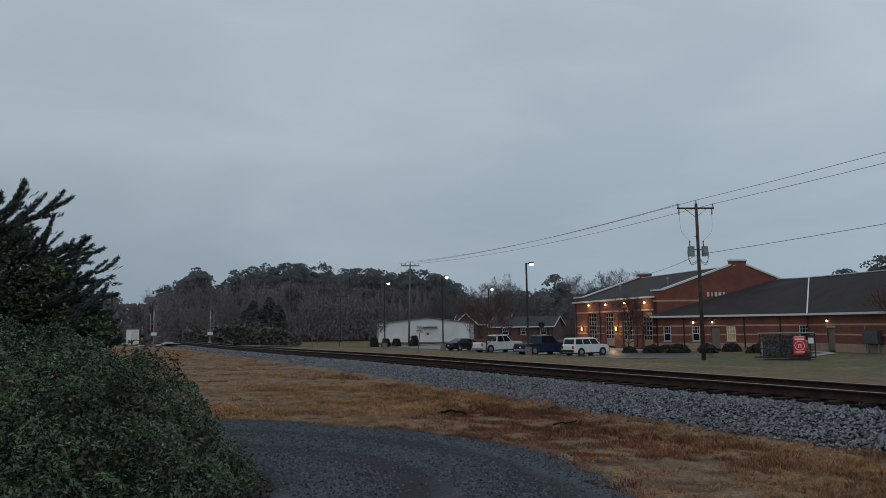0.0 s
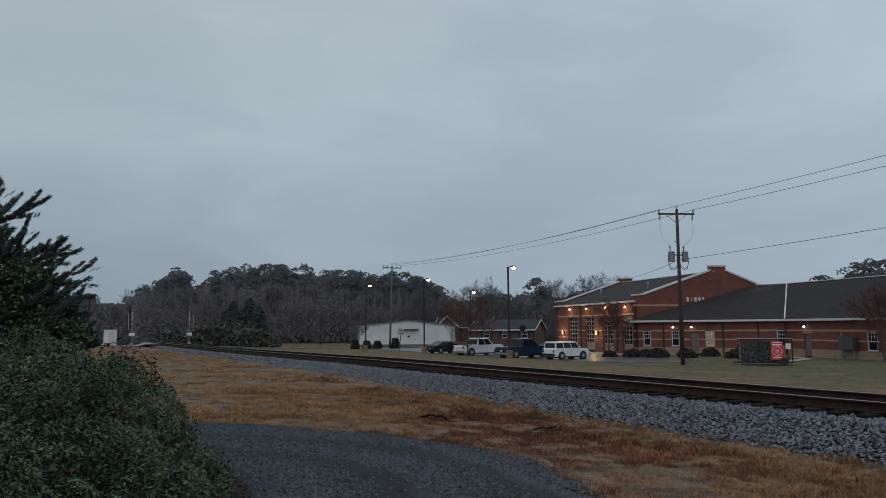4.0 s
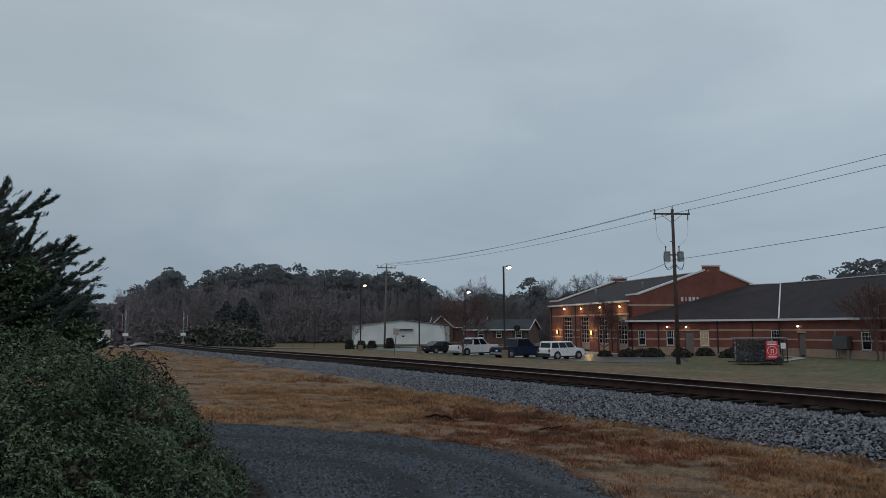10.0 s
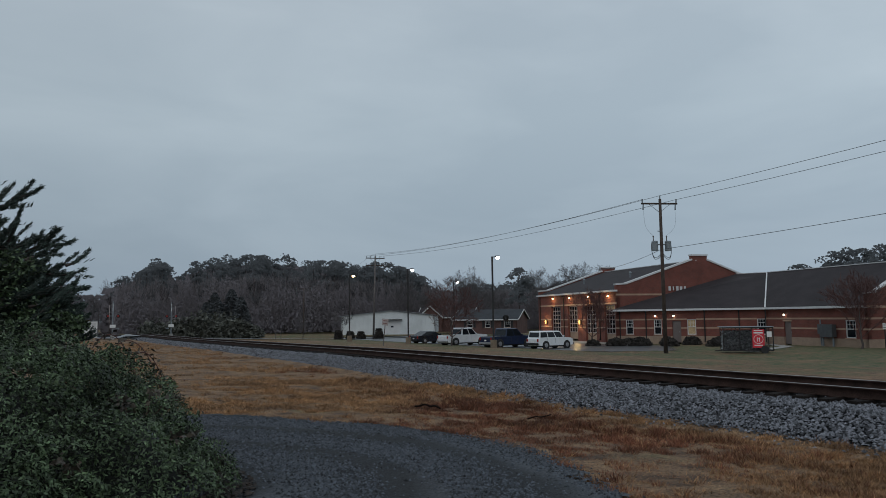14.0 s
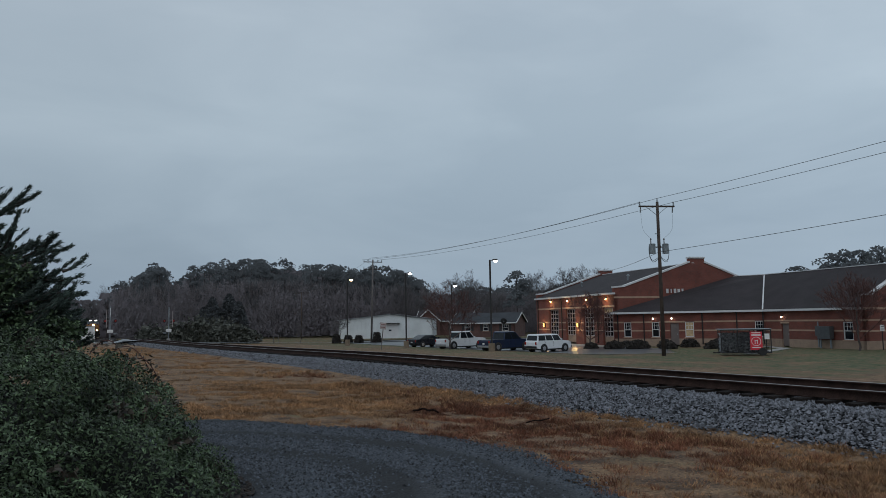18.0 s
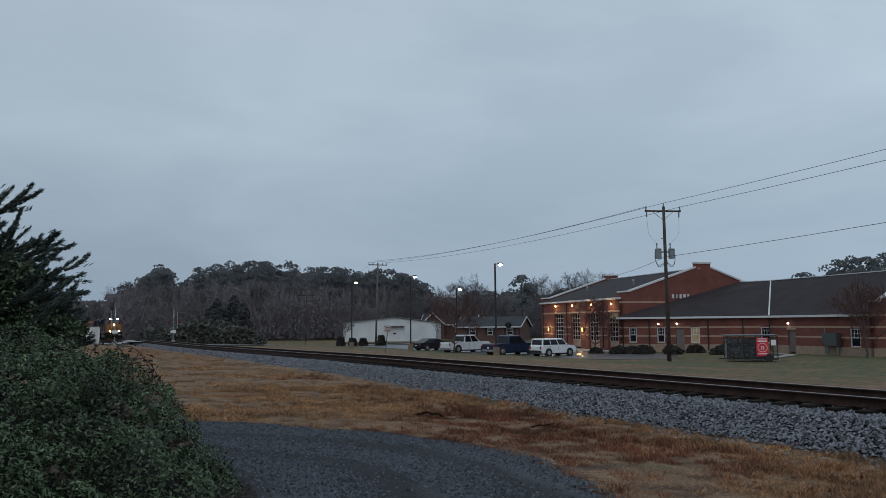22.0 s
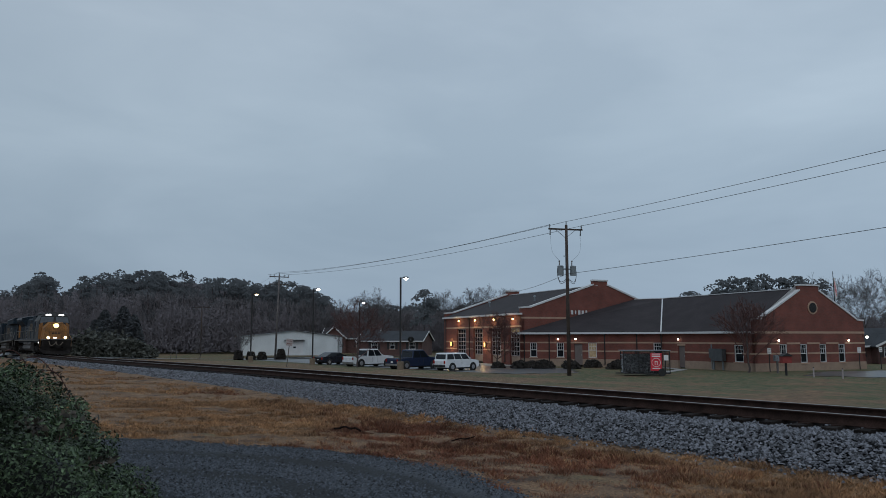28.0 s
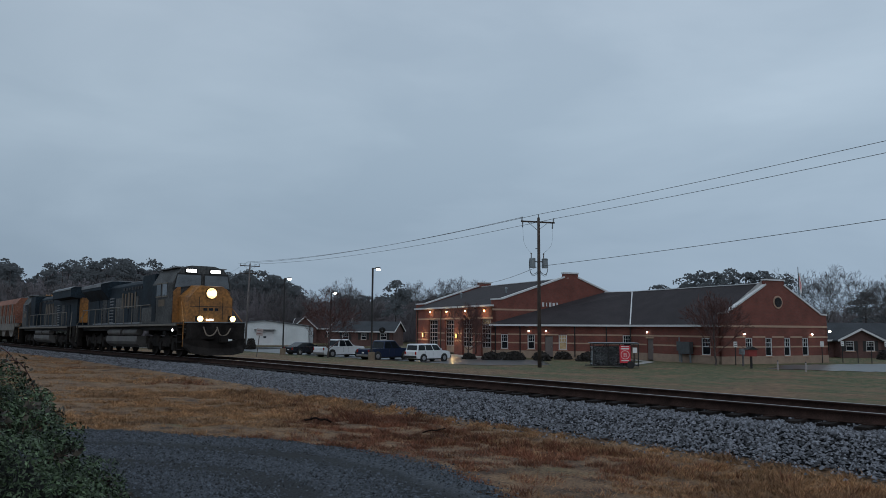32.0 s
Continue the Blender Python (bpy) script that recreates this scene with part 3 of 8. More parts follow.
# ---- ballast, ties, rails ----
def build_track():
    ys = np.concatenate([np.arange(-40, 60, 0.5), np.arange(60, 130, 1.0), np.arange(130, 421, 5.0)])
    prof = [(-3.1, -0.80), (-2.6, -0.56), (-1.9, -0.28), (-1.3, -0.285), (0, -0.28), (1.3, -0.285), (1.95, -0.28), (2.7, -0.52), (3.3, -0.76)]
    v = np.array([[(cx(y) + s + 0.12 * noise.noise(Vector((s, y * 0.7, 5))) * (abs(s) > 2), y, cz(y) + h + 0.03 * noise.noise(Vector((s * 2, y * 2, 0)))) for s, h in prof] for y in ys])
    n = len(prof)
    idx = np.arange(len(ys) * n).reshape(len(ys), n)
    f = np.stack([idx[:-1, :-1], idx[:-1, 1:], idx[1:, 1:], idx[1:, :-1]], -1).reshape(-1, 4)
    tagged(new("ballast", raw_mesh("ballast", v.reshape(-1, 3), f, M_BALLAST, 4)), "crushed-stone ballast bed under the rails, gap shade painted near black", "ballast", kind="structure")
    # loose stones on the shoulders that face the drive
    N = 118000
    u = RNG.random(N)
    y = np.where(RNG.random(N) < 0.70, 2.5 + 27.5 * u, 30 + 60 * u * u)
    s = RNG.uniform(-3.5, -0.9, N)
    k = RNG.random(N) < 0.12
    s = np.where(k, RNG.uniform(-0.6, 1.6, N), s)
    h = np.interp(s, [-3.8, -3.1, -2.6, -1.9, -1.3, 1.6], [-0.68, -0.68, -0.54, -0.262, -0.268, -0.262])
    keep = (s > -2.68 - 0.42 * RNG.random(N) + 0.25 * np.clip((y - 12) / 20, 0, 1)) | (RNG.random(N) < 0.015)
    c = np.stack([cx(y) + s, y, cz(y) + h + RNG.uniform(-0.014, 0.028, N)], -1)[keep]
    size = np.where(c[:, 1] > 30, 0.048, 0.033)
    sv, sf = stones(c, size)
    tagged(new("ballast_stones", raw_mesh("ballast_stones", sv, sf, M_STONE, 3)), "loose angular grey ballast stones", "stones", kind="stuff")
    track = thing("railway_track", label="single railway track with rusty rails on dark wooden ties", category="railway track", kind="structure")
    for side in (-0.7525, 0.7525):
        for nm, mat, prof in (("rail", M_RAIL, [(-0.075, -0.185), (0.075, -0.185), (0.075, -0.165), (0.014, -0.14), (0.014, -0.045), (0.036, -0.03), (0.036, -0.004), (-0.036, -0.004), (-0.036, -0.03), (-0.014, -0.045), (-0.014, -0.14), (-0.075, -0.165)]),
                              ("rail_head", M_RAILTOP, [(-0.030, -0.004), (0.030, -0.004), (0.026, 0.004), (-0.026, 0.004)])):
            yy = np.concatenate([np.arange(-40, 40, 4.0), np.arange(40, 421, 6.0)])
            n = len(prof)
            v = np.array([[(cx(y) + side + a, y, cz(y) + b) for a, b in prof] for y in yy]).reshape(-1, 3)
            idx = np.arange(len(yy) * n).reshape(len(yy), n)
            f = np.stack([idx[:-1], np.roll(idx, -1, 1)[:-1], np.roll(idx, -1, 1)[1:], idx[1:]], -1).reshape(-1, 4)
            part(nm, raw_mesh(nm, v, f, mat, 4), mat, track, "worn shiny running surface" if nm == "rail_head" else "")
    tie = to_mesh(box(B(), (0, 0, 0), (2.59, 0.23, 0.18), bevel=0.012), M_TIE, "tie")
    plate = to_mesh(box(B(), (0, 0, 0), (0.36, 0.19, 0.02)), M_RAIL, "tie_plate")
    y = -6.0
    i = 0
    while y < 118:
        t = part("tie", tie, M_TIE, track, m=pose(float(cx(y)) + random.uniform(-0.05, 0.05), y, float(cz(y)) - 0.278 + random.uniform(-0.01, 0.012), 0, 0, random.uniform(-1.5, 1.5)))
        if y < 22:
            part("tie_plate", plate, M_RAIL, t, m=pose(-0.7525, 0, 0.095))
        y += 0.533
        i += 1


build_track()


# ---- walls with openings ----
def wall_frame(p0, p1, z=0.0):
    d = Vector((p1[0] - p0[0], p1[1] - p0[1]))
    return Matrix.Translation((p0[0], p0[1], z)) @ Matrix.Rotation(math.atan2(d.y, d.x), 4, "Z"), d.length


def wall_mesh(length, z0, z1, holes=(), thick=0.3):
    """A wall along local x, outer face at y = 0, with openings (x0, x1, z0, z1) right through."""
    bm = B()
    xs = sorted({0, length, *(h[0] for h in holes), *(h[1] for h in holes)})
    for a, b in zip(xs, xs[1:]):
        cuts = sorted((h[2], h[3]) for h in holes if h[0] < (a + b) / 2 < h[1])
        z = z0
        for c, d in cuts + [(z1, z1)]:
            if c - z > 0.01:
                box(bm, ((a + b) / 2, thick / 2, (z + c) / 2), (b - a, thick, c - z))
            z = d
    bmesh.ops.remove_doubles(bm, verts=bm.verts, dist=0.0005)
    return bm


def strip(bm, x0, x1, z0, z1, out=0.03, deep=0.06):
    return box(bm, ((x0 + x1) / 2, deep / 2 - out, (z0 + z1) / 2), (x1 - x0, deep, z1 - z0))


def window(parent, m, x0, x1, z0, z1, lit=False, cols=2, rows=2):
    """A double-hung window: frame, sill, two panes and glazing bars in the upper sash."""
    w, h = x1 - x0, z1 - z0
    bm = B()
    for c, s in (((w / 2, 0.09, 0.04), (w, 0.1, 0.08)), ((w / 2, 0.09, h - 0.04), (w, 0.1, 0.08)), ((0.04, 0.09, h / 2), (0.08, 0.1, h)), ((w - 0.04, 0.09, h / 2), (0.08, 0.1, h)), ((w / 2, 0.09, h / 2), (w, 0.08, 0.07))):
        box(bm, c, s)
    ob = part("window", bm, M_TRIM, parent, "white double-hung window frame", m @ Matrix.Translation((x0, 0, z0)))
    g = M_GLASSLIT if lit else M_GLASS
    for k in (0, 1):
        part("pane", box(B(), (w / 2, 0.12, h * (0.25 + 0.5 * k)), (w - 0.14, 0.012, h / 2 - 0.08)), g, ob)
    bars = B()
    for i in range(1, cols + 1):
        box(bars, (w * i / (cols + 1), 0.10, h * 0.75), (0.03, 0.03, h / 2 - 0.08))
    box(bars, (w / 2, 0.10, h * 0.75), (w - 0.14, 0.03, 0.03))
    part("glazing_bars", bars, M_TRIM, ob)
    part("sill", box(B(), (w / 2, -0.02, -0.05), (w + 0.16, 0.14, 0.09)), M_BAND, ob)
    return ob


def slab(pts, thick=0.12):
    """A flat plate from its upper outline, with thickness downwards."""
    bm = B()
    top = [bm.verts.new(p) for p in pts]
    bot = [bm.verts.new((p[0], p[1], p[2] - thick)) for p in pts]
    bm.faces.new(top)
    bm.faces.new(bot[::-1])
    for i in range(len(pts)):
        j = (i + 1) % len(pts)
        bm.faces.new((top[i], bot[i], bot[j], top[j]))
    return bm


def beam(bm, a, b, w, h):
    """A bar of w x h from a to b, its top along the line."""
    a, b = Vector(a), Vector(b)
    d = b - a
    x = d.normalized()
    yv = Vector((0, 0, 1)).cross(x).normalized()
    zv = x.cross(yv)
    m = Matrix((x, yv, zv)).transposed().to_4x4()
    m.translation = (a + b) / 2 - zv * h / 2
    bmesh.ops.create_cube(bm, size=1, matrix=m @ Matrix.Diagonal((d.length, w, h, 1)))
    return bm


# ---- the fire station: a bent wing and a tall bay hall ----
GZ = -1.45
U2, V2, W2, N2 = Vector((0.276, 0.961)), Vector((0.961, -0.276)), Vector((-0.484, 0.875)), Vector((0.875, 0.484))
PC = Vector((63.93, 34.29))
PG = PC + 14.22 * V2
PJ = PC + 12.35 * U2
PK = PJ + 15.5 * W2
PA = Vector((60.3, 60.1))
PB = PA + 22.0 * U2
RIDGE, EAVE = 6.2, 2.12


def up(p, z):
    return Vector((p[0], p[1], z))


def wall_light(parent, m, x, z, mat, size=0.13, s=1.0):
    bm = B()
    box(bm, (x, -0.05, z + 0.12 * s), (0.2 * s, 0.12, 0.12 * s), bevel=0.01)
    fx = part("wall_light", bm, M_DKMETAL, parent, "small wall lamp, lit")
    fx.matrix_basis = m
    bm = B()
    bmesh.ops.create_uvsphere(bm, u_segments=10, v_segments=8, radius=size, matrix=Matrix.Translation((x, -0.12, z)))
    part("bulb", bm, mat, fx, "glowing lamp globe")


def bands(parent, m, x0, x1, holes):
    """Pale courses, broken at the openings."""
    for z0, z1 in ((0.92, 1.08), (0.0, 0.15)):
        xs = [x0]
        for h in sorted(holes):
            if h[2] < z0 and h[3] > z1 - 0.2:
                xs += [h[0], h[1]]
        xs.append(x1)
        for a, b in zip(xs[::2], xs[1::2]):
            if b - a > 0.1:
                part("stone_band", strip(B(), a, b, z0, z1, 0.025), M_BAND, parent, m=m)


def downspout(parent, m, x, z0, z1):
    bm = B()
    box(bm, (x, -0.07, (z0 + z1) / 2), (0.11, 0.09, z1 - z0))
    box(bm, (x, -0.2, z1 - 0.05), (0.11, 0.3, 0.1))
    box(bm, (x, -0.12, z0 + 0.05), (0.11, 0.22, 0.1))
    part("downspout", bm, M_DKMETAL, parent, m=m)


def build_station():
    st = thing("fire_station", label="red brick fire station with dark shingle roofs and pale stone bands", category="building")
    # gable end
    m, L = wall_frame(PC, PG)
    wins = [(3.05, 3.95, -0.80, 0.92), (5.62, 6.50, -0.80, 0.92), (8.12, 8.98, -0.80, 0.92), (10.62, 11.48, -0.80, 0.92)]
    part("wall", wall_mesh(L, -0.78, 1.9, wins), M_BRICK, st, m=m)
    part("wall_base", box(B(), (L / 2, 0.13, (GZ - 0.4 - 0.78) / 2), (L + 0.08, 0.34, -0.78 - GZ + 0.4)), M_BASE, st, "tan block base course", m=m)
    bands(st, m, 0, L, wins)
    part("stone_band", strip(B(), -0.02, L + 0.02, 1.9, 2.1, 0.04, 0.3), M_BAND, st, m=m)
    for w in wins:
        window(st, m, *w)
    gable = [(0, 2.1), (L, 2.1), (L, 3.15), (L - 0.85, 3.2), (8.45, 5.95), (8.45, 6.42), (5.85, 6.42), (5.85, 5.95), (0.85, 3.2), (0, 3.15)]
    part("gable_wall", prism(B(), gable, 0.0, 0.35), M_BRICK, st, m=m)
    cop = B()
    for (a, b), (c, d) in zip(gable[2:9], gable[3:10]):
        if abs(a - c) > 0.05:
            beam(cop, (min(a, c) - 0.05, 0.17, (b if a < c else d) + 0.1), (max(a, c) + 0.05, 0.17, (d if a < c else b) + 0.1), 0.5, 0.14)
    part("coping", cop, M_TRIM, st, "white metal parapet coping", m=m)
    part("flashing", prism(B(), [(0.0, 2.3), (0.85, 2.75), (5.85, 5.5), (5.85, 6.4), (7.15, 6.4), (8.45, 6.4), (8.45, 5.5), (7.15, 6.2), (5.85, 5.93), (0.85, 3.18), (0.0, 3.12)], 0.355, 0.375), M_TRIM, st, m=m)
    vent = B()
    bmesh.ops.create_cone(vent, cap_ends=True, segments=28, radius1=0.62, radius2=0.62, depth=0.1, matrix=Matrix.Translation((7.45, -0.01, 4.32)) @ Matrix.Rotation(radians(90), 4, "X"))
    vt = part("round_vent", vent, M_BAND, st, "round gable vent with a pale stone ring", m=m)
    lv = B()
    bmesh.ops.create_cone(lv, cap_ends=True, segments=28, radius1=0.47, radius2=0.47, depth=0.1, matrix=Matrix.Translation((7.45, -0.03, 4.32)) @ Matrix.Rotation(radians(90), 4, "X"))
    part("backing", lv, M_BLACK, vt)
    for k in range(-4, 5):
        hw = math.sqrt(0.46 ** 2 - (k * 0.1) ** 2)
        part("slat", box(B(), (7.45, -0.1, 4.32 + k * 0.1), (2 * hw, 0.03, 0.05)), M_DKMETAL, vt)
    for x in (2.85, 11.91):
        wall_light(st, m, x, 1.26, M_LAMP_WHITE, 0.085)
    wall_light(st, m, 14.45, 1.55, M_LAMP_WHITE, 0.12)
    # right end, back
    m2, L2 = wall_frame(PG, PG + 26 * U2)
    part("wall", wall_mesh(L2, GZ - 0.4, 2.1), M_BRICK, st, m=m2)
    # front of the wing
    m, L = wall_frame(PJ, PC)
    holes = [(2.25, 3.25, GZ, 0.72), (9.9, 11.0, -0.72, 0.86)]
    part("wall", wall_mesh(L, -0.78, 1.9, [holes[0][:2] + (-0.8, 0.72), holes[1]]), M_BRICK, st, m=m)
    bb = B()
    for a, b in ((0, 2.25), (3.25, L)):
        box(bb, ((a + b) / 2, 0.13, (GZ - 0.4 - 0.78) / 2), (b - a, 0.34, -0.78 - GZ + 0.4))
    part("wall_base", bb, M_BASE, st, "tan block base course", m=m)
    bands(st, m, 0, L, holes)
    window(st, m, *holes[1])
    dr = part("door", box(B(), (2.75, 0.16, (GZ + 0.72) / 2), (0.98, 0.06, 0.72 - GZ), bevel=0.01), M_DOORPAINT, st, "brown-grey steel door", m=m)
    part("door_lintel", strip(B(), 2.15, 3.35, 0.72, 0.88, 0.03), M_BAND, dr)
    part("door_handle", rod(B(), (3.08, 0.1, -0.4), (3.08, 0.1, -0.25), 0.025), M_CHROME, dr)
    wall_light(st, m, 2.44, 1.36, M_LAMP_WHITE, 0.085)
    # front of the left wing
    m, L = wall_frame(PK, PJ)
    holes = [(1.05, 1.85, -0.62, 1.0), (4.1, 4.9, -0.62, 1.0), (7.6, 8.5, -0.62, 1.0), (14.5, 15.3, -0.62, 1.0), (6.05, 6.95, GZ, 0.85)]
    part("wall", wall_mesh(L, -0.78, 1.9, holes[:4] + [(6.05, 6.95, -0.8, 0.85)]), M_BRICK, st, m=m)
    bb = B()
    for a, b in ((0, 6.05), (6.95, L)):
        box(bb, ((a + b) / 2, 0.13, (GZ - 0.4 - 0.78) / 2), (b - a, 0.34, -0.78 - GZ + 0.4))
    part("wall_base", bb, M_BASE, st, "tan block base course", m=m)
    bands(st, m, 0, L, holes)
    for i, w in enumerate(holes[:4]):
        window(st, m, *w, lit=i in (2,))
    dr = part("door", box(B(), (6.5, 0.16, (GZ + 0.85) / 2), (0.88, 0.06, 0.85 - GZ), bevel=0.01), M_DOORPAINT, st, "brown-grey steel door", m=m)
    part("door_handle", rod(B(), (6.78, 0.1, -0.4), (6.78, 0.1, -0.25), 0.025), M_CHROME, dr)
    for x in (4.27, 6.23):
        wall_light(st, m, x, 1.37, M_LAMP_WHITE, 0.085)
    for x in (0.39, 3.26, 9.38, 12.79, 15.3):
        downspout(st, m, x, GZ + 0.1, 1.95)
    # left end of the left wing
    m3, L3 = wall_frame(PK + 14.2 * N2, PK)
    part("wall", wall_mesh(L3, GZ - 0.4, 2.1), M_BRICK, st, m=m3)
    # roofs of both wings, with a valley between them
    ov = 0.45
    e1, e2 = -V2 * ov, -N2 * ov
    val_low = PJ + (e1 + e2) * 0.52
    val_top = PC + 7.1 * V2 + 20.8 * U2
    hip = PA + 15.9 * V2
    part("roof", slab([up(PC + e1 + U2 * 0.36, EAVE), up(val_low, EAVE), up(val_top, RIDGE), up(PC + 7.1 * V2 + U2 * 0.36, RIDGE)]), M_SHINGLE, st, "dark shingle roof of the wing")
    part("roof", slab([up(PG + V2 * ov + U2 * 0.36, EAVE), up(PC + 7.1 * V2 + U2 * 0.36, RIDGE), up(val_top, RIDGE), up(PG + V2 * ov + U2 * 18, EAVE)]), M_SHINGLE, st)
    corner = PK + W2 * ov + e2
    part("roof", slab([up(val_low, EAVE), up(corner, EAVE), up(hip, RIDGE), up(val_top, RIDGE)]), M_SHINGLE, st, "dark shingle roof of the wing")
    part("roof", slab([up(corner, EAVE), up(PK + W2 * ov + N2 * 14.6, EAVE), up(hip, RIDGE)]), M_SHINGLE, st)
    part("roof", slab([up(hip, RIDGE), up(PK + W2 * ov + N2 * 20, EAVE), up(PJ + N2 * 20, EAVE), up(val_top, RIDGE)]), M_SHINGLE, st)
    part("valley_flashing", beam(B(), up(val_low, EAVE + 0.06), up(val_top, RIDGE + 0.06), 0.13, 0.05), M_TRIM, st, "white metal valley flashing")
    for a, b in ((val_low, PC + e1), (corner, val_low)):
        part("gutter", beam(B(), up(a, EAVE), up(b, EAVE), 0.16, 0.2), M_TRIM, st, "white gutter along the eave")
    part("gutter", beam(B(), up(corner, EAVE), up(PK + W2 * ov + N2 * 4, EAVE), 0.16, 0.2), M_TRIM, st)
    for a, b, off in ((PJ, PC, e1), (PK, PJ, e2)):
        sof2 = slab([up(a + off, EAVE - 0.16), up(b + off, EAVE - 0.16), up(b - off * 0.3, EAVE - 0.16), up(a - off * 0.3, EAVE - 0.16)], 0.04)
        part("soffit", sof2, M_TRIM, st)
    ridge = B()
    beam(ridge, up(val_top, RIDGE + 0.05), up(PC + 7.1 * V2 + U2 * 0.3, RIDGE + 0.05), 0.3, 0.08)
    beam(ridge, up(val_top, RIDGE + 0.05), up(hip, RIDGE + 0.05), 0.3, 0.08)
    part("ridge_cap", ridge, M_TRIM, st)
    # the bay hall
    EV, RG, D = 4.15, 7.75, 20.8
    m, L = wall_frame(PB, PA)
    doors = [(4.0, 7.0, GZ, 2.7), (9.2, 12.0, GZ, 2.7), (14.2, 17.0, GZ, 2.7), (19.1, 21.7, GZ, 2.7)]
    part("wall", wall_mesh(L, GZ - 0.4, EV, [d[:2] + (GZ - 0.41, d[3]) for d in doors], 0.4), M_BRICK, st, m=m)
    for z0, z1 in ((0.92, 1.08), (0.0, 0.15), (2.75, 2.95)):
        xs = [0] + [x for d in doors for x in d[:2]] + [L] if z1 < 2.7 else [0, L]
        for a, b in zip(xs[::2], xs[1::2]):
            part("stone_band", strip(B(), a, b, z0, z1, 0.025), M_BAND, st, m=m)
    part("fascia", strip(B(), -0.2, L + 0.1, EV + 0.02, EV + 0.22, 0.4, 0.5), M_TRIM, st, "white gutter above the bays", m=m)
    for x0, x1, z0, z1 in doors:
        w, h = x1 - x0, z1 - z0
        dd = part("bay_door", box(B(), (w / 2, 0.3, 0.45), (w, 0.06, 0.9)), M_BASE, st, "glazed sectional bay door with white rails", m @ Matrix.Translation((x0, 0, z0)))
        for k in range(7):
            part("door_rail", box(B(), (w / 2, 0.28, 0.9 + (h - 0.95) * k / 6), (w, 0.07, 0.09)), M_FADED, dd)
        for k in range(5):
            part("door_stile", box(B(), (w * k / 4, 0.276, 0.9 + (h - 0.95) / 2), (0.07, 0.07, h - 0.95)), M_FADED, dd)
        for k in range(6):
            for c in range(4):
                part("pane", box(B(), (w * (c + 0.5) / 4, 0.3, 0.9 + (h - 0.95) * (k + 0.5) / 6), (w / 4 - 0.07, 0.012, (h - 0.95) / 6 - 0.08)), M_GLASSLIT if (k == 5 and x0 > 19) else M_GLASS, dd)
    for x, z in ((4.79, 3.78), (9.94, 3.74), (15.24, 3.74), (20.17, 3.7)):
        wall_light(st, m, x, z, M_LAMP_WARM, 0.10, 1.4)
    for x in (2.4, 12.8):
        sl = part("side_lamp", box(B(), (x, -0.10, 0.70), (0.52, 0.14, 0.62), bevel=0.03), M_DKMETAL, st, "dark box lamp between the bays, lit", m=m)
        part("lens", box(B(), (x, -0.17, 0.69), (0.42, 0.04, 0.50), bevel=0.01), M_LITWALL, sl, "glowing amber lamp lens")
    for x in (0.3, 8.1, 18.0):
        downspout(st, m, x, GZ + 0.1, EV - 0.1)
    for nm, base, flip in (("right", PA, False), ("left", PB - U2 * 0.0, True)):
        mm, _ = wall_frame(base, base + V2 * D)
        prof = [(0, GZ - 0.4), (D, GZ - 0.4), (D, 4.95), (D - 1.3, 5.05), (11.95, 7.85), (11.95, 8.35), (9.85, 8.35), (9.85, 7.85), (1.3, 5.05), (0, 4.95)]
        part("gable_wall", prism(B(), prof, 0.0, 0.4), M_BRICK, st, m=mm)
        cop = B()
        for (a, b), (c, d) in zip(prof[2:9], prof[3:10]):
            if abs(a - c) > 0.05:
                beam(cop, (min(a, c) - 0.05, 0.2, (b if a < c else d) + 0.12), (max(a, c) + 0.05, 0.2, (d if a < c else b) + 0.12), 0.6, 0.18)
        part("coping", cop, M_TRIM, st, "white metal parapet coping", m=mm)
        if not flip:
            part("stone_band", strip(B(), -0.02, 6, 3.72, 3.92, 0.03, 0.1), M_BAND, st, m=mm)
    part("roof", slab([up(PA - V2 * 0.4 + U2 * 0.4, EV + 0.2), up(PB - V2 * 0.4, EV + 0.2), up(PB + V2 * D / 2, RG), up(PA + V2 * D / 2 + U2 * 0.4, RG)]), M_SHINGLE, st, "dark shingle roof of the bay hall")
    part("roof", slab([up(PA + V2 * (D + 0.4) + U2 * 0.4, EV + 0.2), up(PA + V2 * D / 2 + U2 * 0.4, RG), up(PB + V2 * D / 2, RG), up(PB + V2 * (D + 0.4), EV + 0.2)]), M_SHINGLE, st)
    rc = B()
    beam(rc, up(PA + V2 * D / 2, RG + 0.06), up(PB + V2 * D / 2, RG + 0.06), 0.3, 0.08)
    part("ridge_cap", rc, M_TRIM, st)
    for a, b in ((5.5, 5.0), (16.0, 4.0)):
        p = PA + U2 * a + V2 * b
        zz = EV + 0.2 + (RG - EV - 0.2) * b / (D / 2)
        part("roof_vent", rod(rod(B(), up(p, zz - 0.1), up(p, zz + 0.6), 0.1), up(p, zz + 0.6), up(p, zz + 0.8), 0.2, 0.1), M_GALV, st)
    for k, (wd, hh) in enumerate(((0.28, 0.5), (0.12, 0.45), (0.3, 0.5), (0.3, 0.45), (0.22, 0.5))):
        part("sign_letter_bar", box(B(), (6.8 + k * 0.5, -0.06, 4.5), (wd, 0.06, hh)), M_TRIM, st, m=wall_frame(PA, PA + V2 * D)[0])


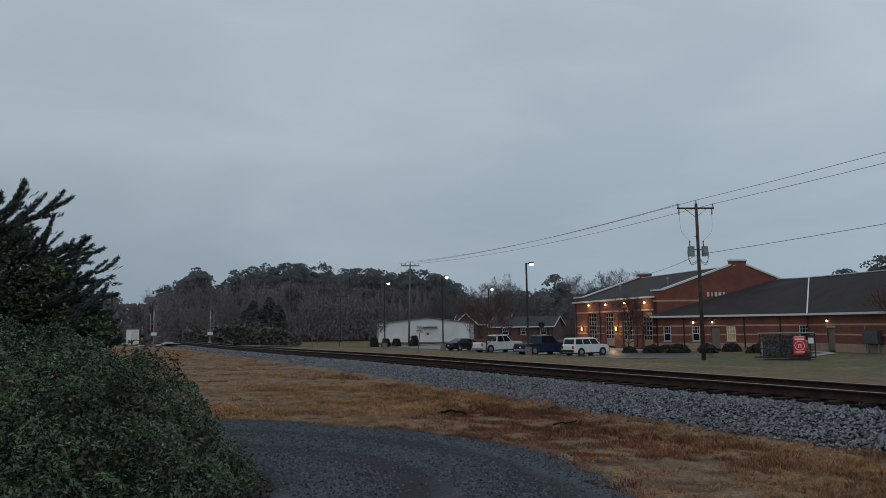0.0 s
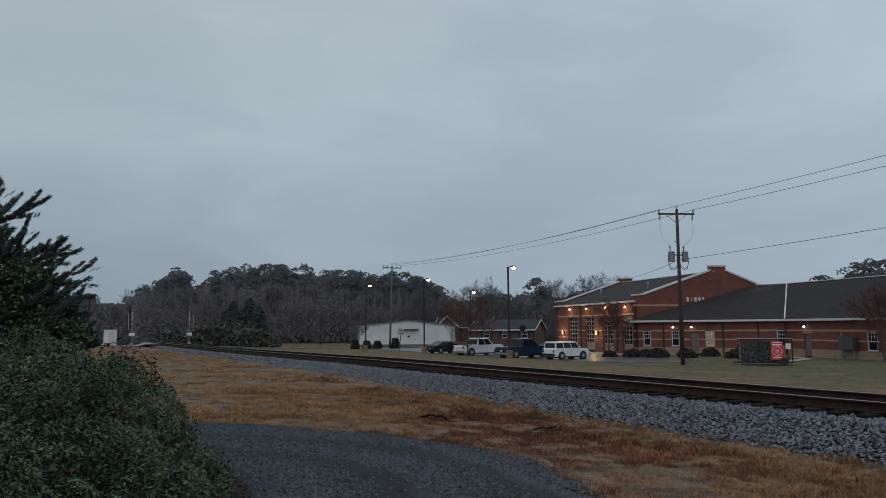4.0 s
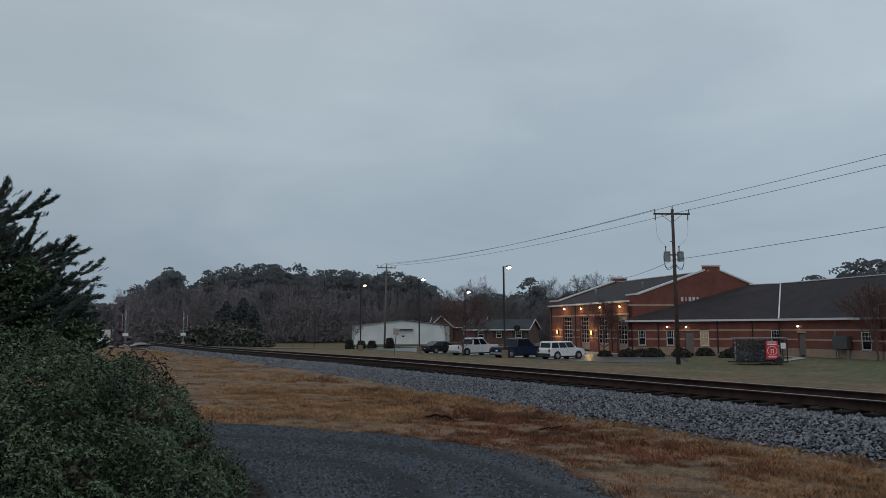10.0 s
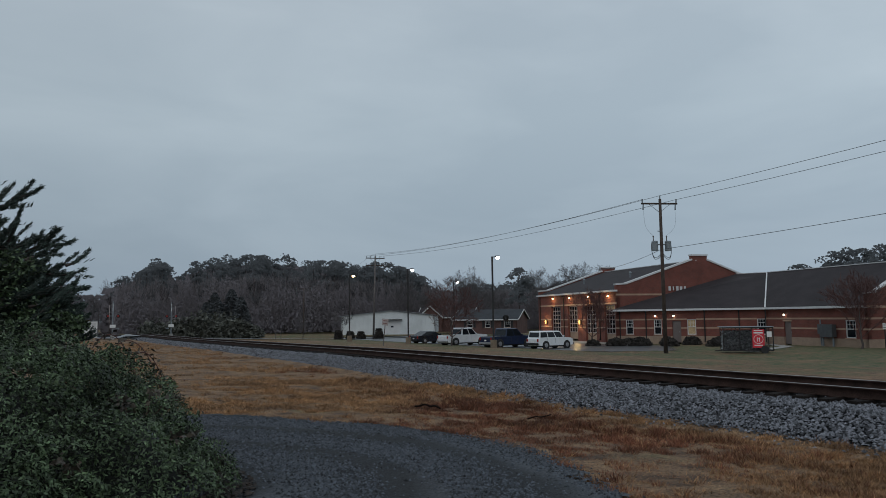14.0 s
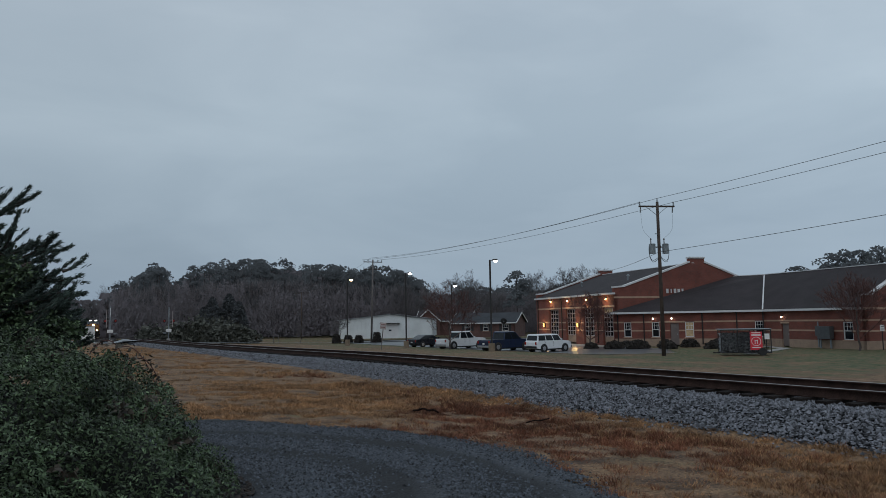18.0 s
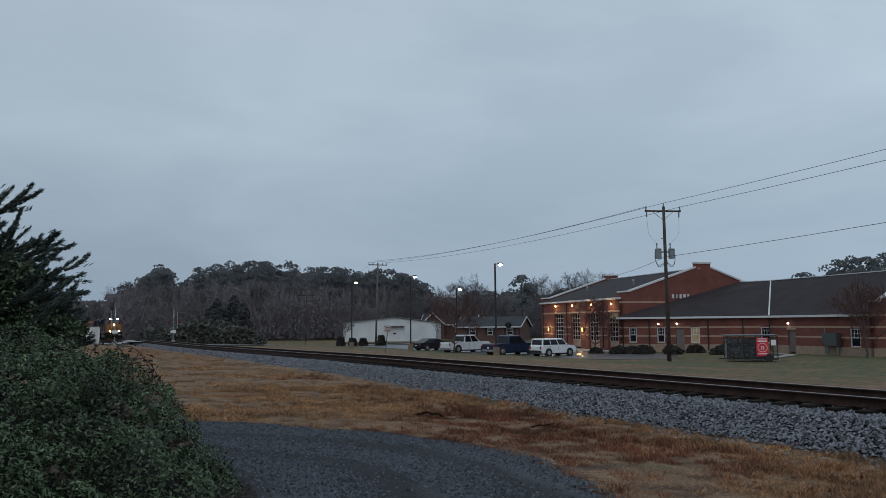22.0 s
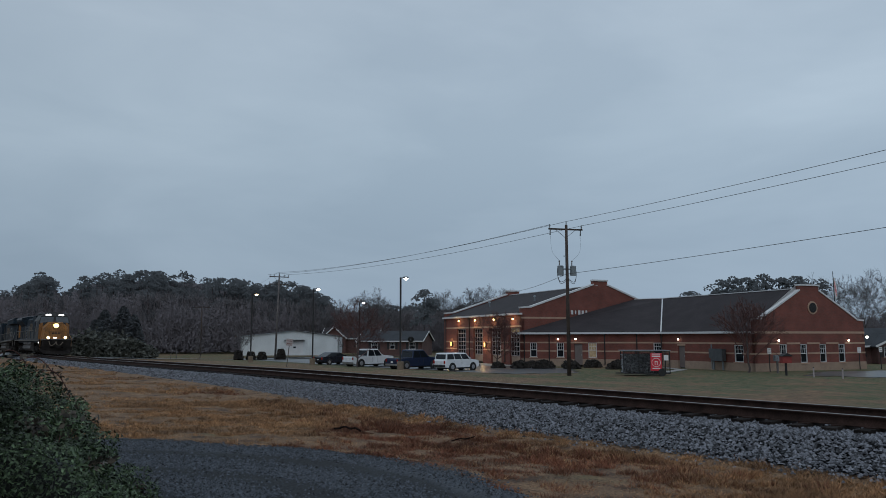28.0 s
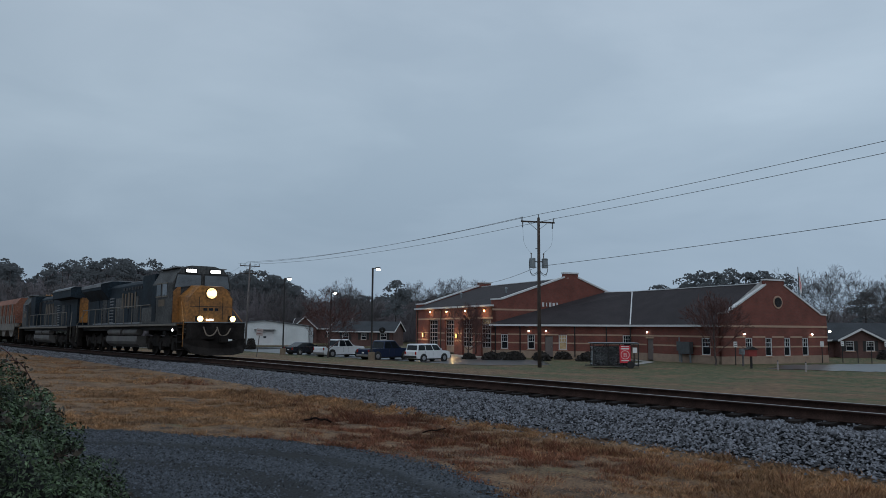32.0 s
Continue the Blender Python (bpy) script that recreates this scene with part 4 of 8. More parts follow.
M_LITWALL = material("warm_lit_door_glass", (0.5, 0.34, 0.12), 0.3, vary=0.2, scale=2.0, bump=0, emit=((1.0, 0.60, 0.17), 1.5))
build_station()
BAYM = wall_frame(PB, PA)[0]
for x, z in ((4.79, 3.6), (9.94, 3.56), (15.24, 3.56), (20.17, 3.5)):
    lamp = new("bay_lamp", bpy.data.lights.new("bay_lamp", "POINT"))
    lamp.data.energy, lamp.data.color, lamp.data.shadow_soft_size = 32, (1.0, 0.66, 0.30), 0.15
    lamp.matrix_basis = BAYM @ Matrix.Translation((x, -0.75, z - 0.1))
for x in (2.4, 12.8):
    lamp = new("side_lamp_light", bpy.data.lights.new("side_lamp_light", "POINT"))
    lamp.data.energy, lamp.data.color, lamp.data.shadow_soft_size = 50, (1.0, 0.62, 0.24), 0.2
    lamp.matrix_basis = BAYM @ Matrix.Translation((x, -0.6, 0.65))


# ---- poles, wires, lamps ----
def at_land(x, y):
    return Vector((x, y, float(land(x, y))))


def utility_pole(x, y, height, arm, label, mat, transformers=False, lean=0.0, arm_turn=0.0, double=False):
    p = at_land(x, y)
    ob = thing("utility_pole", Matrix.Translation(p) @ Matrix.Rotation(radians(lean), 4, "Y"), label, "utility pole", "power line")
    part("pole", rod(B(), (0, 0, -0.3), (0, 0, height), 0.17, 0.11, 10), mat, ob, smooth=True)
    for k, zz in enumerate((height - 0.35, height - 1.5)[: 2 if double else 1]):
        mm = pose(0, 0, 0, 0, 0, arm_turn)
        bm = box(B(), (0, 0.14, zz), (arm, 0.1, 0.13), bevel=0.01)
        arm_ob = part("crossarm", bm, M_POLE, ob, m=mm)
        br = B()
        for sx in (-1, 1):
            beam(br, (0, 0.14, zz - 0.7), (sx * arm * 0.28, 0.14, zz - 0.05), 0.04, 0.03) if sx > 0 else beam(br, (-arm * 0.28, 0.14, zz - 0.05), (0, 0.14, zz - 0.7), 0.04, 0.03)
        part("brace", br, M_GALV, arm_ob)
        for sx in ((-0.47, 0.47) if not double else (-0.47, -0.25, 0.25, 0.47)):
            ins = B()
            for q in range(3):
                bmesh.ops.create_cone(ins, cap_ends=True, segments=8, radius1=0.07, radius2=0.05, depth=0.09, matrix=Matrix.Translation((sx * arm, 0.14, zz + 0.13 + q * 0.1)))
            part("insulator", ins, M_GALV, arm_ob)
            if not double:
                part("cutout", rod(B(), (sx * arm * 0.95, 0.22, zz - 0.5), (sx * arm * 0.95, 0.16, zz - 0.05), 0.06, 0.05, 8), M_GALV, arm_ob)
    part("pole_top_pin", rod(B(), (0, 0, height - 0.02), (0, 0, height + 0.28), 0.05, 0.04, 8), M_GALV, ob)
    if transformers:
        zz = height - 3.75
        for sx in (-0.55, 0.55):
            tm = pose(0, 0, 0, 0, 0, arm_turn)
            can = rod(B(), (sx, 0.05, zz - 0.42), (sx, 0.05, zz + 0.30), 0.25, 0.25, 16)
            rod(can, (sx, 0.05, zz + 0.30), (sx, 0.05, zz + 0.38), 0.28, 0.2, 16)
            tr = part("transformer", can, M_GALV, ob, "grey pole-mounted transformer can", m=tm)
            part("bushing", rod(rod(B(), (sx - 0.1, 0.05, zz + 0.36), (sx - 0.1, 0.05, zz + 0.72), 0.05, 0.035), (sx - 0.1, 0.05, zz + 0.7), (sx - 0.1, 0.05, zz + 0.8), 0.08, 0.05), M_POLEGREY, tr)
            part("bracket", box(B(), (sx * 0.5, 0.05, zz + 0.1), (abs(sx) * 0.7, 0.08, 0.1)), M_GALV, tr)
            for q in (0.0, 0.12):
                part("drip_loop", hanging([(sx * 1.45, 0.1, zz + 0.2), (sx * 1.5, 0.05, zz - 0.4), (sx * 1.1, 0, zz - 0.95 - q), (sx * 0.3, -0.05, zz - 0.75 - q), (0.0, -0.1, zz - 0.3)], 0.022), M_WIRE, tr)
            part("drop_lead", hanging([(sx * 2.4, 0.2, height - 0.9), (sx * 2.2, 0.15, height - 2.2), (sx - 0.1, 0.05, zz + 0.8)], 0.008), M_WIRE, tr)
        part("bracket_stub", box(B(), (-0.18, 0, height - 2.6), (0.4, 0.06, 0.06)), M_GALV, ob)
    return ob


def sweep(pts, r, seg=5):
    """One round cord through the points."""
    bm = B()
    pts = [Vector(p) for p in pts]
    rings = []
    for i, p in enumerate(pts):
        d = (pts[min(i + 1, len(pts) - 1)] - pts[max(i - 1, 0)]).normalized()
        a = d.cross(Vector((0, 0, 1)) if abs(d.z) < 0.9 else Vector((1, 0, 0))).normalized()
        b = d.cross(a)
        rings.append([bm.verts.new(p + (a * math.cos(k * math.tau / seg) + b * math.sin(k * math.tau / seg)) * r) for k in range(seg)])
    for r0, r1 in zip(rings, rings[1:]):
        for k in range(seg):
            bm.faces.new((r0[k], r0[(k + 1) % seg], r1[(k + 1) % seg], r1[k]))
    bm.faces.new(rings[0])
    bm.faces.new(rings[-1])
    return bm


def hanging(pts, r):
    """A round cord through the points, smoothed."""
    p = [Vector(q) for q in pts]
    fine = []
    for i in range(len(p) - 1):
        a, b, c, d = p[max(i - 1, 0)], p[i], p[i + 1], p[min(i + 2, len(p) - 1)]
        for k in range(6):
            t = k / 6
            fine.append(0.5 * ((2 * b) + (c - a) * t + (2 * a - 5 * b + 4 * c - d) * t * t + (3 * b - a - 3 * c + d) * t ** 3))
    fine.append(p[-1])
    return sweep(fine, r)


def span(a, b, sag, r=0.016, label="dark overhead power wire sagging between poles"):
    a, b = Vector(a), Vector(b)
    bm = sweep([a.lerp(b, k / 24) - Vector((0, 0, 4 * sag * (k / 24) * (1 - k / 24))) for k in range(25)], r, 4)
    tagged(part("power_wire", bm, M_WIRE), label, "wire", "power line")


P1, H1 = (45.72, 40.22), 12.25
P2, H2 = (52.37, 105.7), 13.2
P3, H3 = (66.0, 172.0), 11.5
P0, H0 = (38.5, -26.0), 14.9
TURN = -25.0
utility_pole(*P1, H1, 3.0, "dark wooden utility pole with crossarm and two transformers", M_POLE, True, arm_turn=TURN)
utility_pole(*P2, H2, 3.0, "weathered wooden utility pole with double crossarms beside the lot", M_POLEGREY, False, 1.6, TURN, double=True)
utility_pole(*P3, H3, 4.0, "distant wooden utility pole before the woods", M_POLE, False, 0, TURN)
utility_pole(*P0, H0, 3.0, "dark wooden utility pole with a crossarm along the railway", M_POLE, False, 0, TURN)
AX, AY = 1.4 * math.cos(radians(TURN)), 1.4 * math.sin(radians(TURN))
for (xa, ya), ha, (xb, yb), hb, sag, sides in ((P1, H1, P2, H2, 0.75, (0, -1, 1)), (P0, H0, P1, H1, 0.6, (0, 1)), (P2, H2, P3, H3, 1.2, (0, 1))):
    za, zb = float(land(xa, ya)) + ha, float(land(xb, yb)) + hb
    for k in sides:
        dz = 0.28 if k == 0 else -0.02
        span((xa + k * AX, ya + k * AY, za + dz), (xb + k * AX, yb + k * AY, zb + dz), sag)
span((P0[0], P0[1], 9.8), (P1[0] + 0.15, P1[1], 6.75), 0.5, 0.017, "lower communication cable between poles")
span((P1[0], P1[1], 6.75), (PB.x + 6, PB.y - 4, 7.9), 0.5, 0.018, "service wire from the pole to the station")


def lot_lamp(x, y, height, turn, warm=False):
    ob = thing("lot_lamp", Matrix.Translation(at_land(x, y)) @ Matrix.Rotation(radians(turn), 4, "Z"), "tall dark parking lot lamp on a concrete base, lit", "street lamp", "lot lamps")
    part("concrete_base", rod(B(), (0, 0, -0.2), (0, 0, 0.78), 0.32, 0.32, 16), M_LAMPBASE, ob, "tan concrete base", smooth=False)
    part("pole", box(B(), (0, 0, 0.78 + (height - 0.78) / 2), (0.17, 0.17, height - 0.78), bevel=0.01), M_BLACK, ob)
    arm = part("arm", box(B(), (0.2, 0, height - 0.05), (0.4, 0.07, 0.07)), M_BLACK, ob)
    head = part("lamp_head", box(B(), (0.5, 0, height - 0.0), (0.5, 0.32, 0.14), bevel=0.03), M_BLACK, ob, "flat rectangular lamp head")
    bm = B()
    bmesh.ops.create_uvsphere(bm, u_segments=12, v_segments=8, radius=0.2, matrix=Matrix.Translation((0.52, 0, height - 0.14)) @ Matrix.Diagonal((1.0, 0.85, 0.7, 1)))
    part("lens", bm, M_LAMP_WARM2 if warm else M_LAMP_POLE, head, "glowing lamp lens")
    return ob


M_LAMP_WARM2 = glow("sodium_lamp", (1.0, 0.70, 0.36), 9.0)
M_LAMP_POLE = glow("pole_lamp", (1.0, 0.93, 0.80), 25.0)
M_LAMPBASE = material("tan_concrete_base", (0.22, 0.17, 0.12), 0.85, vary=0.2)
lot_lamp(41.8, 58.0, 8.85, -40)
lot_lamp(42.0, 75.4, 8.75, -30)
lot_lamp(40.0, 87.5, 8.6, -25, True)
lot_lamp(57.95, 90.5, 8.4, -30)


# ---- can-recycling cage trailer ----
def build_cage():
    o = Vector((50.26, 36.24))
    d = Vector((0.70, -0.714)).normalized()
    m = Matrix.Translation((o.x, o.y, float(land(o.x, o.y)))) @ Matrix.Rotation(math.atan2(d.y, d.x), 4, "Z")
    ob = thing("recycling_cage", m, "black wire cage trailer full of crushed cans, red sign", "recycling trailer")
    L, W, H = 3.55, 1.9, 1.95
    fr = B()
    for x in (-L / 2, -L / 6, L / 6, L / 2):
        for y in (-W / 2, W / 2):
            box(fr, (x, y, 0.2 + (H - 0.2) / 2), (0.07, 0.07, H - 0.2))
    for z in (0.22, H):
        for y in (-W / 2, W / 2):
            box(fr, (0, y, z), (L, 0.07, 0.07))
        for x in (-L / 2, L / 2):
            box(fr, (x, 0, z), (0.07, W, 0.07))
    part("frame", fr, M_BLACK, ob)
    part("floor_pan", box(B(), (0, 0, 0.2), (L, W, 0.05)), M_BLACK, ob)
    part("roof_sheet", box(B(), (-0.05, 0, H + 0.06), (L + 0.25, W + 0.2, 0.04)), M_GALV, ob, "thin flat metal lid")
    mesh = B()
    for k in range(1, 34):
        box(mesh, (-L / 2 + L * k / 34, -W / 2, 1.07), (0.012, 0.012, H - 0.25))
    for k in range(1, 15):
        box(mesh, (0, -W / 2, 0.22 + (H - 0.22) * k / 15), (L, 0.012, 0.012))
    part("wire_mesh", mesh, M_BLACK, ob)
    n = 5200
    r = np.random.default_rng(3)
    c = np.stack([r.uniform(-L / 2 + 0.05, L / 2 - 0.75, n), r.uniform(-W / 2 + 0.05, W / 2 - 0.1, n), r.uniform(0.25, H - 0.25, n)], -1)
    c[:, 2] = np.minimum(c[:, 2], 1.72 + 0.08 * np.sin(c[:, 0] * 3))
    v, f = stones(c, np.full(n, 0.085), r)
    tagged(part("crushed_scrap", raw_mesh("cans", v, f, M_CANS, 3), M_CANS, ob, "heap of crushed cans"), kind="stuff")
    sg = part("sign_board", box(B(), (0.72, -W / 2 - 0.05, 1.12), (0.86, 0.03, 1.38), bevel=0.005), M_REDSIGN, ob, "red sign board with white bars")
    for k, (w, z, h) in enumerate(((0.62, 1.73, 0.06), (0.66, 1.56, 0.1), (0.6, 0.62, 0.07))):
        part("writing_bar", box(B(), (0.72, -W / 2 - 0.068, z), (w, 0.008, h)), M_WHITESIGN, sg)
    ring = B()
    for k in range(20):
        a0, a1 = k * math.tau / 20, (k + 1) * math.tau / 20
        rod(ring, (0.72 + 0.33 * math.cos(a0), -W / 2 - 0.068, 1.08 + 0.33 * math.sin(a0)), (0.72 + 0.33 * math.cos(a1), -W / 2 - 0.068, 1.08 + 0.33 * math.sin(a1)), 0.02, 0.02, 4)
    for q in (-0.08, 0.08):
        box(ring, (0.72 + q, -W / 2 - 0.068, 1.05), (0.05, 0.008, 0.3))
    box(ring, (0.72, -W / 2 - 0.068, 1.15), (0.22, 0.008, 0.05))
    part("emblem", ring, M_WHITESIGN, sg)
    part("notice", box(B(), (1.5, -W / 2 - 0.05, 1.45), (0.35, 0.02, 0.42)), M_WHITESIGN, ob, "small white notice")
    wh = rod(B(), (1.15, -W / 2 - 0.1, 0.3), (1.15, -W / 2 + 0.1, 0.3), 0.3, 0.3, 20)
    part("wheel", wh, M_RUBBER, ob)
    part("hitch", box(B(), (-L / 2 - 0.25, 0, 0.2), (0.6, 0.1, 0.08)), M_BLACK, ob)


build_cage()


# ---- small things on the station lawn ----
def leaf_ball(n, radii, centre, rng, crush=0.82):
    d = rng.normal(size=(n, 3))
    d /= np.linalg.norm(d, axis=1)[:, None]
    d[:, 2] = np.abs(d[:, 2]) * np.where(rng.random(n) < 0.85, 1, -0.4)
    wob = 1 + 0.10 * np.sin(d[:, 0] * 7 + radii[0]) * np.cos(d[:, 1] * 6) + 0.06 * np.sin(d[:, 2] * 9)
    return np.array(centre) + d * np.array(radii) * (rng.uniform(crush, 1.02, n) * wob)[:, None]


def hedge(x, y, radii, label="low dark clipped evergreen hedge by the brick wall", square=False, mat=None):
    p = at_land(x, y)
    r = np.random.default_rng(int(x * 31 + y * 17))
    ob = thing("hedge", Matrix.Translation(p), label, "hedge", "lawn hedges")
    c = leaf_ball(int(900 + 500 * radii[0] * radii[2]), radii, (0, 0, 0.05), r)
    if square:
        c = np.clip(c, [-radii[0] * 0.8, -radii[1] * 0.8, 0], [radii[0] * 0.8, radii[1] * 0.8, radii[2] * 0.9])
    v, f = leaf_cloud(c, 0.11, (1, 0.6), r)
    part("leaves", raw_mesh("leaves", v, f, mat or M_HEDGE, 4), M_HEDGE, ob)
    core = B()
    bmesh.ops.create_icosphere(core, subdivisions=2, radius=1, matrix=Matrix.Translation((0, 0, 0)) @ Matrix.Diagonal((radii[0] * 0.82, radii[1] * 0.82, radii[2] * 0.84, 1)))
    part("inner_twigs", core, M_HEDGE, ob)


for x, y, r in ((53.3, 56.6, (0.75, 0.7, 0.55)), (54.5, 54.5, (1.15, 0.9, 0.72)), (55.8, 52.5, (1.35, 1.0, 0.80)), (57.3, 50.0, (0.9, 0.8, 0.6)), (60.6, 53.2, (0.95, 0.8, 0.7)), (61.9, 51.2, (1.1, 0.8, 0.75)), (63.3, 49.0, (0.95, 0.8, 0.7)), (65.2, 46.3, (0.9, 0.85, 0.95)), (58.4, 56.6, (0.9, 0.8, 0.6)), (59.5, 46.6, (0.8, 0.7, 0.55))):
    hedge(x, y, r, "low dark rounded evergreen shrub by the brick wall")
for x, y, h in ((47.2, 107.6, 1.55), (48.9, 106.9, 1.35), (50.4, 106.2, 1.3), (52.6, 104.2, 1.75)):
    hedge(x, y, (0.75, 0.75, h), "round clipped evergreen shrub beside the lot", True)
hedge(91.5, 29.5, (1.4, 1.1, 1.1), "round dark shrub before the brick house", True)


def post_sign(x, y, h, board, label, mat, pole_mat, lean=0.0, turn=-45.0, bars=2):
    ob = thing("post_sign", Matrix.Translation(at_land(x, y)) @ pose(0, 0, 0, 0, lean, turn), label, "sign", "post signs")
    part("post", rod(B(), (0, 0, -0.2), (0, 0, h), 0.045, 0.045, 8), pole_mat, ob)
    if board:
        w, hh = board
        bd = part("board", box(B(), (0, -0.06, h - hh / 2), (w, 0.02, hh), bevel=0.004), mat, ob)
        for k in range(bars):
            part("writing_bar", box(B(), (0, -0.075, h - hh * (0.3 + 0.4 * k)), (w * 0.7, 0.008, hh * 0.1)), M_FADEDRED if w > 0.6 else M_BLACK, bd)


post_sign(64.0, 33.0, 2.1, (0.32, 0.5), "small white parking sign on a dark post", M_WHITESIGN, M_BLACK)
post_sign(75.76, 30.2, 2.1, (0.32, 0.5), "small white parking sign on a dark post", M_WHITESIGN, M_BLACK)
for x, y, board in ((77.75, 29.07, (0.3, 0.45)), (78.2, 27.84, None), (78.57, 26.75, None), (78.96, 25.58, (0.3, 0.45))):
    post_sign(x, y, 2.1, board, "thin dark post with a small pale sign along the side road" if board else "thin dark post along the side road", M_WHITESIGN, M_BLACK)
post_sign(34.2, 66.5, 2.75, (0.66, 0.68), "faded white warning sign with dark red lines on a leaning post", M_FADED, M_POLEGREY, 6.0)
post_sign(38.5, 112.0, 1.7, None, "short grey wooden post at the lawn edge", M_POLEGREY, M_POLEGREY, 2.0)
post_sign(39.2, 111.4, 1.5, None, "short grey wooden post at the lawn edge", M_POLEGREY, M_POLEGREY, -4.0)
for x, y in ((57.6, 26.3), (56.9, 23.9)):
    ob = thing("bollard", Matrix.Translation(at_land(x, y)), "white bollard with a dark cap by the road", "bollard", "bollards")
    part("post", rod(B(), (0, 0, -0.1), (0, 0, 0.68), 0.055, 0.055, 12), M_FADED, ob)
    part("cap", rod(B(), (0, 0, 0.68), (0, 0, 0.76), 0.06, 0.04, 12), M_BLACK, ob)


def drop_box(x, y, mat, label, roofed):
    ob = thing("drop_box", Matrix.Translation(at_land(x, y)) @ pose(0, 0, 0, 0, 0, -35), label, "mailbox", "drop boxes")
    part("post", box(B(), (0, 0, 0.5), (0.13, 0.13, 1.1)), M_BLACK if roofed else M_POLEGREY, ob)
    part("box", box(B(), (0, 0, 1.25), (0.75, 0.55, 0.55) if roofed else (0.5, 0.4, 0.5), bevel=0.02), mat, ob)
    if roofed:
        part("lid", prism(B(), [(-0.48, 1.52), (0.48, 1.52), (0.0, 1.78)], -0.36, 0.36), M_BLACK, ob, "dark pitched lid")


drop_box(58.6, 28.9, M_DULLRED, "red drop box with a dark pitched lid on a post", True)
drop_box(62.6, 31.6, M_GALV, "small grey box on a wooden post", False)


def build_panels():
    m, L = wall_frame(PJ, PC)
    ob = thing("electrical_cabinet", m, "grey electrical cabinets on legs beside the brick wall", "electrical cabinet")
    part("cabinet", box(B(), (8.3, -0.45, 0.0 - 0.1), (1.5, 0.5, 1.15), bevel=0.02), M_CABINET, ob)
    part("cabinet", box(B(), (7.3, -0.35, 0.05), (0.4, 0.3, 0.9), bevel=0.02), M_CABINET, ob)
    for x in (7.7, 8.9):
        part("leg", box(B(), (x, -0.45, (GZ - 0.7) / 2 - 0.02), (0.12, 0.12, -0.66 - GZ)), M_GALV, ob)
    part("conduit", rod(B(), (7.3, -0.3, GZ), (7.3, -0.3, 0.9), 0.06), M_GALV, ob)


build_panels()


# ---- white metal building and houses beyond the lot ----
def build_white_building():
    a, b = Vector((58.3, 132.0)), Vector((73.2, 121.5))
    m, L = wall_frame(a, b, GZ)
    ob = thing("metal_building", m, "white ribbed metal building with a low gable roof", "building")
    D, H, R = 10.0, 3.3, 4.3
    doorx = (L * 0.46, L * 0.46 + 3.2)
    part("wall", wall_mesh(L, -0.3, H, [(doorx[0], doorx[1], 0, 2.4)], 0.2), M_WHITEWALL, ob)
    part("gable", prism(B(), [(0, H), (L, H), (L * 0.55, R)], 0.0, 0.2), M_WHITEWALL, ob)
    for x in np.arange(0.4, L, 0.8):
        if not doorx[0] - 0.2 < x < doorx[1] + 0.2:
            part("siding_rib", box(B(), (float(x), -0.02, H / 2), (0.05, 0.05, H)), M_WHITEWALL, ob)
    dd = part("roll_door", box(B(), ((doorx[0] + doorx[1]) / 2, 0.1, 1.2), (3.2, 0.06, 2.4)), M_TRIM, ob)
    part("canopy", box(B(), ((doorx[0] + doorx[1]) / 2, -0.3, 2.55), (3.8, 0.8, 0.12)), M_DKMETAL, dd)
    part("door_sign", box(B(), ((doorx[0] + doorx[1]) / 2, 0.05, 1.2), (0.5, 0.02, 0.3)), M_LOCOBLUE, dd)
    part("side_wall", box(B(), (0.1, D / 2, H / 2), (0.2, D, H)), M_WHITEWALL, ob)
    part("side_wall", box(B(), (L - 0.1, D / 2, H / 2), (0.2, D, H)), M_WHITEWALL, ob)
    part("roof", slab([(-0.2, -0.3, H), (L * 0.55, -0.3, R + 0.05), (L * 0.55, D, R + 0.05), (-0.2, D, H)], 0.1), M_GALV, ob, "grey metal roof")
    part("roof", slab([(L * 0.55, -0.3, R + 0.05), (L + 0.2, -0.3, H), (L + 0.2, D, H), (L * 0.55, D, R + 0.05)], 0.1), M_DKMETAL, ob)


build_white_building()


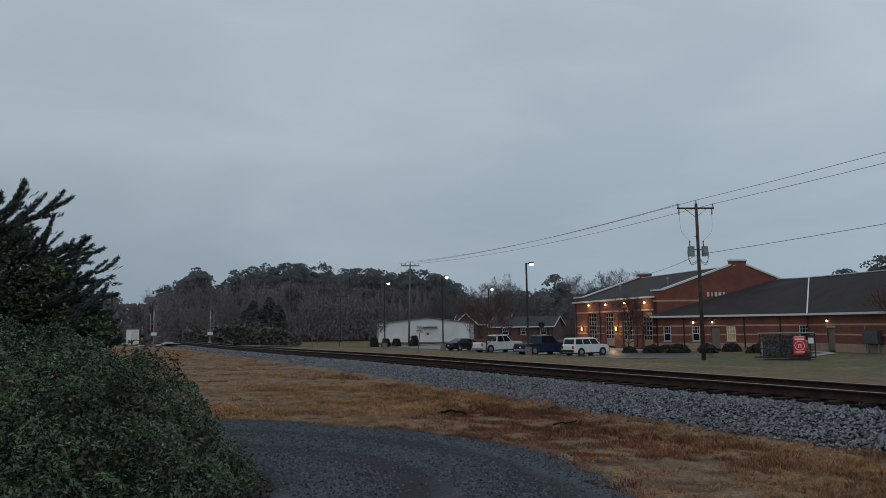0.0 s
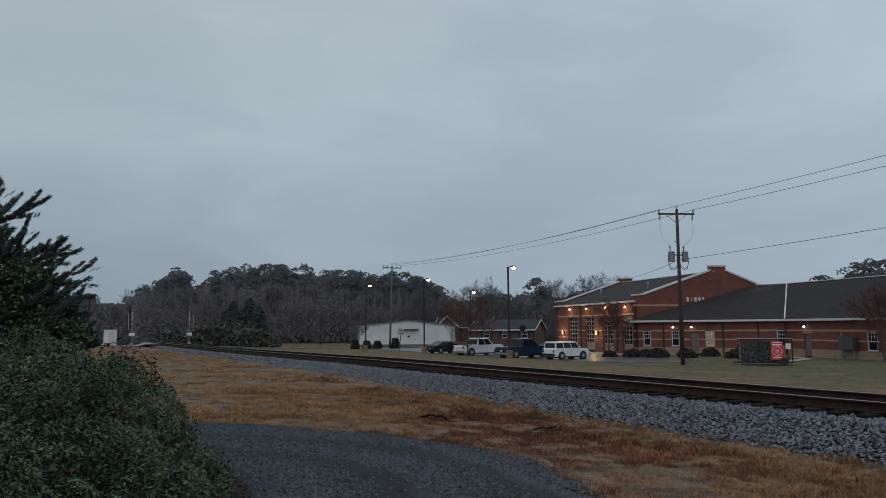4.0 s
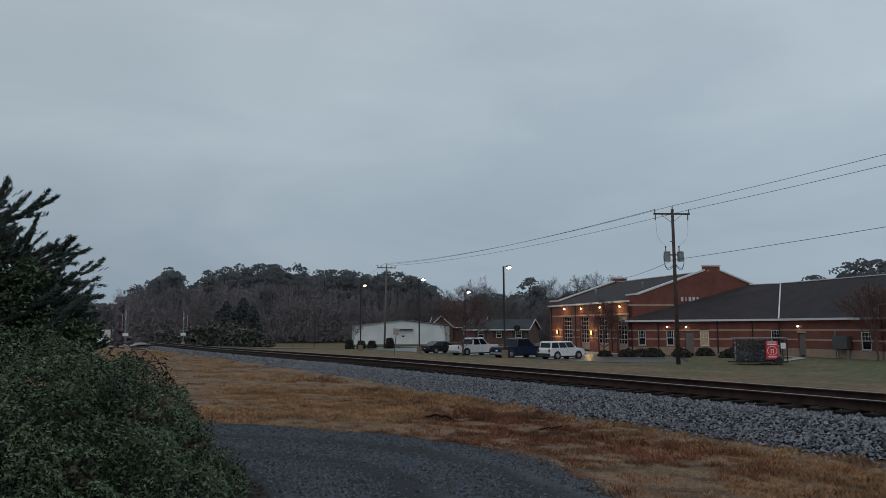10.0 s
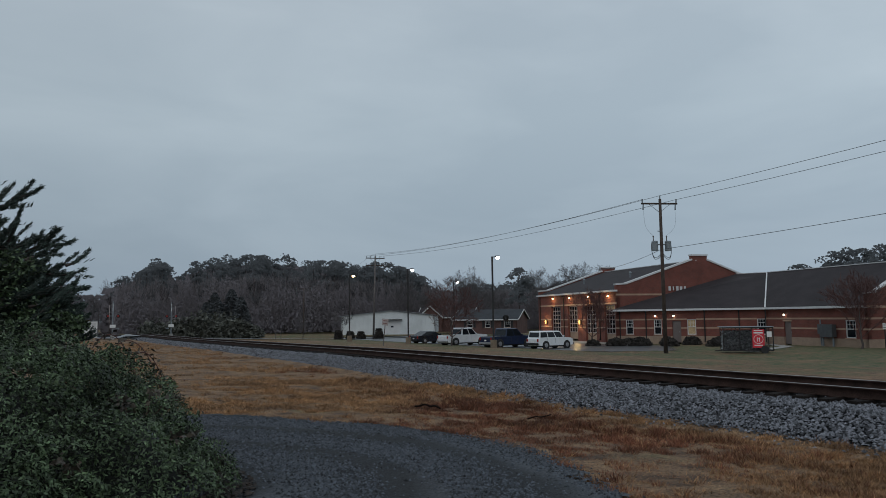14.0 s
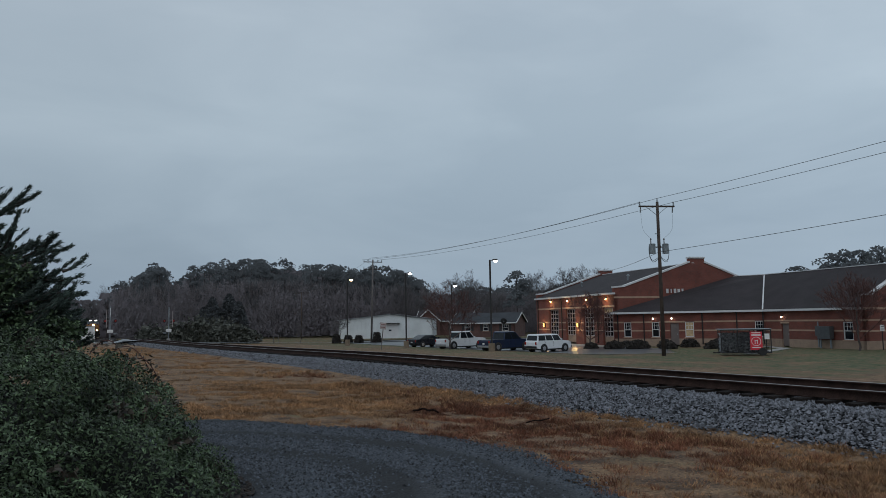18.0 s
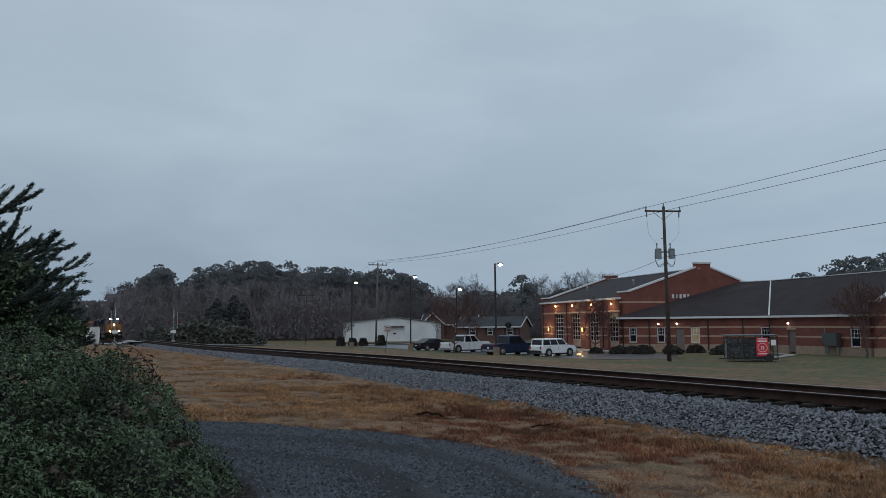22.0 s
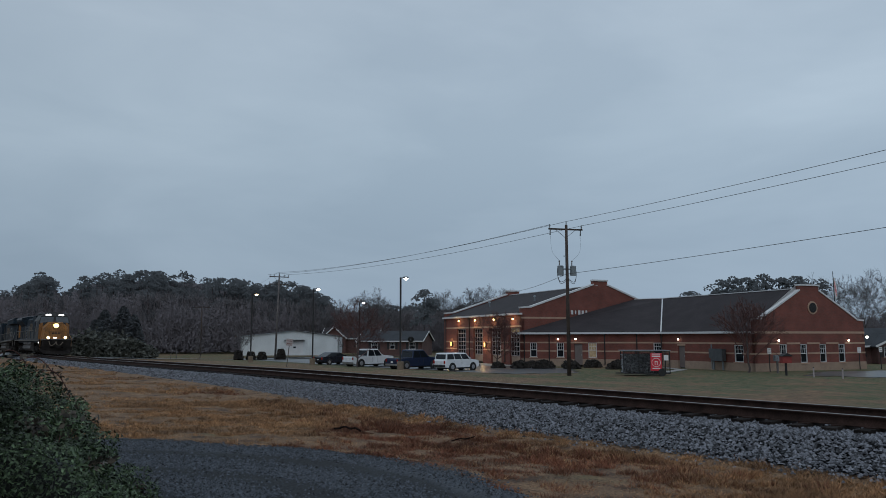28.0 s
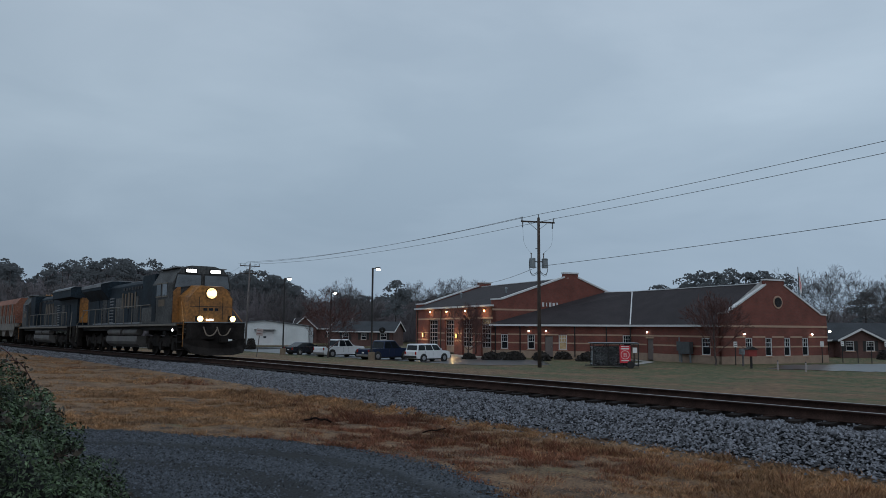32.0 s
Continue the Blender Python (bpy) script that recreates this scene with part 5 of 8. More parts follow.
def house(x, y, turn, L, D, H, R, label, gable_left=False, wins=(), cross=None, roof=None):
    """A low brick house: local x along the front, y away."""
    m = Matrix.Translation((x, y, GZ)) @ Matrix.Rotation(radians(turn), 4, "Z")
    ob = thing("brick_house", m, label, "house")
    part("wall", wall_mesh(L, -0.3, H, [(a, a + w, z, z + h) for a, w, z, h in wins], 0.25), M_BRICK2, ob)
    for a, w, z, h in wins:
        window(ob, Matrix(), a, a + w, z, z + h)
        for q in (a - 0.3, a + w + 0.3):
            part("shutter", box(B(), (q, -0.03, z + h / 2), (0.42, 0.05, h)), M_BLACK, ob)
    for q in (0.12, L - 0.12):
        part("end_wall", prism(B(), [(0, -0.3), (D, -0.3), (D, H), (D / 2, R), (0, H)], -0.12, 0.12), M_BRICK2, ob, m=Matrix.Translation((q, 0, 0)) @ Matrix.Rotation(radians(90), 4, "Z"))
    part("roof", slab([(-0.4, -0.5, H - 0.1), (L + 0.4, -0.5, H - 0.1), (L + 0.4, D / 2, R + 0.1), (-0.4, D / 2, R + 0.1)]), roof or M_SHINGLE2, ob, "grey shingle roof")
    part("roof", slab([(-0.4, D / 2, R + 0.1), (L + 0.4, D / 2, R + 0.1), (L + 0.4, D + 0.5, H - 0.1), (-0.4, D + 0.5, H - 0.1)]), roof or M_SHINGLE2, ob)
    tr = B()
    beam(tr, (-0.4, -0.52, H - 0.08), (L + 0.4, -0.52, H - 0.08), 0.08, 0.2)
    for q in (-0.42, L + 0.42):
        beam(tr, (q, -0.5, H - 0.05), (q, D / 2, R + 0.14), 0.08, 0.2)
        beam(tr, (q, D + 0.5, H - 0.05), (q, D / 2, R + 0.14), 0.08, 0.2)
    part("fascia", tr, M_TRIM, ob, "white fascia boards")
    if cross:
        a, w, dep, rr = cross
        part("cross_wall", wall_mesh(w, -0.3, H, [(w * 0.14, w * 0.14 + 1.0, 0.7, 1.9), (w * 0.64, w * 0.64 + 1.0, 0.7, 1.9)], 0.25), M_BRICK2, ob, m=Matrix.Translation((a, -dep, 0)))
        for q in (0.14, 0.64):
            window(ob, Matrix.Translation((a, -dep, 0)), w * q, w * q + 1.0, 0.7, 1.9)
            for e in (w * q - 0.2, w * q + 1.2):
                part("shutter", box(B(), (a + e, -dep - 0.03, 1.3), (0.36, 0.05, 1.2)), M_BLACK, ob)
        part("cross_gable", prism(B(), [(0, H), (w, H), (w / 2, rr)], 0.0, 0.25), M_BRICK2, ob, m=Matrix.Translation((a, -dep, 0)))
        part("cross_roof", slab([(a - 0.4, -dep - 0.4, H - 0.15), (a + w / 2, -dep - 0.4, rr + 0.1), (a + w / 2, D / 2, rr + 0.1), (a - 0.4, D / 2, H - 0.15)]), roof or M_SHINGLE2, ob)
        part("cross_roof", slab([(a + w / 2, -dep - 0.4, rr + 0.1), (a + w + 0.4, -dep - 0.4, H - 0.15), (a + w + 0.4, D / 2, H - 0.15), (a + w / 2, D / 2, rr + 0.1)]), roof or M_SHINGLE2, ob)
        tt = B()
        beam(tt, (a - 0.45, -dep - 0.42, H - 0.1), (a + w / 2, -dep - 0.42, rr + 0.15), 0.08, 0.22)
        beam(tt, (a + w / 2, -dep - 0.42, rr + 0.15), (a + w + 0.45, -dep - 0.42, H - 0.1), 0.08, 0.22)
        part("fascia", tt, M_TRIM, ob)
        for q in (-0.0,):
            part("side_wall", box(B(), (a + 0.12, -dep / 2, H / 2), (0.25, dep, H)), M_BRICK2, ob)
    return ob


house(82.3, 143.5, -40, 12, 9, 2.9, 5.0, "red brick house with a dark roof beyond the lot", wins=[(7.5, 1.0, 0.9, 1.3)], cross=(0.3, 5.0, 1.5, 5.3), roof=M_SHINGLE)
house(74.3, 116.4, -50, 12, 9, 2.5, 4.15, "low brick house with a grey roof and a white-edged gable", wins=[(2.5, 1.2, 0.9, 1.2), (6, 1.0, 0.9, 1.2), (9.6, 1.2, 0.9, 1.2)])
house(90.6, 39.3, -42, 19, 9, 2.1, 4.0, "dark brick ranch house with white windows and black shutters", wins=[(2.2, 1.4, 0.7, 1.2)], cross=(4.7, 4.8, 1.5, 3.25))
dish = thing("satellite_dish", Matrix.Translation(at_land(75.1, 101.2)), "large dark satellite dish on a post", "satellite dish")
part("post", rod(B(), (0, 0, -0.2), (0, 0, 2.95), 0.07), M_BLACK, dish)
bm = B()
bmesh.ops.create_cone(bm, cap_ends=False, segments=18, radius1=0.12, radius2=0.55, depth=0.2, matrix=Matrix.Translation((0, 0, 3.0)) @ pose(0, 0, 0, 60, 0, 140))
part("reflector", bm, M_BLACK, dish)

flag = thing("flagpole", Matrix.Translation((89.3, 37.9, GZ)), "tall dark flagpole with a limp striped flag", "flagpole")
part("pole", rod(B(), (0, 0, 0), (0, 0, 10.6), 0.07, 0.04), M_BLACK, flag)
fl = part("flag", prism(B(), [(0.06, 9.9), (0.2, 9.8), (0.32, 9.2), (0.42, 8.4), (0.36, 7.6), (0.22, 7.3), (0.14, 7.9), (0.06, 8.3)], -0.05, 0.05), M_WHITESIGN, flag, "limp flag with red stripes", m=pose(0, 0, 0, 0, 0, -25))
for k in range(4):
    part("stripe", prism(B(), [(0.09 + k * 0.075, 9.5 - k * 0.3), (0.13 + k * 0.075, 9.4 - k * 0.3), (0.12 + k * 0.06, 8.2 - k * 0.2), (0.09 + k * 0.06, 8.3 - k * 0.2)], -0.06, 0.06), M_REDSIGN, fl)


# ---- level crossing ----
def crossing_signal(x, y, gate_side):
    ob = thing("crossing_signal", Matrix.Translation((x, y, float(land(x, y)) + 0.0)), "silver crossing signal mast with raised gate arm and flashers", "crossing signal", "crossing signals")
    part("base", box(B(), (0, 0, 0.2), (0.4, 0.4, 0.7), bevel=0.03), M_CONC, ob)
    part("mast", rod(B(), (0, 0, 0.3), (0, 0, 4.5), 0.07, 0.07, 10), M_GALV, ob)
    part("mechanism", box(B(), (0, -0.05, 1.55), (0.6, 0.45, 0.36), bevel=0.03), M_WHITESIGN, ob, "white gate mechanism box")
    part("counterweight", box(B(), (0.5 * gate_side, -0.25, 1.25), (0.35, 0.06, 0.14)), M_GALV, ob)
    part("gate_arm", box(B(), (0.42 * -gate_side, -0.2, 3.0), (0.06, 0.03, 2.0)), M_FADED, ob, "gate arm standing upright")
    part("flasher_bar", box(B(), (0, -0.1, 2.75), (1.3, 0.05, 0.06)), M_GALV, ob)
    for sx in (-0.55, 0.55):
        d = rod(B(), (sx, -0.08, 2.75), (sx, -0.16, 2.75), 0.2, 0.2, 16)
        bd = part("flasher", d, M_BLACK, ob, "round black flasher with red lens")
        part("lens", rod(B(), (sx, -0.16, 2.75), (sx, -0.19, 2.75), 0.11, 0.1, 12), M_REDLENS, bd)
    for turn in (45, -45):
        part("crossbuck", box(B(), (0, 0, 0), (1.2, 0.03, 0.2)), M_WHITESIGN, ob, m=Matrix.Translation((0, -0.1, 3.75)) @ pose(0, 0, 0, 0, turn, 78))


crossing_signal(12.64, 93.9, 1)
crossing_signal(19.85, 97.1, -1)
bung = thing("equipment_house", Matrix.Translation((10.53, 96.0, float(land(10.53, 96.0)))), "white metal railway equipment house beside the crossing", "equipment box")
part("body", box(B(), (0, 0, 1.0), (1.3, 1.5, 1.9), bevel=0.03), M_WHITESIGN, bung)
part("roof", box(B(), (0, 0, 1.98), (1.42, 1.62, 0.08)), M_GALV, bung)
part("door", box(B(), (0.1, -0.77, 0.95), (0.7, 0.05, 1.6)), M_TRIM, bung)
pl = thing("roadside_post", Matrix.Translation(at_land(5.9, 68.0)), "dark slim post by the crossing road", "post")
part("post", rod(B(), (0, 0, -0.2), (0, 0, 4.6), 0.11, 0.09, 8), M_POLE, pl)


# ---- trees ----
def tubes(segs, sides=3):
    """Tapered twigs from rows of x0 y0 z0 x1 y1 z1 r0 r1."""
    s = np.asarray(segs, float)
    p0, p1, r0, r1 = s[:, :3], s[:, 3:6], s[:, 6], s[:, 7]
    d = p1 - p0
    d /= np.linalg.norm(d, axis=1)[:, None] + 1e-9
    ref = np.where(np.abs(d[:, 2:3]) > 0.9, [[1.0, 0, 0]], [[0, 0, 1.0]])
    a = np.cross(d, ref)
    a /= np.linalg.norm(a, axis=1)[:, None] + 1e-9
    b = np.cross(d, a)
    ang = np.arange(sides) * 2 * np.pi / sides
    ring = a[:, None] * np.cos(ang)[None, :, None] + b[:, None] * np.sin(ang)[None, :, None]
    v = np.concatenate([p0[:, None] + ring * r0[:, None, None], p1[:, None] + ring * r1[:, None, None]], 1)
    n = len(s)
    k = np.arange(sides)
    q = np.stack([k, (k + 1) % sides, (k + 1) % sides + sides, k + sides], -1)
    f = q[None] + (np.arange(n) * 2 * sides)[:, None, None]
    return v.reshape(-1, 3), f.reshape(-1, 4)


def grow(height, spread, rng, levels=5, split=3, stem=0.3, r0=None, upright=0.55):
    """Branch segments of a bare tree, trunk first."""
    r0 = r0 or height * 0.016
    trunk, twigs = [], []
    tops = []
    z, p = 0.0, np.array([0.0, 0, -0.2])
    nseg = 7
    for k in range(nseg):
        q = np.array([0, 0, -0.2]) + np.array([rng.normal() * 0.006 * height, rng.normal() * 0.006 * height, height * 0.62 * (k + 1) / nseg])
        ra, rb = r0 * (1 - 0.75 * k / nseg), r0 * (1 - 0.75 * (k + 1) / nseg)
        trunk.append((*p, *q, ra, rb))
        if q[2] > height * stem * 0.75:
            tops.append((q, rb))
        p = q
    stack = []
    for q, rb in tops:
        for _ in range(4):
            az, el = rng.uniform(0, 6.283), rng.uniform(0.45, 1.15)
            d = np.array([math.cos(az) * math.cos(el), math.sin(az) * math.cos(el), math.sin(el)])
            frac = 1 - (q[2] / height) * 0.45
            L = spread * 0.34 * frac * rng.uniform(0.8, 1.2)
            stack.append((q, d, L, rb * 0.6, 1))
    stack.append((p, np.array([0, 0, 1.0]), height * 0.2, r0 * 0.25, 1))
    while stack:
        q, d, L, r, lv = stack.pop()
        e = q + d * L
        twigs.append((*q, *e, r, r * 0.55))
        if lv < levels:
            for _ in range(split):
                nd = d + rng.normal(size=3) * 0.48 + np.array([0, 0, upright * 0.35])
                nd /= np.linalg.norm(nd)
                start = q + d * L * rng.uniform(0.55, 1.0)
                stack.append((start, nd, L * rng.uniform(0.55, 0.78), max(r * 0.55, 0.006), lv + 1))
    return trunk, twigs


def bare_tree(x, y, height, spread, seed, label, mat=None, levels=5, split=3, group="", stem=0.3, thick=1.0, upright=0.55):
    rng = np.random.default_rng(seed)
    ob = thing("bare_tree", Matrix.Translation(at_land(x, y)), label, "tree", group)
    tr, tw = grow(height, spread, rng, levels, split, stem, upright=upright)
    v, f = tubes(tr, 8)
    part("trunk", raw_mesh("trunk", v, f, M_BARK, 4), M_BARK, ob)
    tw = np.array(tw)
    tw[:, 6:] = np.maximum(tw[:, 6:], 0.010 * thick)
    v, f = tubes(tw, 3)
    part("crown", raw_mesh("crown", v, f, mat or M_TWIG, 4), mat or M_TWIG, ob)
    return ob


bare_tree(42.5, 66.7, 6.3, 6.2, 11, "small bare maple with reddish twigs in the lot lawn", levels=5, split=3, group="lawn maples", stem=0.12, thick=1.0)
bare_tree(55.8, 59.4, 5.8, 5.0, 12, "small bare maple with reddish twigs by the bays", levels=5, split=3, group="lawn maples", stem=0.12, thick=1.0)
bare_tree(61.6, 33.7, 6.2, 5.8, 13, "small bare maple with reddish twigs by the wing corner", levels=5, split=3, group="lawn maples", stem=0.12, thick=1.0)
bare_tree(47.6, 107.0, 3.6, 4.6, 14, "small bare tree with spreading twigs beside the shrubs", M_TWIGGREY, 4, 3, "lawn maples")
bare_tree(47.0, 122.5, 5.0, 2.0, 15, "thin young bare tree on the lawn mound", M_TWIGGREY, 4, 3)
for k, (az, dist, h, sp, mt, fine) in enumerate(((31.0, 186, 11.5, 9, 1, 0), (33.3, 178, 12.5, 11, 1, 1), (34.4, 172, 11, 9, 1, 0), (36.0, 168, 9, 8, 1, 0), (39.4, 180, 12, 11, 1, 1), (41.2, 182, 13.0, 12, 1, 1), (42.6, 180, 13.8, 12, 1, 1), (44.0, 178, 11, 10, 1, 0), (28.9, 190, 12, 10, 1, 0), (68.7, 150, 9.4, 15, 1, 1), (72.5, 150, 7.4, 11, 1, 1), (66.4, 155, 7.5, 9, 1, 0), (8.2, 250, 14.5, 15, 1, 1), (9.2, 255, 15.5, 12, 1, 0), (11.9, 240, 14.8, 10, 1, 1), (6.6, 250, 10, 10, 1, 0))):
    a = radians(az)
    bare_tree(dist * math.sin(a), dist * math.cos(a), h + 2.0, sp, 40 + k, "tall bare grey hardwood at the edge of the woods", M_TWIGGREY if mt else M_TWIG, 6 if fine else 5, 3, "woods edge trees", thick=1.2 if fine else 1.6, upright=0.5 if fine else 0.8)


def pine_points(rng, x, y, z, h, crown, n, wide):
    """Clumps of a pine's crown."""
    k = max(6, n // 34)
    u = rng.random(k)
    cz_ = h * (1 - crown) + h * crown * u
    rad = wide * np.sqrt(np.clip(1 - (u * 1.9 - 0.75) ** 2 * 0.75, 0.08, 1)) * rng.uniform(0.3, 1.0, k)
    th = rng.uniform(0, 6.283, k)
    c = np.stack([x + rad * np.cos(th), y + rad * np.sin(th), z + cz_], -1)
    idx = rng.integers(0, k, n)
    d = rng.normal(size=(n, 3))
    d /= np.linalg.norm(d, axis=1)[:, None]
    d[:, 2] = np.where(d[:, 2] < -0.25, -d[:, 2], d[:, 2])
    puff = rng.uniform(0.30, 0.52, k)[idx] * wide * rng.uniform(0.75, 1.0, n)
    return c[idx] + d * puff[:, None] * np.array([1.0, 1.0, 0.72])


def build_woods():
    rng = np.random.default_rng(21)
    # skyline of the woods: bearing, rise in degrees
    az = [-30, 2, 6, 8, 9.3, 10.4, 11.2, 12.3, 13.0, 14.4, 17, 18.6, 20.5, 22.5, 25, 26.7, 28.2, 29.3, 30.4, 31.5, 34, 37, 40, 46]
    el = [2.3, 2.3, 2.3, 2.8, 3.4, 4.25, 3.6, 3.1, 3.9, 4.45, 4.6, 4.65, 4.5, 4.25, 4.05, 3.95, 3.75, 3.35, 2.6, 2.3, 2.2, 2.3, 2.5, 2.4]
    pines, brown, trunks = [], [], []
    for k in range(370):
        a = rng.uniform(-12, 46)
        d = rng.uniform(201, 222)
        top = d * math.tan(radians(np.interp(a, az, el))) + 1.62
        x, y = d * math.sin(radians(a)), d * math.cos(radians(a))
        z = -2.0
        h = (top - z) * (rng.uniform(0.94, 1.03) if rng.random() < 0.75 else rng.uniform(0.6, 0.85))
        if abs(x - float(cx(min(y, 420)))) < 4.5:
            continue
        is_pine = rng.random() < (0.85 if (9.4 < a < 11.2 or 12.8 < a < 30) else 0.3)
        if is_pine:
            pines.append(pine_points(rng, x, y, z, h, rng.uniform(0.55, 0.9), 950, 3.3))
            trunks.append((x, y, z, x + rng.normal() * 0.4, y, z + h * 0.93, 0.28, 0.10))
        else:
            h *= 0.9
            n = 28
            for j in range(n):
                b0 = np.array([x, y, z + h * rng.uniform(0.25, 0.75)])
                th, e = rng.uniform(0, 6.283), rng.uniform(0.5, 1.3)
                L = h * rng.uniform(0.12, 0.3)
                e1 = b0 + L * np.array([math.cos(th) * math.cos(e), math.sin(th) * math.cos(e), math.sin(e)])
                trunks.append((*b0, *e1, 0.05, 0.02))
            trunks.append((x, y, z, x, y, z + h * 0.9, 0.25, 0.05))
    # one tall rounded pine that stands out
    for k in range(9):
        a = radians(10.35 + rng.normal() * 0.42)
        d = 222 + rng.uniform(-6, 6)
        pines.append(pine_points(rng, d * math.sin(a), d * math.cos(a), -2, 19.2 - abs(math.degrees(a) - 10.35) * 5.2, 0.6, 1300, 3.2))
    # isolated pines over the roofs
    for a, d, top, n in ((37.6, 165, 3.45, 700), (57.6, 175, 3.15, 500), (59.6, 170, 3.85, 900), (60.6, 172, 4.1, 900), (61.6, 168, 4.0, 900), (62.7, 170, 4.15, 900), (63.8, 171, 3.95, 900), (64.9, 170, 4.05, 900), (66.0, 172, 3.7, 700), (72.5, 190, 2.6, 500), (71.0, 185, 2.4, 600)):
        x, y = d * math.sin(radians(a)), d * math.cos(radians(a))
        h = d * math.tan(radians(top)) + 1.62 + 2
        pines.append(pine_points(rng, x, y, -2, h, 0.55, 2 * n, 3.0))
        trunks.append((x, y, -2, x, y, -2 + h * 0.95, 0.25, 0.1))
    p = np.concatenate(pines)
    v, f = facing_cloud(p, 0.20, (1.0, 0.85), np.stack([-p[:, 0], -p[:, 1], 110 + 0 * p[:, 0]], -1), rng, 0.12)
    tagged(new("pine_woods", raw_mesh("pine_woods", v, f, M_PINE, 4)), "dark pine crowns of the far woods, haze painted in", "woods", kind="stuff")
    v, f = tubes(trunks, 4)
    tagged(new("woods_trunks", raw_mesh("woods_trunks", v, f, M_TRUNKS, 4)), "bare trunks and branches of the far woods", "woods", kind="stuff")
    # thick far rows that close the woods
    n = 62000
    a = np.radians(rng.uniform(-14, 47, n))
    d = rng.uniform(219, 227, n)
    top = (d * np.tan(np.radians(np.interp(np.degrees(a), az, el))) + 3.6) * 0.9
    c = np.stack([d * np.sin(a), d * np.cos(a), -2.4 + top * rng.random(n) ** 0.85], -1)
    c = c[np.abs(c[:, 0] - cx(np.minimum(c[:, 1], 420))) > 4.2]
    far = np.stack([rng.uniform(-10, 62, 7000), rng.uniform(430, 445, 7000), rng.uniform(-4, 15, 7000)], -1)
    c = np.concatenate([c, far])
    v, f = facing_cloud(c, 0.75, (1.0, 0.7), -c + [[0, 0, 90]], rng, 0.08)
    tagged(new("woods_depth", raw_mesh("woods_depth", v, f, M_WOODS, 4)), "dense grey-brown depth of the leafless woods, haze painted in", "woods", kind="stuff")
    # brushy lower storey
    n = 110000
    a = np.radians(rng.uniform(-14, 76, n))
    ad = np.degrees(a)
    d = rng.normal(198, 2.5, n)
    d = np.where(ad > 47, rng.uniform(205, 225, n), d)
    piny = ((ad > 9.4) & (ad < 11.2)) | ((ad > 12.8) & (ad < 30))
    hmax = np.where(ad > 47, np.where(ad > 62, 9.5, 6.5), (d * np.tan(np.radians(np.interp(ad, az, el))) + 3.4) * np.where(piny, 0.76, 0.9))
    hmax = hmax * np.array([0.80 + 0.42 * noise.noise(Vector((q * 0.9, 0.3, 0))) + 0.30 * noise.noise(Vector((q * 3.1, 4.0, 0))) for q in ad]) * (0.75 + 0.33 * rng.random(n))
    z = -2 + hmax * rng.random(n) ** 0.9
    c = np.stack([d * np.sin(a), d * np.cos(a), z], -1)
    c = c[np.abs(c[:, 0] - cx(np.minimum(c[:, 1], 420))) > 4.2]
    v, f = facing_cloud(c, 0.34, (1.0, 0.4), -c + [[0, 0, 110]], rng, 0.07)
    tagged(new("woods_brush", raw_mesh("woods_brush", v, f, M_WOODS, 4)), "brown leafless brush of the far woods, haze painted in", "woods", kind="stuff")
    # fine upright twigs over the brush
    n = 32000
    a = np.radians(rng.uniform(2, 74, n))
    ad = np.degrees(a)
    d = rng.uniform(190, 199, n)
    piny = ((ad > 9.4) & (ad < 11.2)) | ((ad > 12.8) & (ad < 30))
    top = np.where(ad > 46, 8.0, (d * np.tan(np.radians(np.interp(ad, az, el))) + 3.4) * np.where(piny, 0.80, 0.97))
    z = -2 + top * rng.random(n) ** 0.7 * 0.9
    p0 = np.stack([d * np.sin(a), d * np.cos(a), z], -1)
    p0 = p0[np.abs(p0[:, 0] - cx(np.minimum(p0[:, 1], 420))) > 4.5]
    n = len(p0)
    p1 = p0 + np.stack([rng.normal(size=n) * 0.55, rng.normal(size=n) * 0.4, rng.uniform(0.6, 2.2, n)], -1)
    v, f = tubes(np.concatenate([p0, p1, np.full((n, 1), 0.035), np.full((n, 1), 0.012)], 1), 3)
    tagged(new("woods_twigs", raw_mesh("woods_twigs", v, f, M_TWIGFAR, 4)), "fine bare twigs of the far woods", "woods", kind="stuff")
    # cedars and grey shrubs before the woods
    for k, (aa, dd, h, w) in enumerate(((14.5, 150, 8.2, 5.0), (15.7, 152, 9.0, 5.4), (16.4, 149, 7.4, 4.4), (13.9, 151, 6.4, 4.2))):
        aa = radians(aa)
        rr = np.random.default_rng(60 + k)
        ob = thing("cedar_tree", Matrix.Translation((dd * math.sin(aa), dd * math.cos(aa), -1.6)), "dark green cedar tree before the woods", "tree", "far cedars")
        part("trunk", rod(B(), (0, 0, 0), (0, 0, h * 0.9), 0.2, 0.05), M_BARK, ob)
        u = rr.random(2600) ** 0.8
        th = rr.uniform(0, 6.283, 2600)
        ra = w * 0.5 * (1 - u) ** 0.6 * rr.uniform(0.5, 1.1, 2600) + 0.1
        v, f = leaf_cloud(np.stack([ra * np.cos(th), ra * np.sin(th), 0.4 + u * (h - 0.4)], -1), 0.24, (1, 0.6), rr)
        part("crown", raw_mesh("crown", v, f, M_PINE, 4), M_PINE, ob)
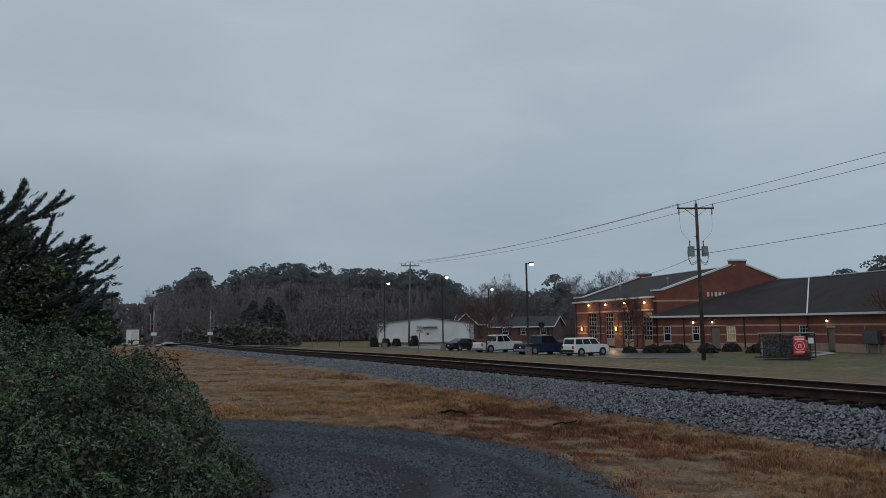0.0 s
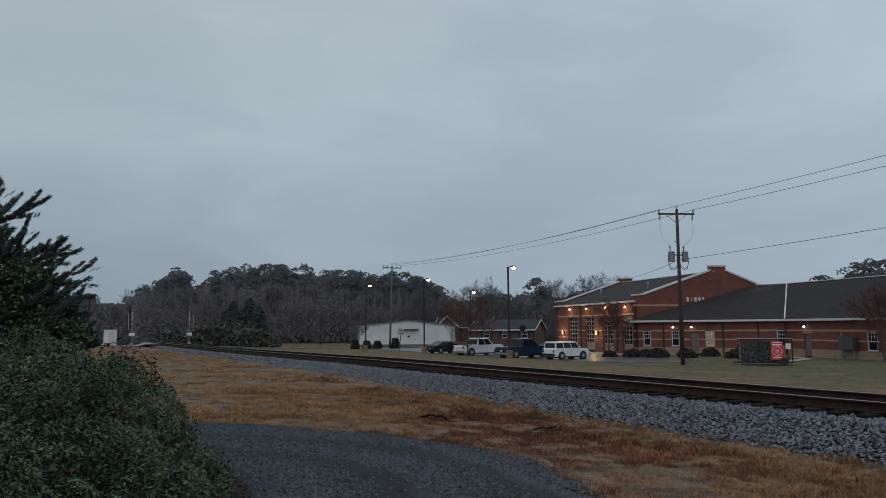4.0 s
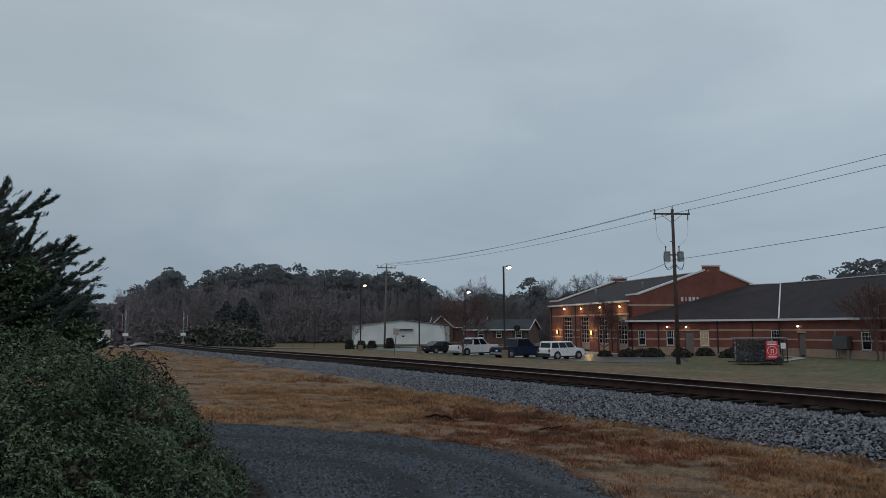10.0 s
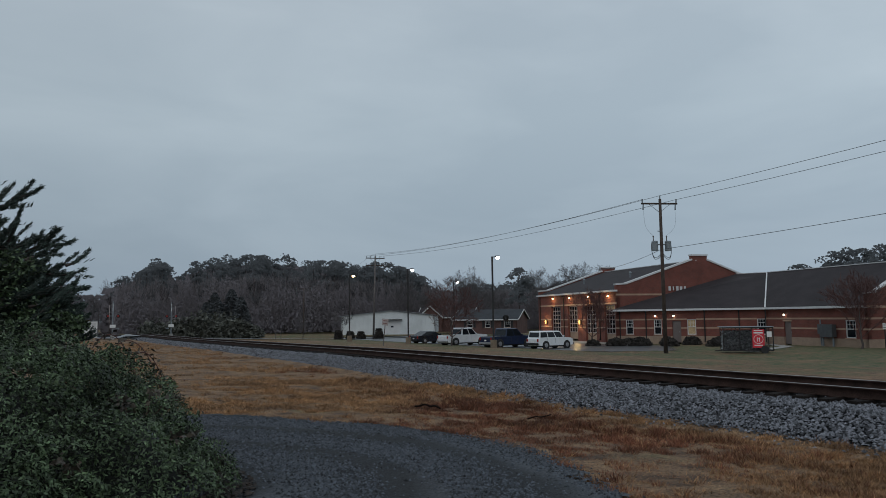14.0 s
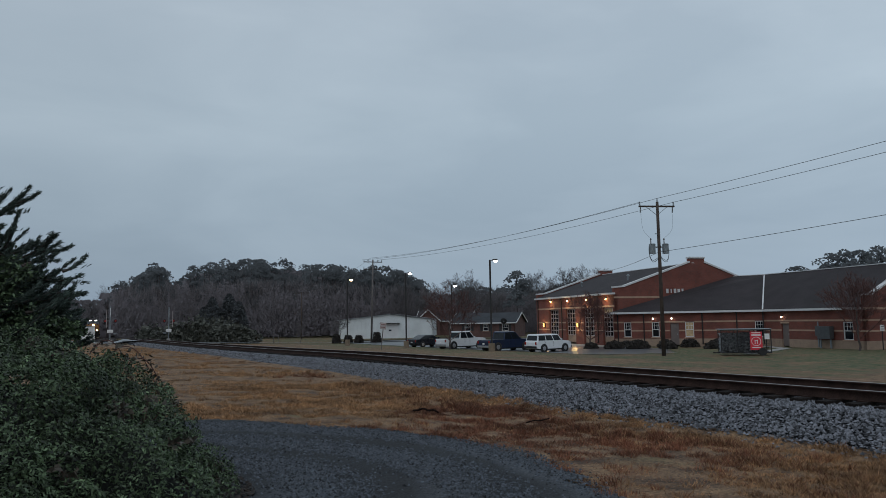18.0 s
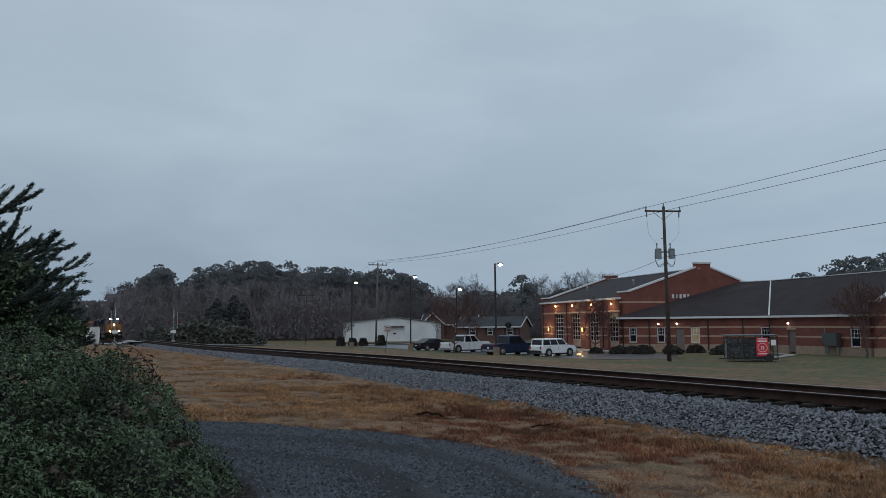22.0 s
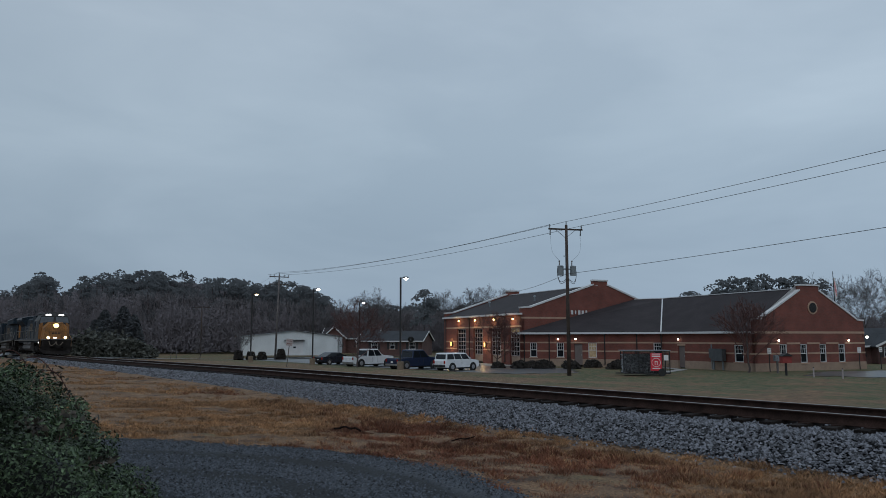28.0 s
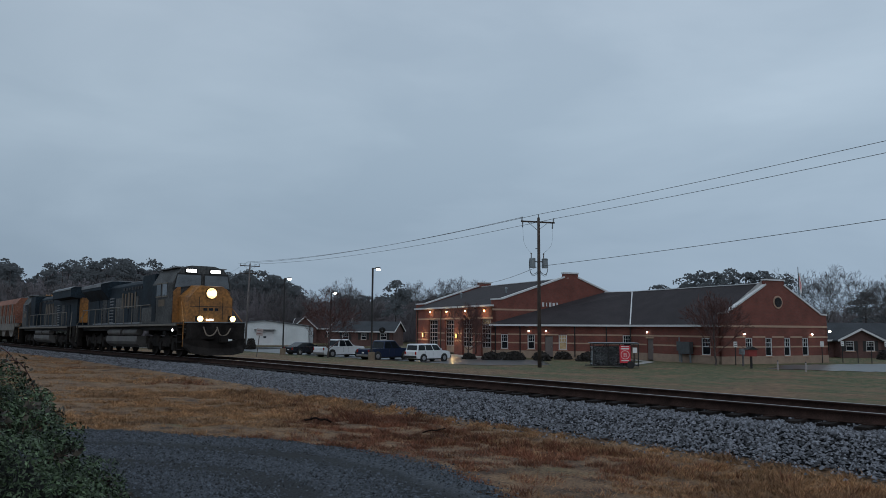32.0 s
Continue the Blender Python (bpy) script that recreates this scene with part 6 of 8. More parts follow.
    for k, (aa, dd, rx, h) in enumerate(((12.3, 128, 2.4, 3.8), (13.4, 126, 2.6, 4.6), (14.5, 127, 2.6, 4.4), (15.5, 124, 2.4, 3.5), (16.5, 123, 2.2, 3.2), (11.2, 132, 2.2, 3.0), (17.3, 126, 1.8, 2.2), (10.3, 138, 2.2, 3.2))):
        aa = radians(aa)
        rr = np.random.default_rng(80 + k)
        ob = thing("shrub", Matrix.Translation((dd * math.sin(aa), dd * math.cos(aa), -1.4)), "grey-green rounded wild shrub by the woods", "shrub", "wild shrubs")
        c = np.concatenate([leaf_ball(420, (rx * q, rx * q, h * q), (rr.normal() * rx * 0.4, rr.normal() * rx * 0.4, 0), rr, 0.55) for q in (1.0, 0.85, 0.7, 0.8)])
        v, f = leaf_cloud(c, 0.30, (1, 0.55), rr)
        part("leaves", raw_mesh("leaves", v, f, M_SHRUB, 4), M_SHRUB, ob)


build_woods()


# ---- the bush and the cedar beside the drive ----
MOUNDS = [((-0.75, 8.5, -0.2), (2.85, 2.9, 1.95)), ((0.45, 9.7, -0.1), (1.55, 1.7, 1.50)), ((-1.6, 6.9, -0.2), (2.3, 1.9, 1.75)), ((1.0, 7.7, -0.2), (1.4, 1.6, 1.15)), ((1.05, 9.0, -0.2), (1.35, 1.6, 1.45)), ((-3.4, 8.5, -0.2), (2.6, 2.6, 2.2))]


def inside_mounds(p, k=0.9):
    hit = np.zeros(len(p), bool)
    for c, r in MOUNDS:
        hit |= (((p - np.array(c)) / (np.array(r) * k)) ** 2).sum(1) < 1
    return hit


def build_bush():
    rng = np.random.default_rng(33)
    ob = thing("leafy_bush", Matrix.Translation((0, 0, 0)), "dense dark green leafy bush overgrown with brambles", "bush")
    pts = []
    for c, r in MOUNDS:
        n = int(260000 * (r[0] * r[1] + r[0] * r[2] + r[1] * r[2]) / 18)
        d = rng.normal(size=(n, 3))
        d /= np.linalg.norm(d, axis=1)[:, None]
        q = np.array(c) + d * np.array(r) * rng.uniform(0.92, 1.02, n)[:, None]
        seen = (d * (np.array([0.3, 0.0, 1.6]) - q)).sum(1) / np.linalg.norm(q, axis=1) > -0.35
        d, q = d[seen], q[seen]
        lump = np.array([noise.noise(Vector(t * 1.7)) + 0.95 * noise.noise(Vector(t * 4.6)) for t in q])
        q += d * (np.clip(lump, -0.8, 0.5) * 0.34 + 0.01)[:, None]
        pts.append(q)
    p = np.concatenate(pts)
    p = p[~inside_mounds(p, 0.84)]
    p = p[p[:, 2] > -0.1]
    p = p[(p[:, 1] < 10.6) | (p[:, 0] > 0.2)]
    out = np.zeros_like(p)
    best = np.full(len(p), 9.0)
    for c, r in MOUNDS:
        q = (p - np.array(c)) / np.array(r)
        k = (q ** 2).sum(1)
        out = np.where((k < best)[:, None], q / np.sqrt(k + 1e-6)[:, None], out)
        best = np.minimum(best, k)
    v, f = facing_cloud(p, 0.021, (1.0, 0.42), out * 0.8 + np.array([0, 0, 0.6]), rng, 0.75)
    part("leaves", raw_mesh("leaves", v, f, M_LEAF, 4), M_LEAF, ob)
    # Solid near-black core: closes the gaps and paints the bush's inner shade.
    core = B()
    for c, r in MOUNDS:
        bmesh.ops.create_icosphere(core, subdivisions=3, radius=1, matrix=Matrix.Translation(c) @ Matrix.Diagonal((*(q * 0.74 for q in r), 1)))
    part("shade_core", core, M_CORE, ob, "solid dark core painting the shade inside the bush")
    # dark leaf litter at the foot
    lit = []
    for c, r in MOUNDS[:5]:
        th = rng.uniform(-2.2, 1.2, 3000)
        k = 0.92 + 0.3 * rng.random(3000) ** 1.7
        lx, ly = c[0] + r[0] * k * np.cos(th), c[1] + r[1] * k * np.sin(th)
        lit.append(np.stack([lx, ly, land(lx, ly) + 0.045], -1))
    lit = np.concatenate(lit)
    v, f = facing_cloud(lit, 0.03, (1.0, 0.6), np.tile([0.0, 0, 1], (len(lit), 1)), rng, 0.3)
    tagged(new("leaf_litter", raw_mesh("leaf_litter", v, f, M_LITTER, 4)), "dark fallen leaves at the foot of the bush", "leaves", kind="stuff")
    # arching bramble canes with leaves
    canes, cl = [], []
    for k in range(60):
        c, r = MOUNDS[rng.integers(0, 4)]
        th = rng.uniform(-1.9, 1.5)
        el = rng.uniform(0.15, 1.2)
        d = np.array([math.cos(th) * math.cos(el), math.sin(th) * math.cos(el), math.sin(el)])
        s0 = np.array(c) + d * np.array(r) * 0.95
        g_ = d * 0.6 + rng.normal(size=3) * 0.3 + np.array([0.15, 0, 0.3])
        L = rng.uniform(0.15, 0.38)
        prev = s0
        for j in range(1, 9):
            t = j / 8
            nx = s0 + g_ * L * t + np.array([0, 0, -0.5 * L * t * t])
            canes.append((*prev, *nx, 0.005, 0.004))
            cl.append(nx + rng.normal(size=(4, 3)) * 0.03)
            prev = nx
    for sx, sy, sz, L in ((1.55, 9.9, 1.22, 0.62), (1.7, 9.5, 1.08, 0.5), (1.4, 10.1, 1.3, 0.5)):
        prev = np.array([sx, sy, sz])
        for j in range(1, 15):
            t = j / 14
            nx = np.array([sx + L * t, sy - 0.2 * t, sz + 0.30 * math.sin(t * 2.6) - 0.55 * t * t])
            canes.append((*prev, *nx, 0.007, 0.005))
            if j % 2:
                cl.append(nx + rng.normal(size=(5, 3)) * 0.035)
            prev = nx
    v, f = tubes(canes, 4)
    tagged(part("canes", raw_mesh("canes", v, f, M_TWIG, 4), M_TWIG, ob, "thin reddish bramble canes"), kind="stuff")
    v, f = leaf_cloud(np.concatenate(cl), 0.035, (1, 0.55), rng)
    part("cane_leaves", raw_mesh("cane_leaves", v, f, M_CANELEAF, 4), M_CANELEAF, ob, "brown-tinged bramble leaves")


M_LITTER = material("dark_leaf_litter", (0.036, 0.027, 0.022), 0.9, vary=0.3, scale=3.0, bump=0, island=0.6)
M_CORE = material("painted_bush_shade", (0.012, 0.014, 0.010), 1.0, vary=0.4, scale=6.0)
M_CANELEAF = material("bramble_leaf", (0.075, 0.062, 0.045), 0.7, vary=0.4, scale=3.0, bump=0, island=0.6)
build_bush()


def build_cedar():
    """A leaning cedar with feathery upswept sprays."""
    rng = np.random.default_rng(5)
    base = Vector((-1.15, 10.9, 0.0))
    ob = thing("roadside_cedar", Matrix.Translation(base), "shaggy green cedar with feathery upswept sprays behind the bush", "tree")
    part("trunk", rod(B(), (0, 0, -0.2), (0.1, 0, 5.0), 0.14, 0.03), M_BARK, ob)
    seg, spray = [], []
    branches = []
    for tip in ((2.57, -0.24, 2.50), (2.25, -0.3, 2.76), (2.10, -0.3, 2.92), (1.82, -0.4, 3.36), (1.50, -0.25, 3.47), (2.45, -0.1, 2.2), (2.3, -0.4, 1.85), (1.1, -0.5, 3.25), (2.0, -0.6, 2.55), (2.2, 0.2, 2.35), (1.45, -0.6, 2.95), (2.65, -0.2, 1.80), (2.55, 0.1, 1.62), (2.60, -0.4, 1.48), (2.45, -0.3, 2.02)):
        branches.append((np.array([0.05, 0, max(0.6, tip[2] - 1.25)]), np.array(tip)))
    for k in range(130):
        h = rng.uniform(0.5, 4.4)
        L = np.interp(h, [0.5, 2.0, 4.6], [2.2, 2.05, 0.7]) * rng.uniform(0.7, 1.0)
        th, el = rng.uniform(-2.4, 0.9), rng.uniform(0.3, 0.7)
        d = np.array([math.cos(th) * math.cos(el), math.sin(th) * math.cos(el), math.sin(el)])
        branches.append((np.array([0, 0, h]), np.array([0, 0, h]) + d * L))
    for k in range(190):
        x0 = rng.uniform(0.0, 1.85)
        zt = 3.15 - 0.62 * x0
        p0 = np.array([x0, rng.uniform(-0.7, 0.4), rng.uniform(0.9, zt - 0.15)])
        d = np.array([0.75 + rng.normal() * 0.15, rng.normal() * 0.3 - 0.1, 0.5 + rng.normal() * 0.18])
        branches.append((p0, p0 + d / np.linalg.norm(d) * rng.uniform(0.45, 0.85)))
    tips = branches[:15]
    for a, b in tips:
        L = np.linalg.norm(b - a)
        axis = (b - a) / L
        for k in range(9):
            t = rng.uniform(0.35, 0.9)
            d = axis + rng.normal(size=3) * np.array([0.2, 0.25, 0.2]) + np.array([0, 0, 0.12 - 0.2 * (k % 2)])
            p0 = a + (b - a) * t + np.array([0, 0, 0.05 * L * math.sin(math.pi * t)])
            branches.append((p0, p0 + d / np.linalg.norm(d) * ((1.0 - t) * L * 0.5 + 0.22)))
    for bi, (a, b) in enumerate(branches):
        L = np.linalg.norm(b - a)
        axis = (b - a) / L
        prev = a
        for j in range(1, 11):
            t = j / 10
            p = a + (b - a) * t + np.array([0, 0, (0.05 if bi < 15 else -0.1) * L * math.sin(math.pi * t) - (0.09 * L * max(0.0, t - 0.7) / 0.3 if bi < 15 else 0)])
            seg.append((*prev, *p, 0.022 * (1.1 - t), 0.022 * (1.05 - t)))
            if t > 0.2:
                for s in range(10 if bi < 15 else 6):
                    side = rng.normal(size=3)
                    side -= axis * (side @ axis)
                    side /= np.linalg.norm(side)
                    bl = min(0.06 + L * 0.14, 0.30) * (1.2 - t * 1.12) * rng.uniform(0.3, 1.25)
                    dr = axis * 0.95 + side * 0.5 + np.array([0, 0, 0.15])
                    dr /= np.linalg.norm(dr)
                    q0 = prev + (p - prev) * rng.random()
                    for m in range(6):
                        spray.append((*(q0 + dr * bl * (m / 6)), *dr, 0.028 * (1.25 - m / 9), *side))
            prev = p
        for m in range(5):
            spray.append((*(b - axis * 0.02 * m + rng.normal(size=3) * 0.008), *axis, 0.03, *rng.normal(size=3)))
    s = np.array(spray)
    n = len(s)
    d = s[:, 3:6] + rng.normal(size=(n, 3)) * 0.24
    d /= np.linalg.norm(d, axis=1)[:, None]
    b = np.cross(d, s[:, 7:10] + rng.normal(size=(n, 3)) * 0.5)
    b /= np.linalg.norm(b, axis=1)[:, None] + 1e-9
    sz = s[:, 6:7]
    c = s[:, :3] + rng.normal(size=(n, 3)) * 0.012
    v = np.stack([c - d * sz * 0.9, c + b * sz * 0.21, c + d * sz * 1.35, c - b * sz * 0.21], 1).reshape(-1, 3)
    part("sprays", raw_mesh("sprays", v, np.arange(4 * n).reshape(n, 4), M_CEDAR, 4), M_CEDAR, ob, "feathery scale-leaf sprays")
    v, f = tubes(seg, 4)
    tagged(part("limbwork", raw_mesh("limbwork", v, f, M_BARK, 4), M_BARK, ob, "thin dark limbs"), kind="stuff")
    # climbing vine leaves in the crown
    vl = []
    for cx_, cy_, cz_, r in ((1.4, 0.2, 2.6, 0.4), (1.75, 0.2, 2.25, 0.4), (1.2, 0.2, 2.85, 0.32), (1.95, 0.1, 1.85, 0.36), (1.5, 0.1, 1.9, 0.45), (2.3, 0.0, 1.55, 0.3), (0.55, -0.5, 2.75, 0.5), (0.95, -0.5, 2.6, 0.42), (0.15, -0.5, 2.95, 0.5), (0.9, -0.5, 2.35, 0.55), (1.4, -0.6, 1.95, 0.5), (1.9, -0.5, 1.6, 0.42), (0.4, -0.7, 2.7, 0.55), (0.7, -0.9, 1.8, 0.7), (1.6, -0.5, 2.25, 0.4), (2.25, -0.5, 1.55, 0.3)):
        vl.append(leaf_ball(1100, (r, r, r * 0.8), (cx_, cy_, cz_), rng, 0.35))
    v, f = leaf_cloud(np.concatenate(vl), 0.028, (1, 0.55), rng)
    part("vine_leaves", raw_mesh("vine_leaves", v, f, M_LEAF, 4), M_LEAF, ob, "small climbing vine leaves")


build_cedar()


# ---- grass and pebbles near the drive ----
def blades(x, y, h, w, rng, flat_=1.9):
    n = len(x)
    z = land(x, y) - 0.02
    th = rng.uniform(0, 6.283, n)
    lean = h * rng.uniform(0.2, flat_, n) * np.where(h > 0.075, 0.7, 1.0)
    la = rng.uniform(0, 6.283, n)
    dx, dy = np.cos(th) * w, np.sin(th) * w
    v = np.stack([np.stack([x - dx, y - dy, z], -1), np.stack([x + dx, y + dy, z], -1), np.stack([x + np.cos(la) * lean, y + np.sin(la) * lean, z + h], -1)], 1)
    return v.reshape(-1, 3), np.arange(3 * n).reshape(n, 3)


M_DEADWOOD = material("dark_dead_wood", (0.022, 0.016, 0.014), 0.95, vary=0.4, scale=8.0, spec=0.1)


def build_grass():
    rng = np.random.default_rng(77)
    N = 760000
    u = rng.random(N)
    y = np.where(rng.random(N) < 0.76, 2.6 + 19 * u ** 1.1, 20 + 55 * u ** 1.3)
    s = rng.uniform(-12.5, -2.9, N)
    x = cx(y) + s
    # most blades stand in tufts
    T = 15000
    tuft = rng.integers(0, T, N)
    tu = rng.random(T)
    ty = np.where(rng.random(T) < 0.78, 2.6 + 19 * tu ** 1.1, 20 + 55 * tu ** 1.3)
    ts = rng.uniform(-12.5, -2.9, T)
    tr = rng.uniform(0.03, 0.11, T)
    inn = rng.random(N) < 0.5
    y = np.where(inn, ty[tuft] + rng.normal(size=N) * tr[tuft], y)
    s = np.where(inn, ts[tuft] + rng.normal(size=N) * tr[tuft], s)
    tall_tuft = np.where(inn, (0.6 + 1.3 * rng.random(T) ** 2)[tuft], 0.8)
    tone = np.where(inn, rng.normal(size=T)[tuft] * 0.16, 0)
    x = cx(y) + s
    clump = np.array([noise.noise(Vector((a * 3.0, b * 3.0, 0.7))) for a, b in zip(x[::1], y[::1])])
    big = np.array([noise.noise(Vector((a * 0.22, b * 0.22, 4.4))) for a, b in zip(x, y)])
    road = in_poly(x + clump * 0.35, y, DRIVE)
    edge = np.array([0.42 * noise.noise(Vector((0.5, b * 0.42, 2.2))) + 0.22 * noise.noise(Vector((0.1, b * 1.9, 6.1))) for b in y])
    keep = ~road & (clump + rng.normal(size=N) * 0.3 > -0.5) & ((s < -3.12 + edge) | (rng.random(N) < 0.03))
    tall = np.exp(-((s + 4.4) / 1.3) ** 2) * (y < 30)
    h = np.interp(y, [4, 12, 22], [0.95, 0.95, 0.9]) * tall_tuft * (0.025 + 0.035 * rng.random(N)) * (1 + np.clip(clump, -0.3, 1)) + tall * 0.085 * rng.random(N) * np.clip(0.5 + clump * 1.8, 0, 1.6)
    w = np.where(y > 25, 0.018, np.interp(y, [3, 10, 20], [0.0065, 0.0085, 0.012]))
    red = (big + tone - 0.6 * np.clip((y - 12) / 6, 0, 1) * np.clip((-s - 3.6) / 2, 0, 1) + 0.25 * clump + rng.normal(size=N) * 0.14 + 0.30 * np.exp(-((s + 5.6) / 1.4) ** 2) * ((y > 3) & (y < 14)) + 0.36 * np.clip((14 - y) / 4, 0, 1) - 0.35 * np.exp(-((s + 3.3) / 0.45) ** 2) > 0.14)
    for nm, sel, mat, lab in (("dry_grass", keep & ~red, M_DRYGRASS, "dry tan winter grass between drive and track"), ("russet_grass", keep & red, M_REDGRASS, "russet dead grass in the shallow ditch")):
        v, f = blades(x[sel], y[sel], h[sel], w[sel], rng)
        tagged(new(nm, raw_mesh(nm, v, f, mat, 3)), lab, "grass", kind="stuff")
    # short tufts of the lawn beyond the track
    n = 30000
    ly = rng.uniform(4, 112, n)
    ls = 3.2 + 11 * rng.random(n) ** 1.3
    lx = cx(ly) + ls
    ok = np.degrees(np.arctan2(lx, ly)) < 70
    patch = np.array([noise.noise(Vector((a * 0.16, b * 0.16, 1.4))) + 0.7 * noise.noise(Vector((a * 0.6, b * 0.6, 2.4))) for a, b in zip(lx, ly)])
    ok &= (patch + rng.normal(size=n) * 0.35 > -0.25) & (lx < np.interp(ly, [20, 34, 44, 60, 84, 112], [58, 50, 42.5, 44, 45, 46]))
    green = patch + (ls - 21) / 16 + rng.normal(size=n) * 0.3 > 0.0
    dd = np.hypot(lx, ly)
    lh, lw = (0.02 + 0.035 * rng.random(n)) * (0.7 + np.clip(patch, 0, 1)), 0.012 + dd * 0.0005
    for nm, sel, mat, lab in (("green_lawn_grass", ok & green, M_LAWNBLADE, "green winter lawn tufts beyond the track"), ("tan_lawn_grass", ok & ~green, M_DRYGRASS, "tan dormant lawn tufts beyond the track")):
        v, f = blades(lx[sel], ly[sel], lh[sel], lw[sel], rng)
        tagged(new(nm, raw_mesh(nm, v, f, mat, 3)), lab, "grass", kind="stuff")
    # pebbles of the drive
    n = 120000
    px_, py_ = rng.uniform(-0.5, 7.6, n), 4.2 + 11.4 * rng.random(n) ** 0.9
    track_ = np.array([noise.noise(Vector((a * 0.7, b * 0.7, 2.0))) for a, b in zip(px_, py_)])
    rut = np.sin(np.hypot(px_ - 0.9, py_ - 7.6) * 3.9 + 1.0)
    ok = in_poly(px_ + rng.normal(size=n) * 0.12, py_, DRIVE) & (track_ * 0.4 - 0.95 * rut + rng.normal(size=n) * 0.4 > -0.35)
    c = np.stack([px_, py_, land(px_, py_) + 0.032], -1)[ok]
    v, f = stones(c, 0.0155 * rng.uniform(0.5, 1.5, len(c)), rng)
    tagged(new("drive_pebbles", raw_mesh("drive_pebbles", v, f, M_PEBBLE, 3)), "loose grey pebbles on the drive", "gravel", kind="stuff")
    st = thing("fallen_branch", Matrix.Translation((8.2, 13.2, float(land(8.2, 13.2)) + 0.06)), "dark fallen branch lying in the dry grass", "branch")
    part("stem", hanging([(-0.26, 0.06, 0.05), (-0.14, 0.05, 0.05), (-0.05, 0.0, 0.08), (0.08, 0.0, 0.03), (0.16, -0.06, 0.04), (0.26, -0.12, -0.02)], 0.02), M_DEADWOOD, st)
    for q0, q1 in (((-0.14, 0.05, 0.05), (-0.02, 0.16, 0.11)), ((0.08, 0.0, 0.03), (0.2, 0.1, 0.0)), ((-0.05, 0.0, 0.08), (0.05, -0.12, 0.02))):
        part("twig", rod(B(), q0, q1, 0.012, 0.005, 5), M_DEADWOOD, st)
    st2 = thing("fallen_branch", Matrix.Translation((9.4, 10.9, float(land(9.4, 10.9)) + 0.05)), "thin dark fallen branch lying in the dry grass", "branch")
    part("stem", hanging([(-0.25, 0.1, 0.0), (-0.1, 0.02, 0.04), (0.02, 0.04, 0.02), (0.25, 0.0, 0.05)], 0.013), M_DEADWOOD, st2)


build_grass()


# ---- parked vehicles ----
def wheel(parent, x, y, r, w=0.22, hub=M_CHROME):
    side = 1 if y > 0 else -1
    t = part("wheel", rod(B(), (x, y - w / 2, r), (x, y + w / 2, r), r, r, 24), M_RUBBER, parent)
    part("rim", rod(B(), (x, y + side * (w / 2 - 0.02), r), (x, y + side * (w / 2 + 0.015), r), r * 0.62, r * 0.55, 12), hub, t, "bright wheel rim")


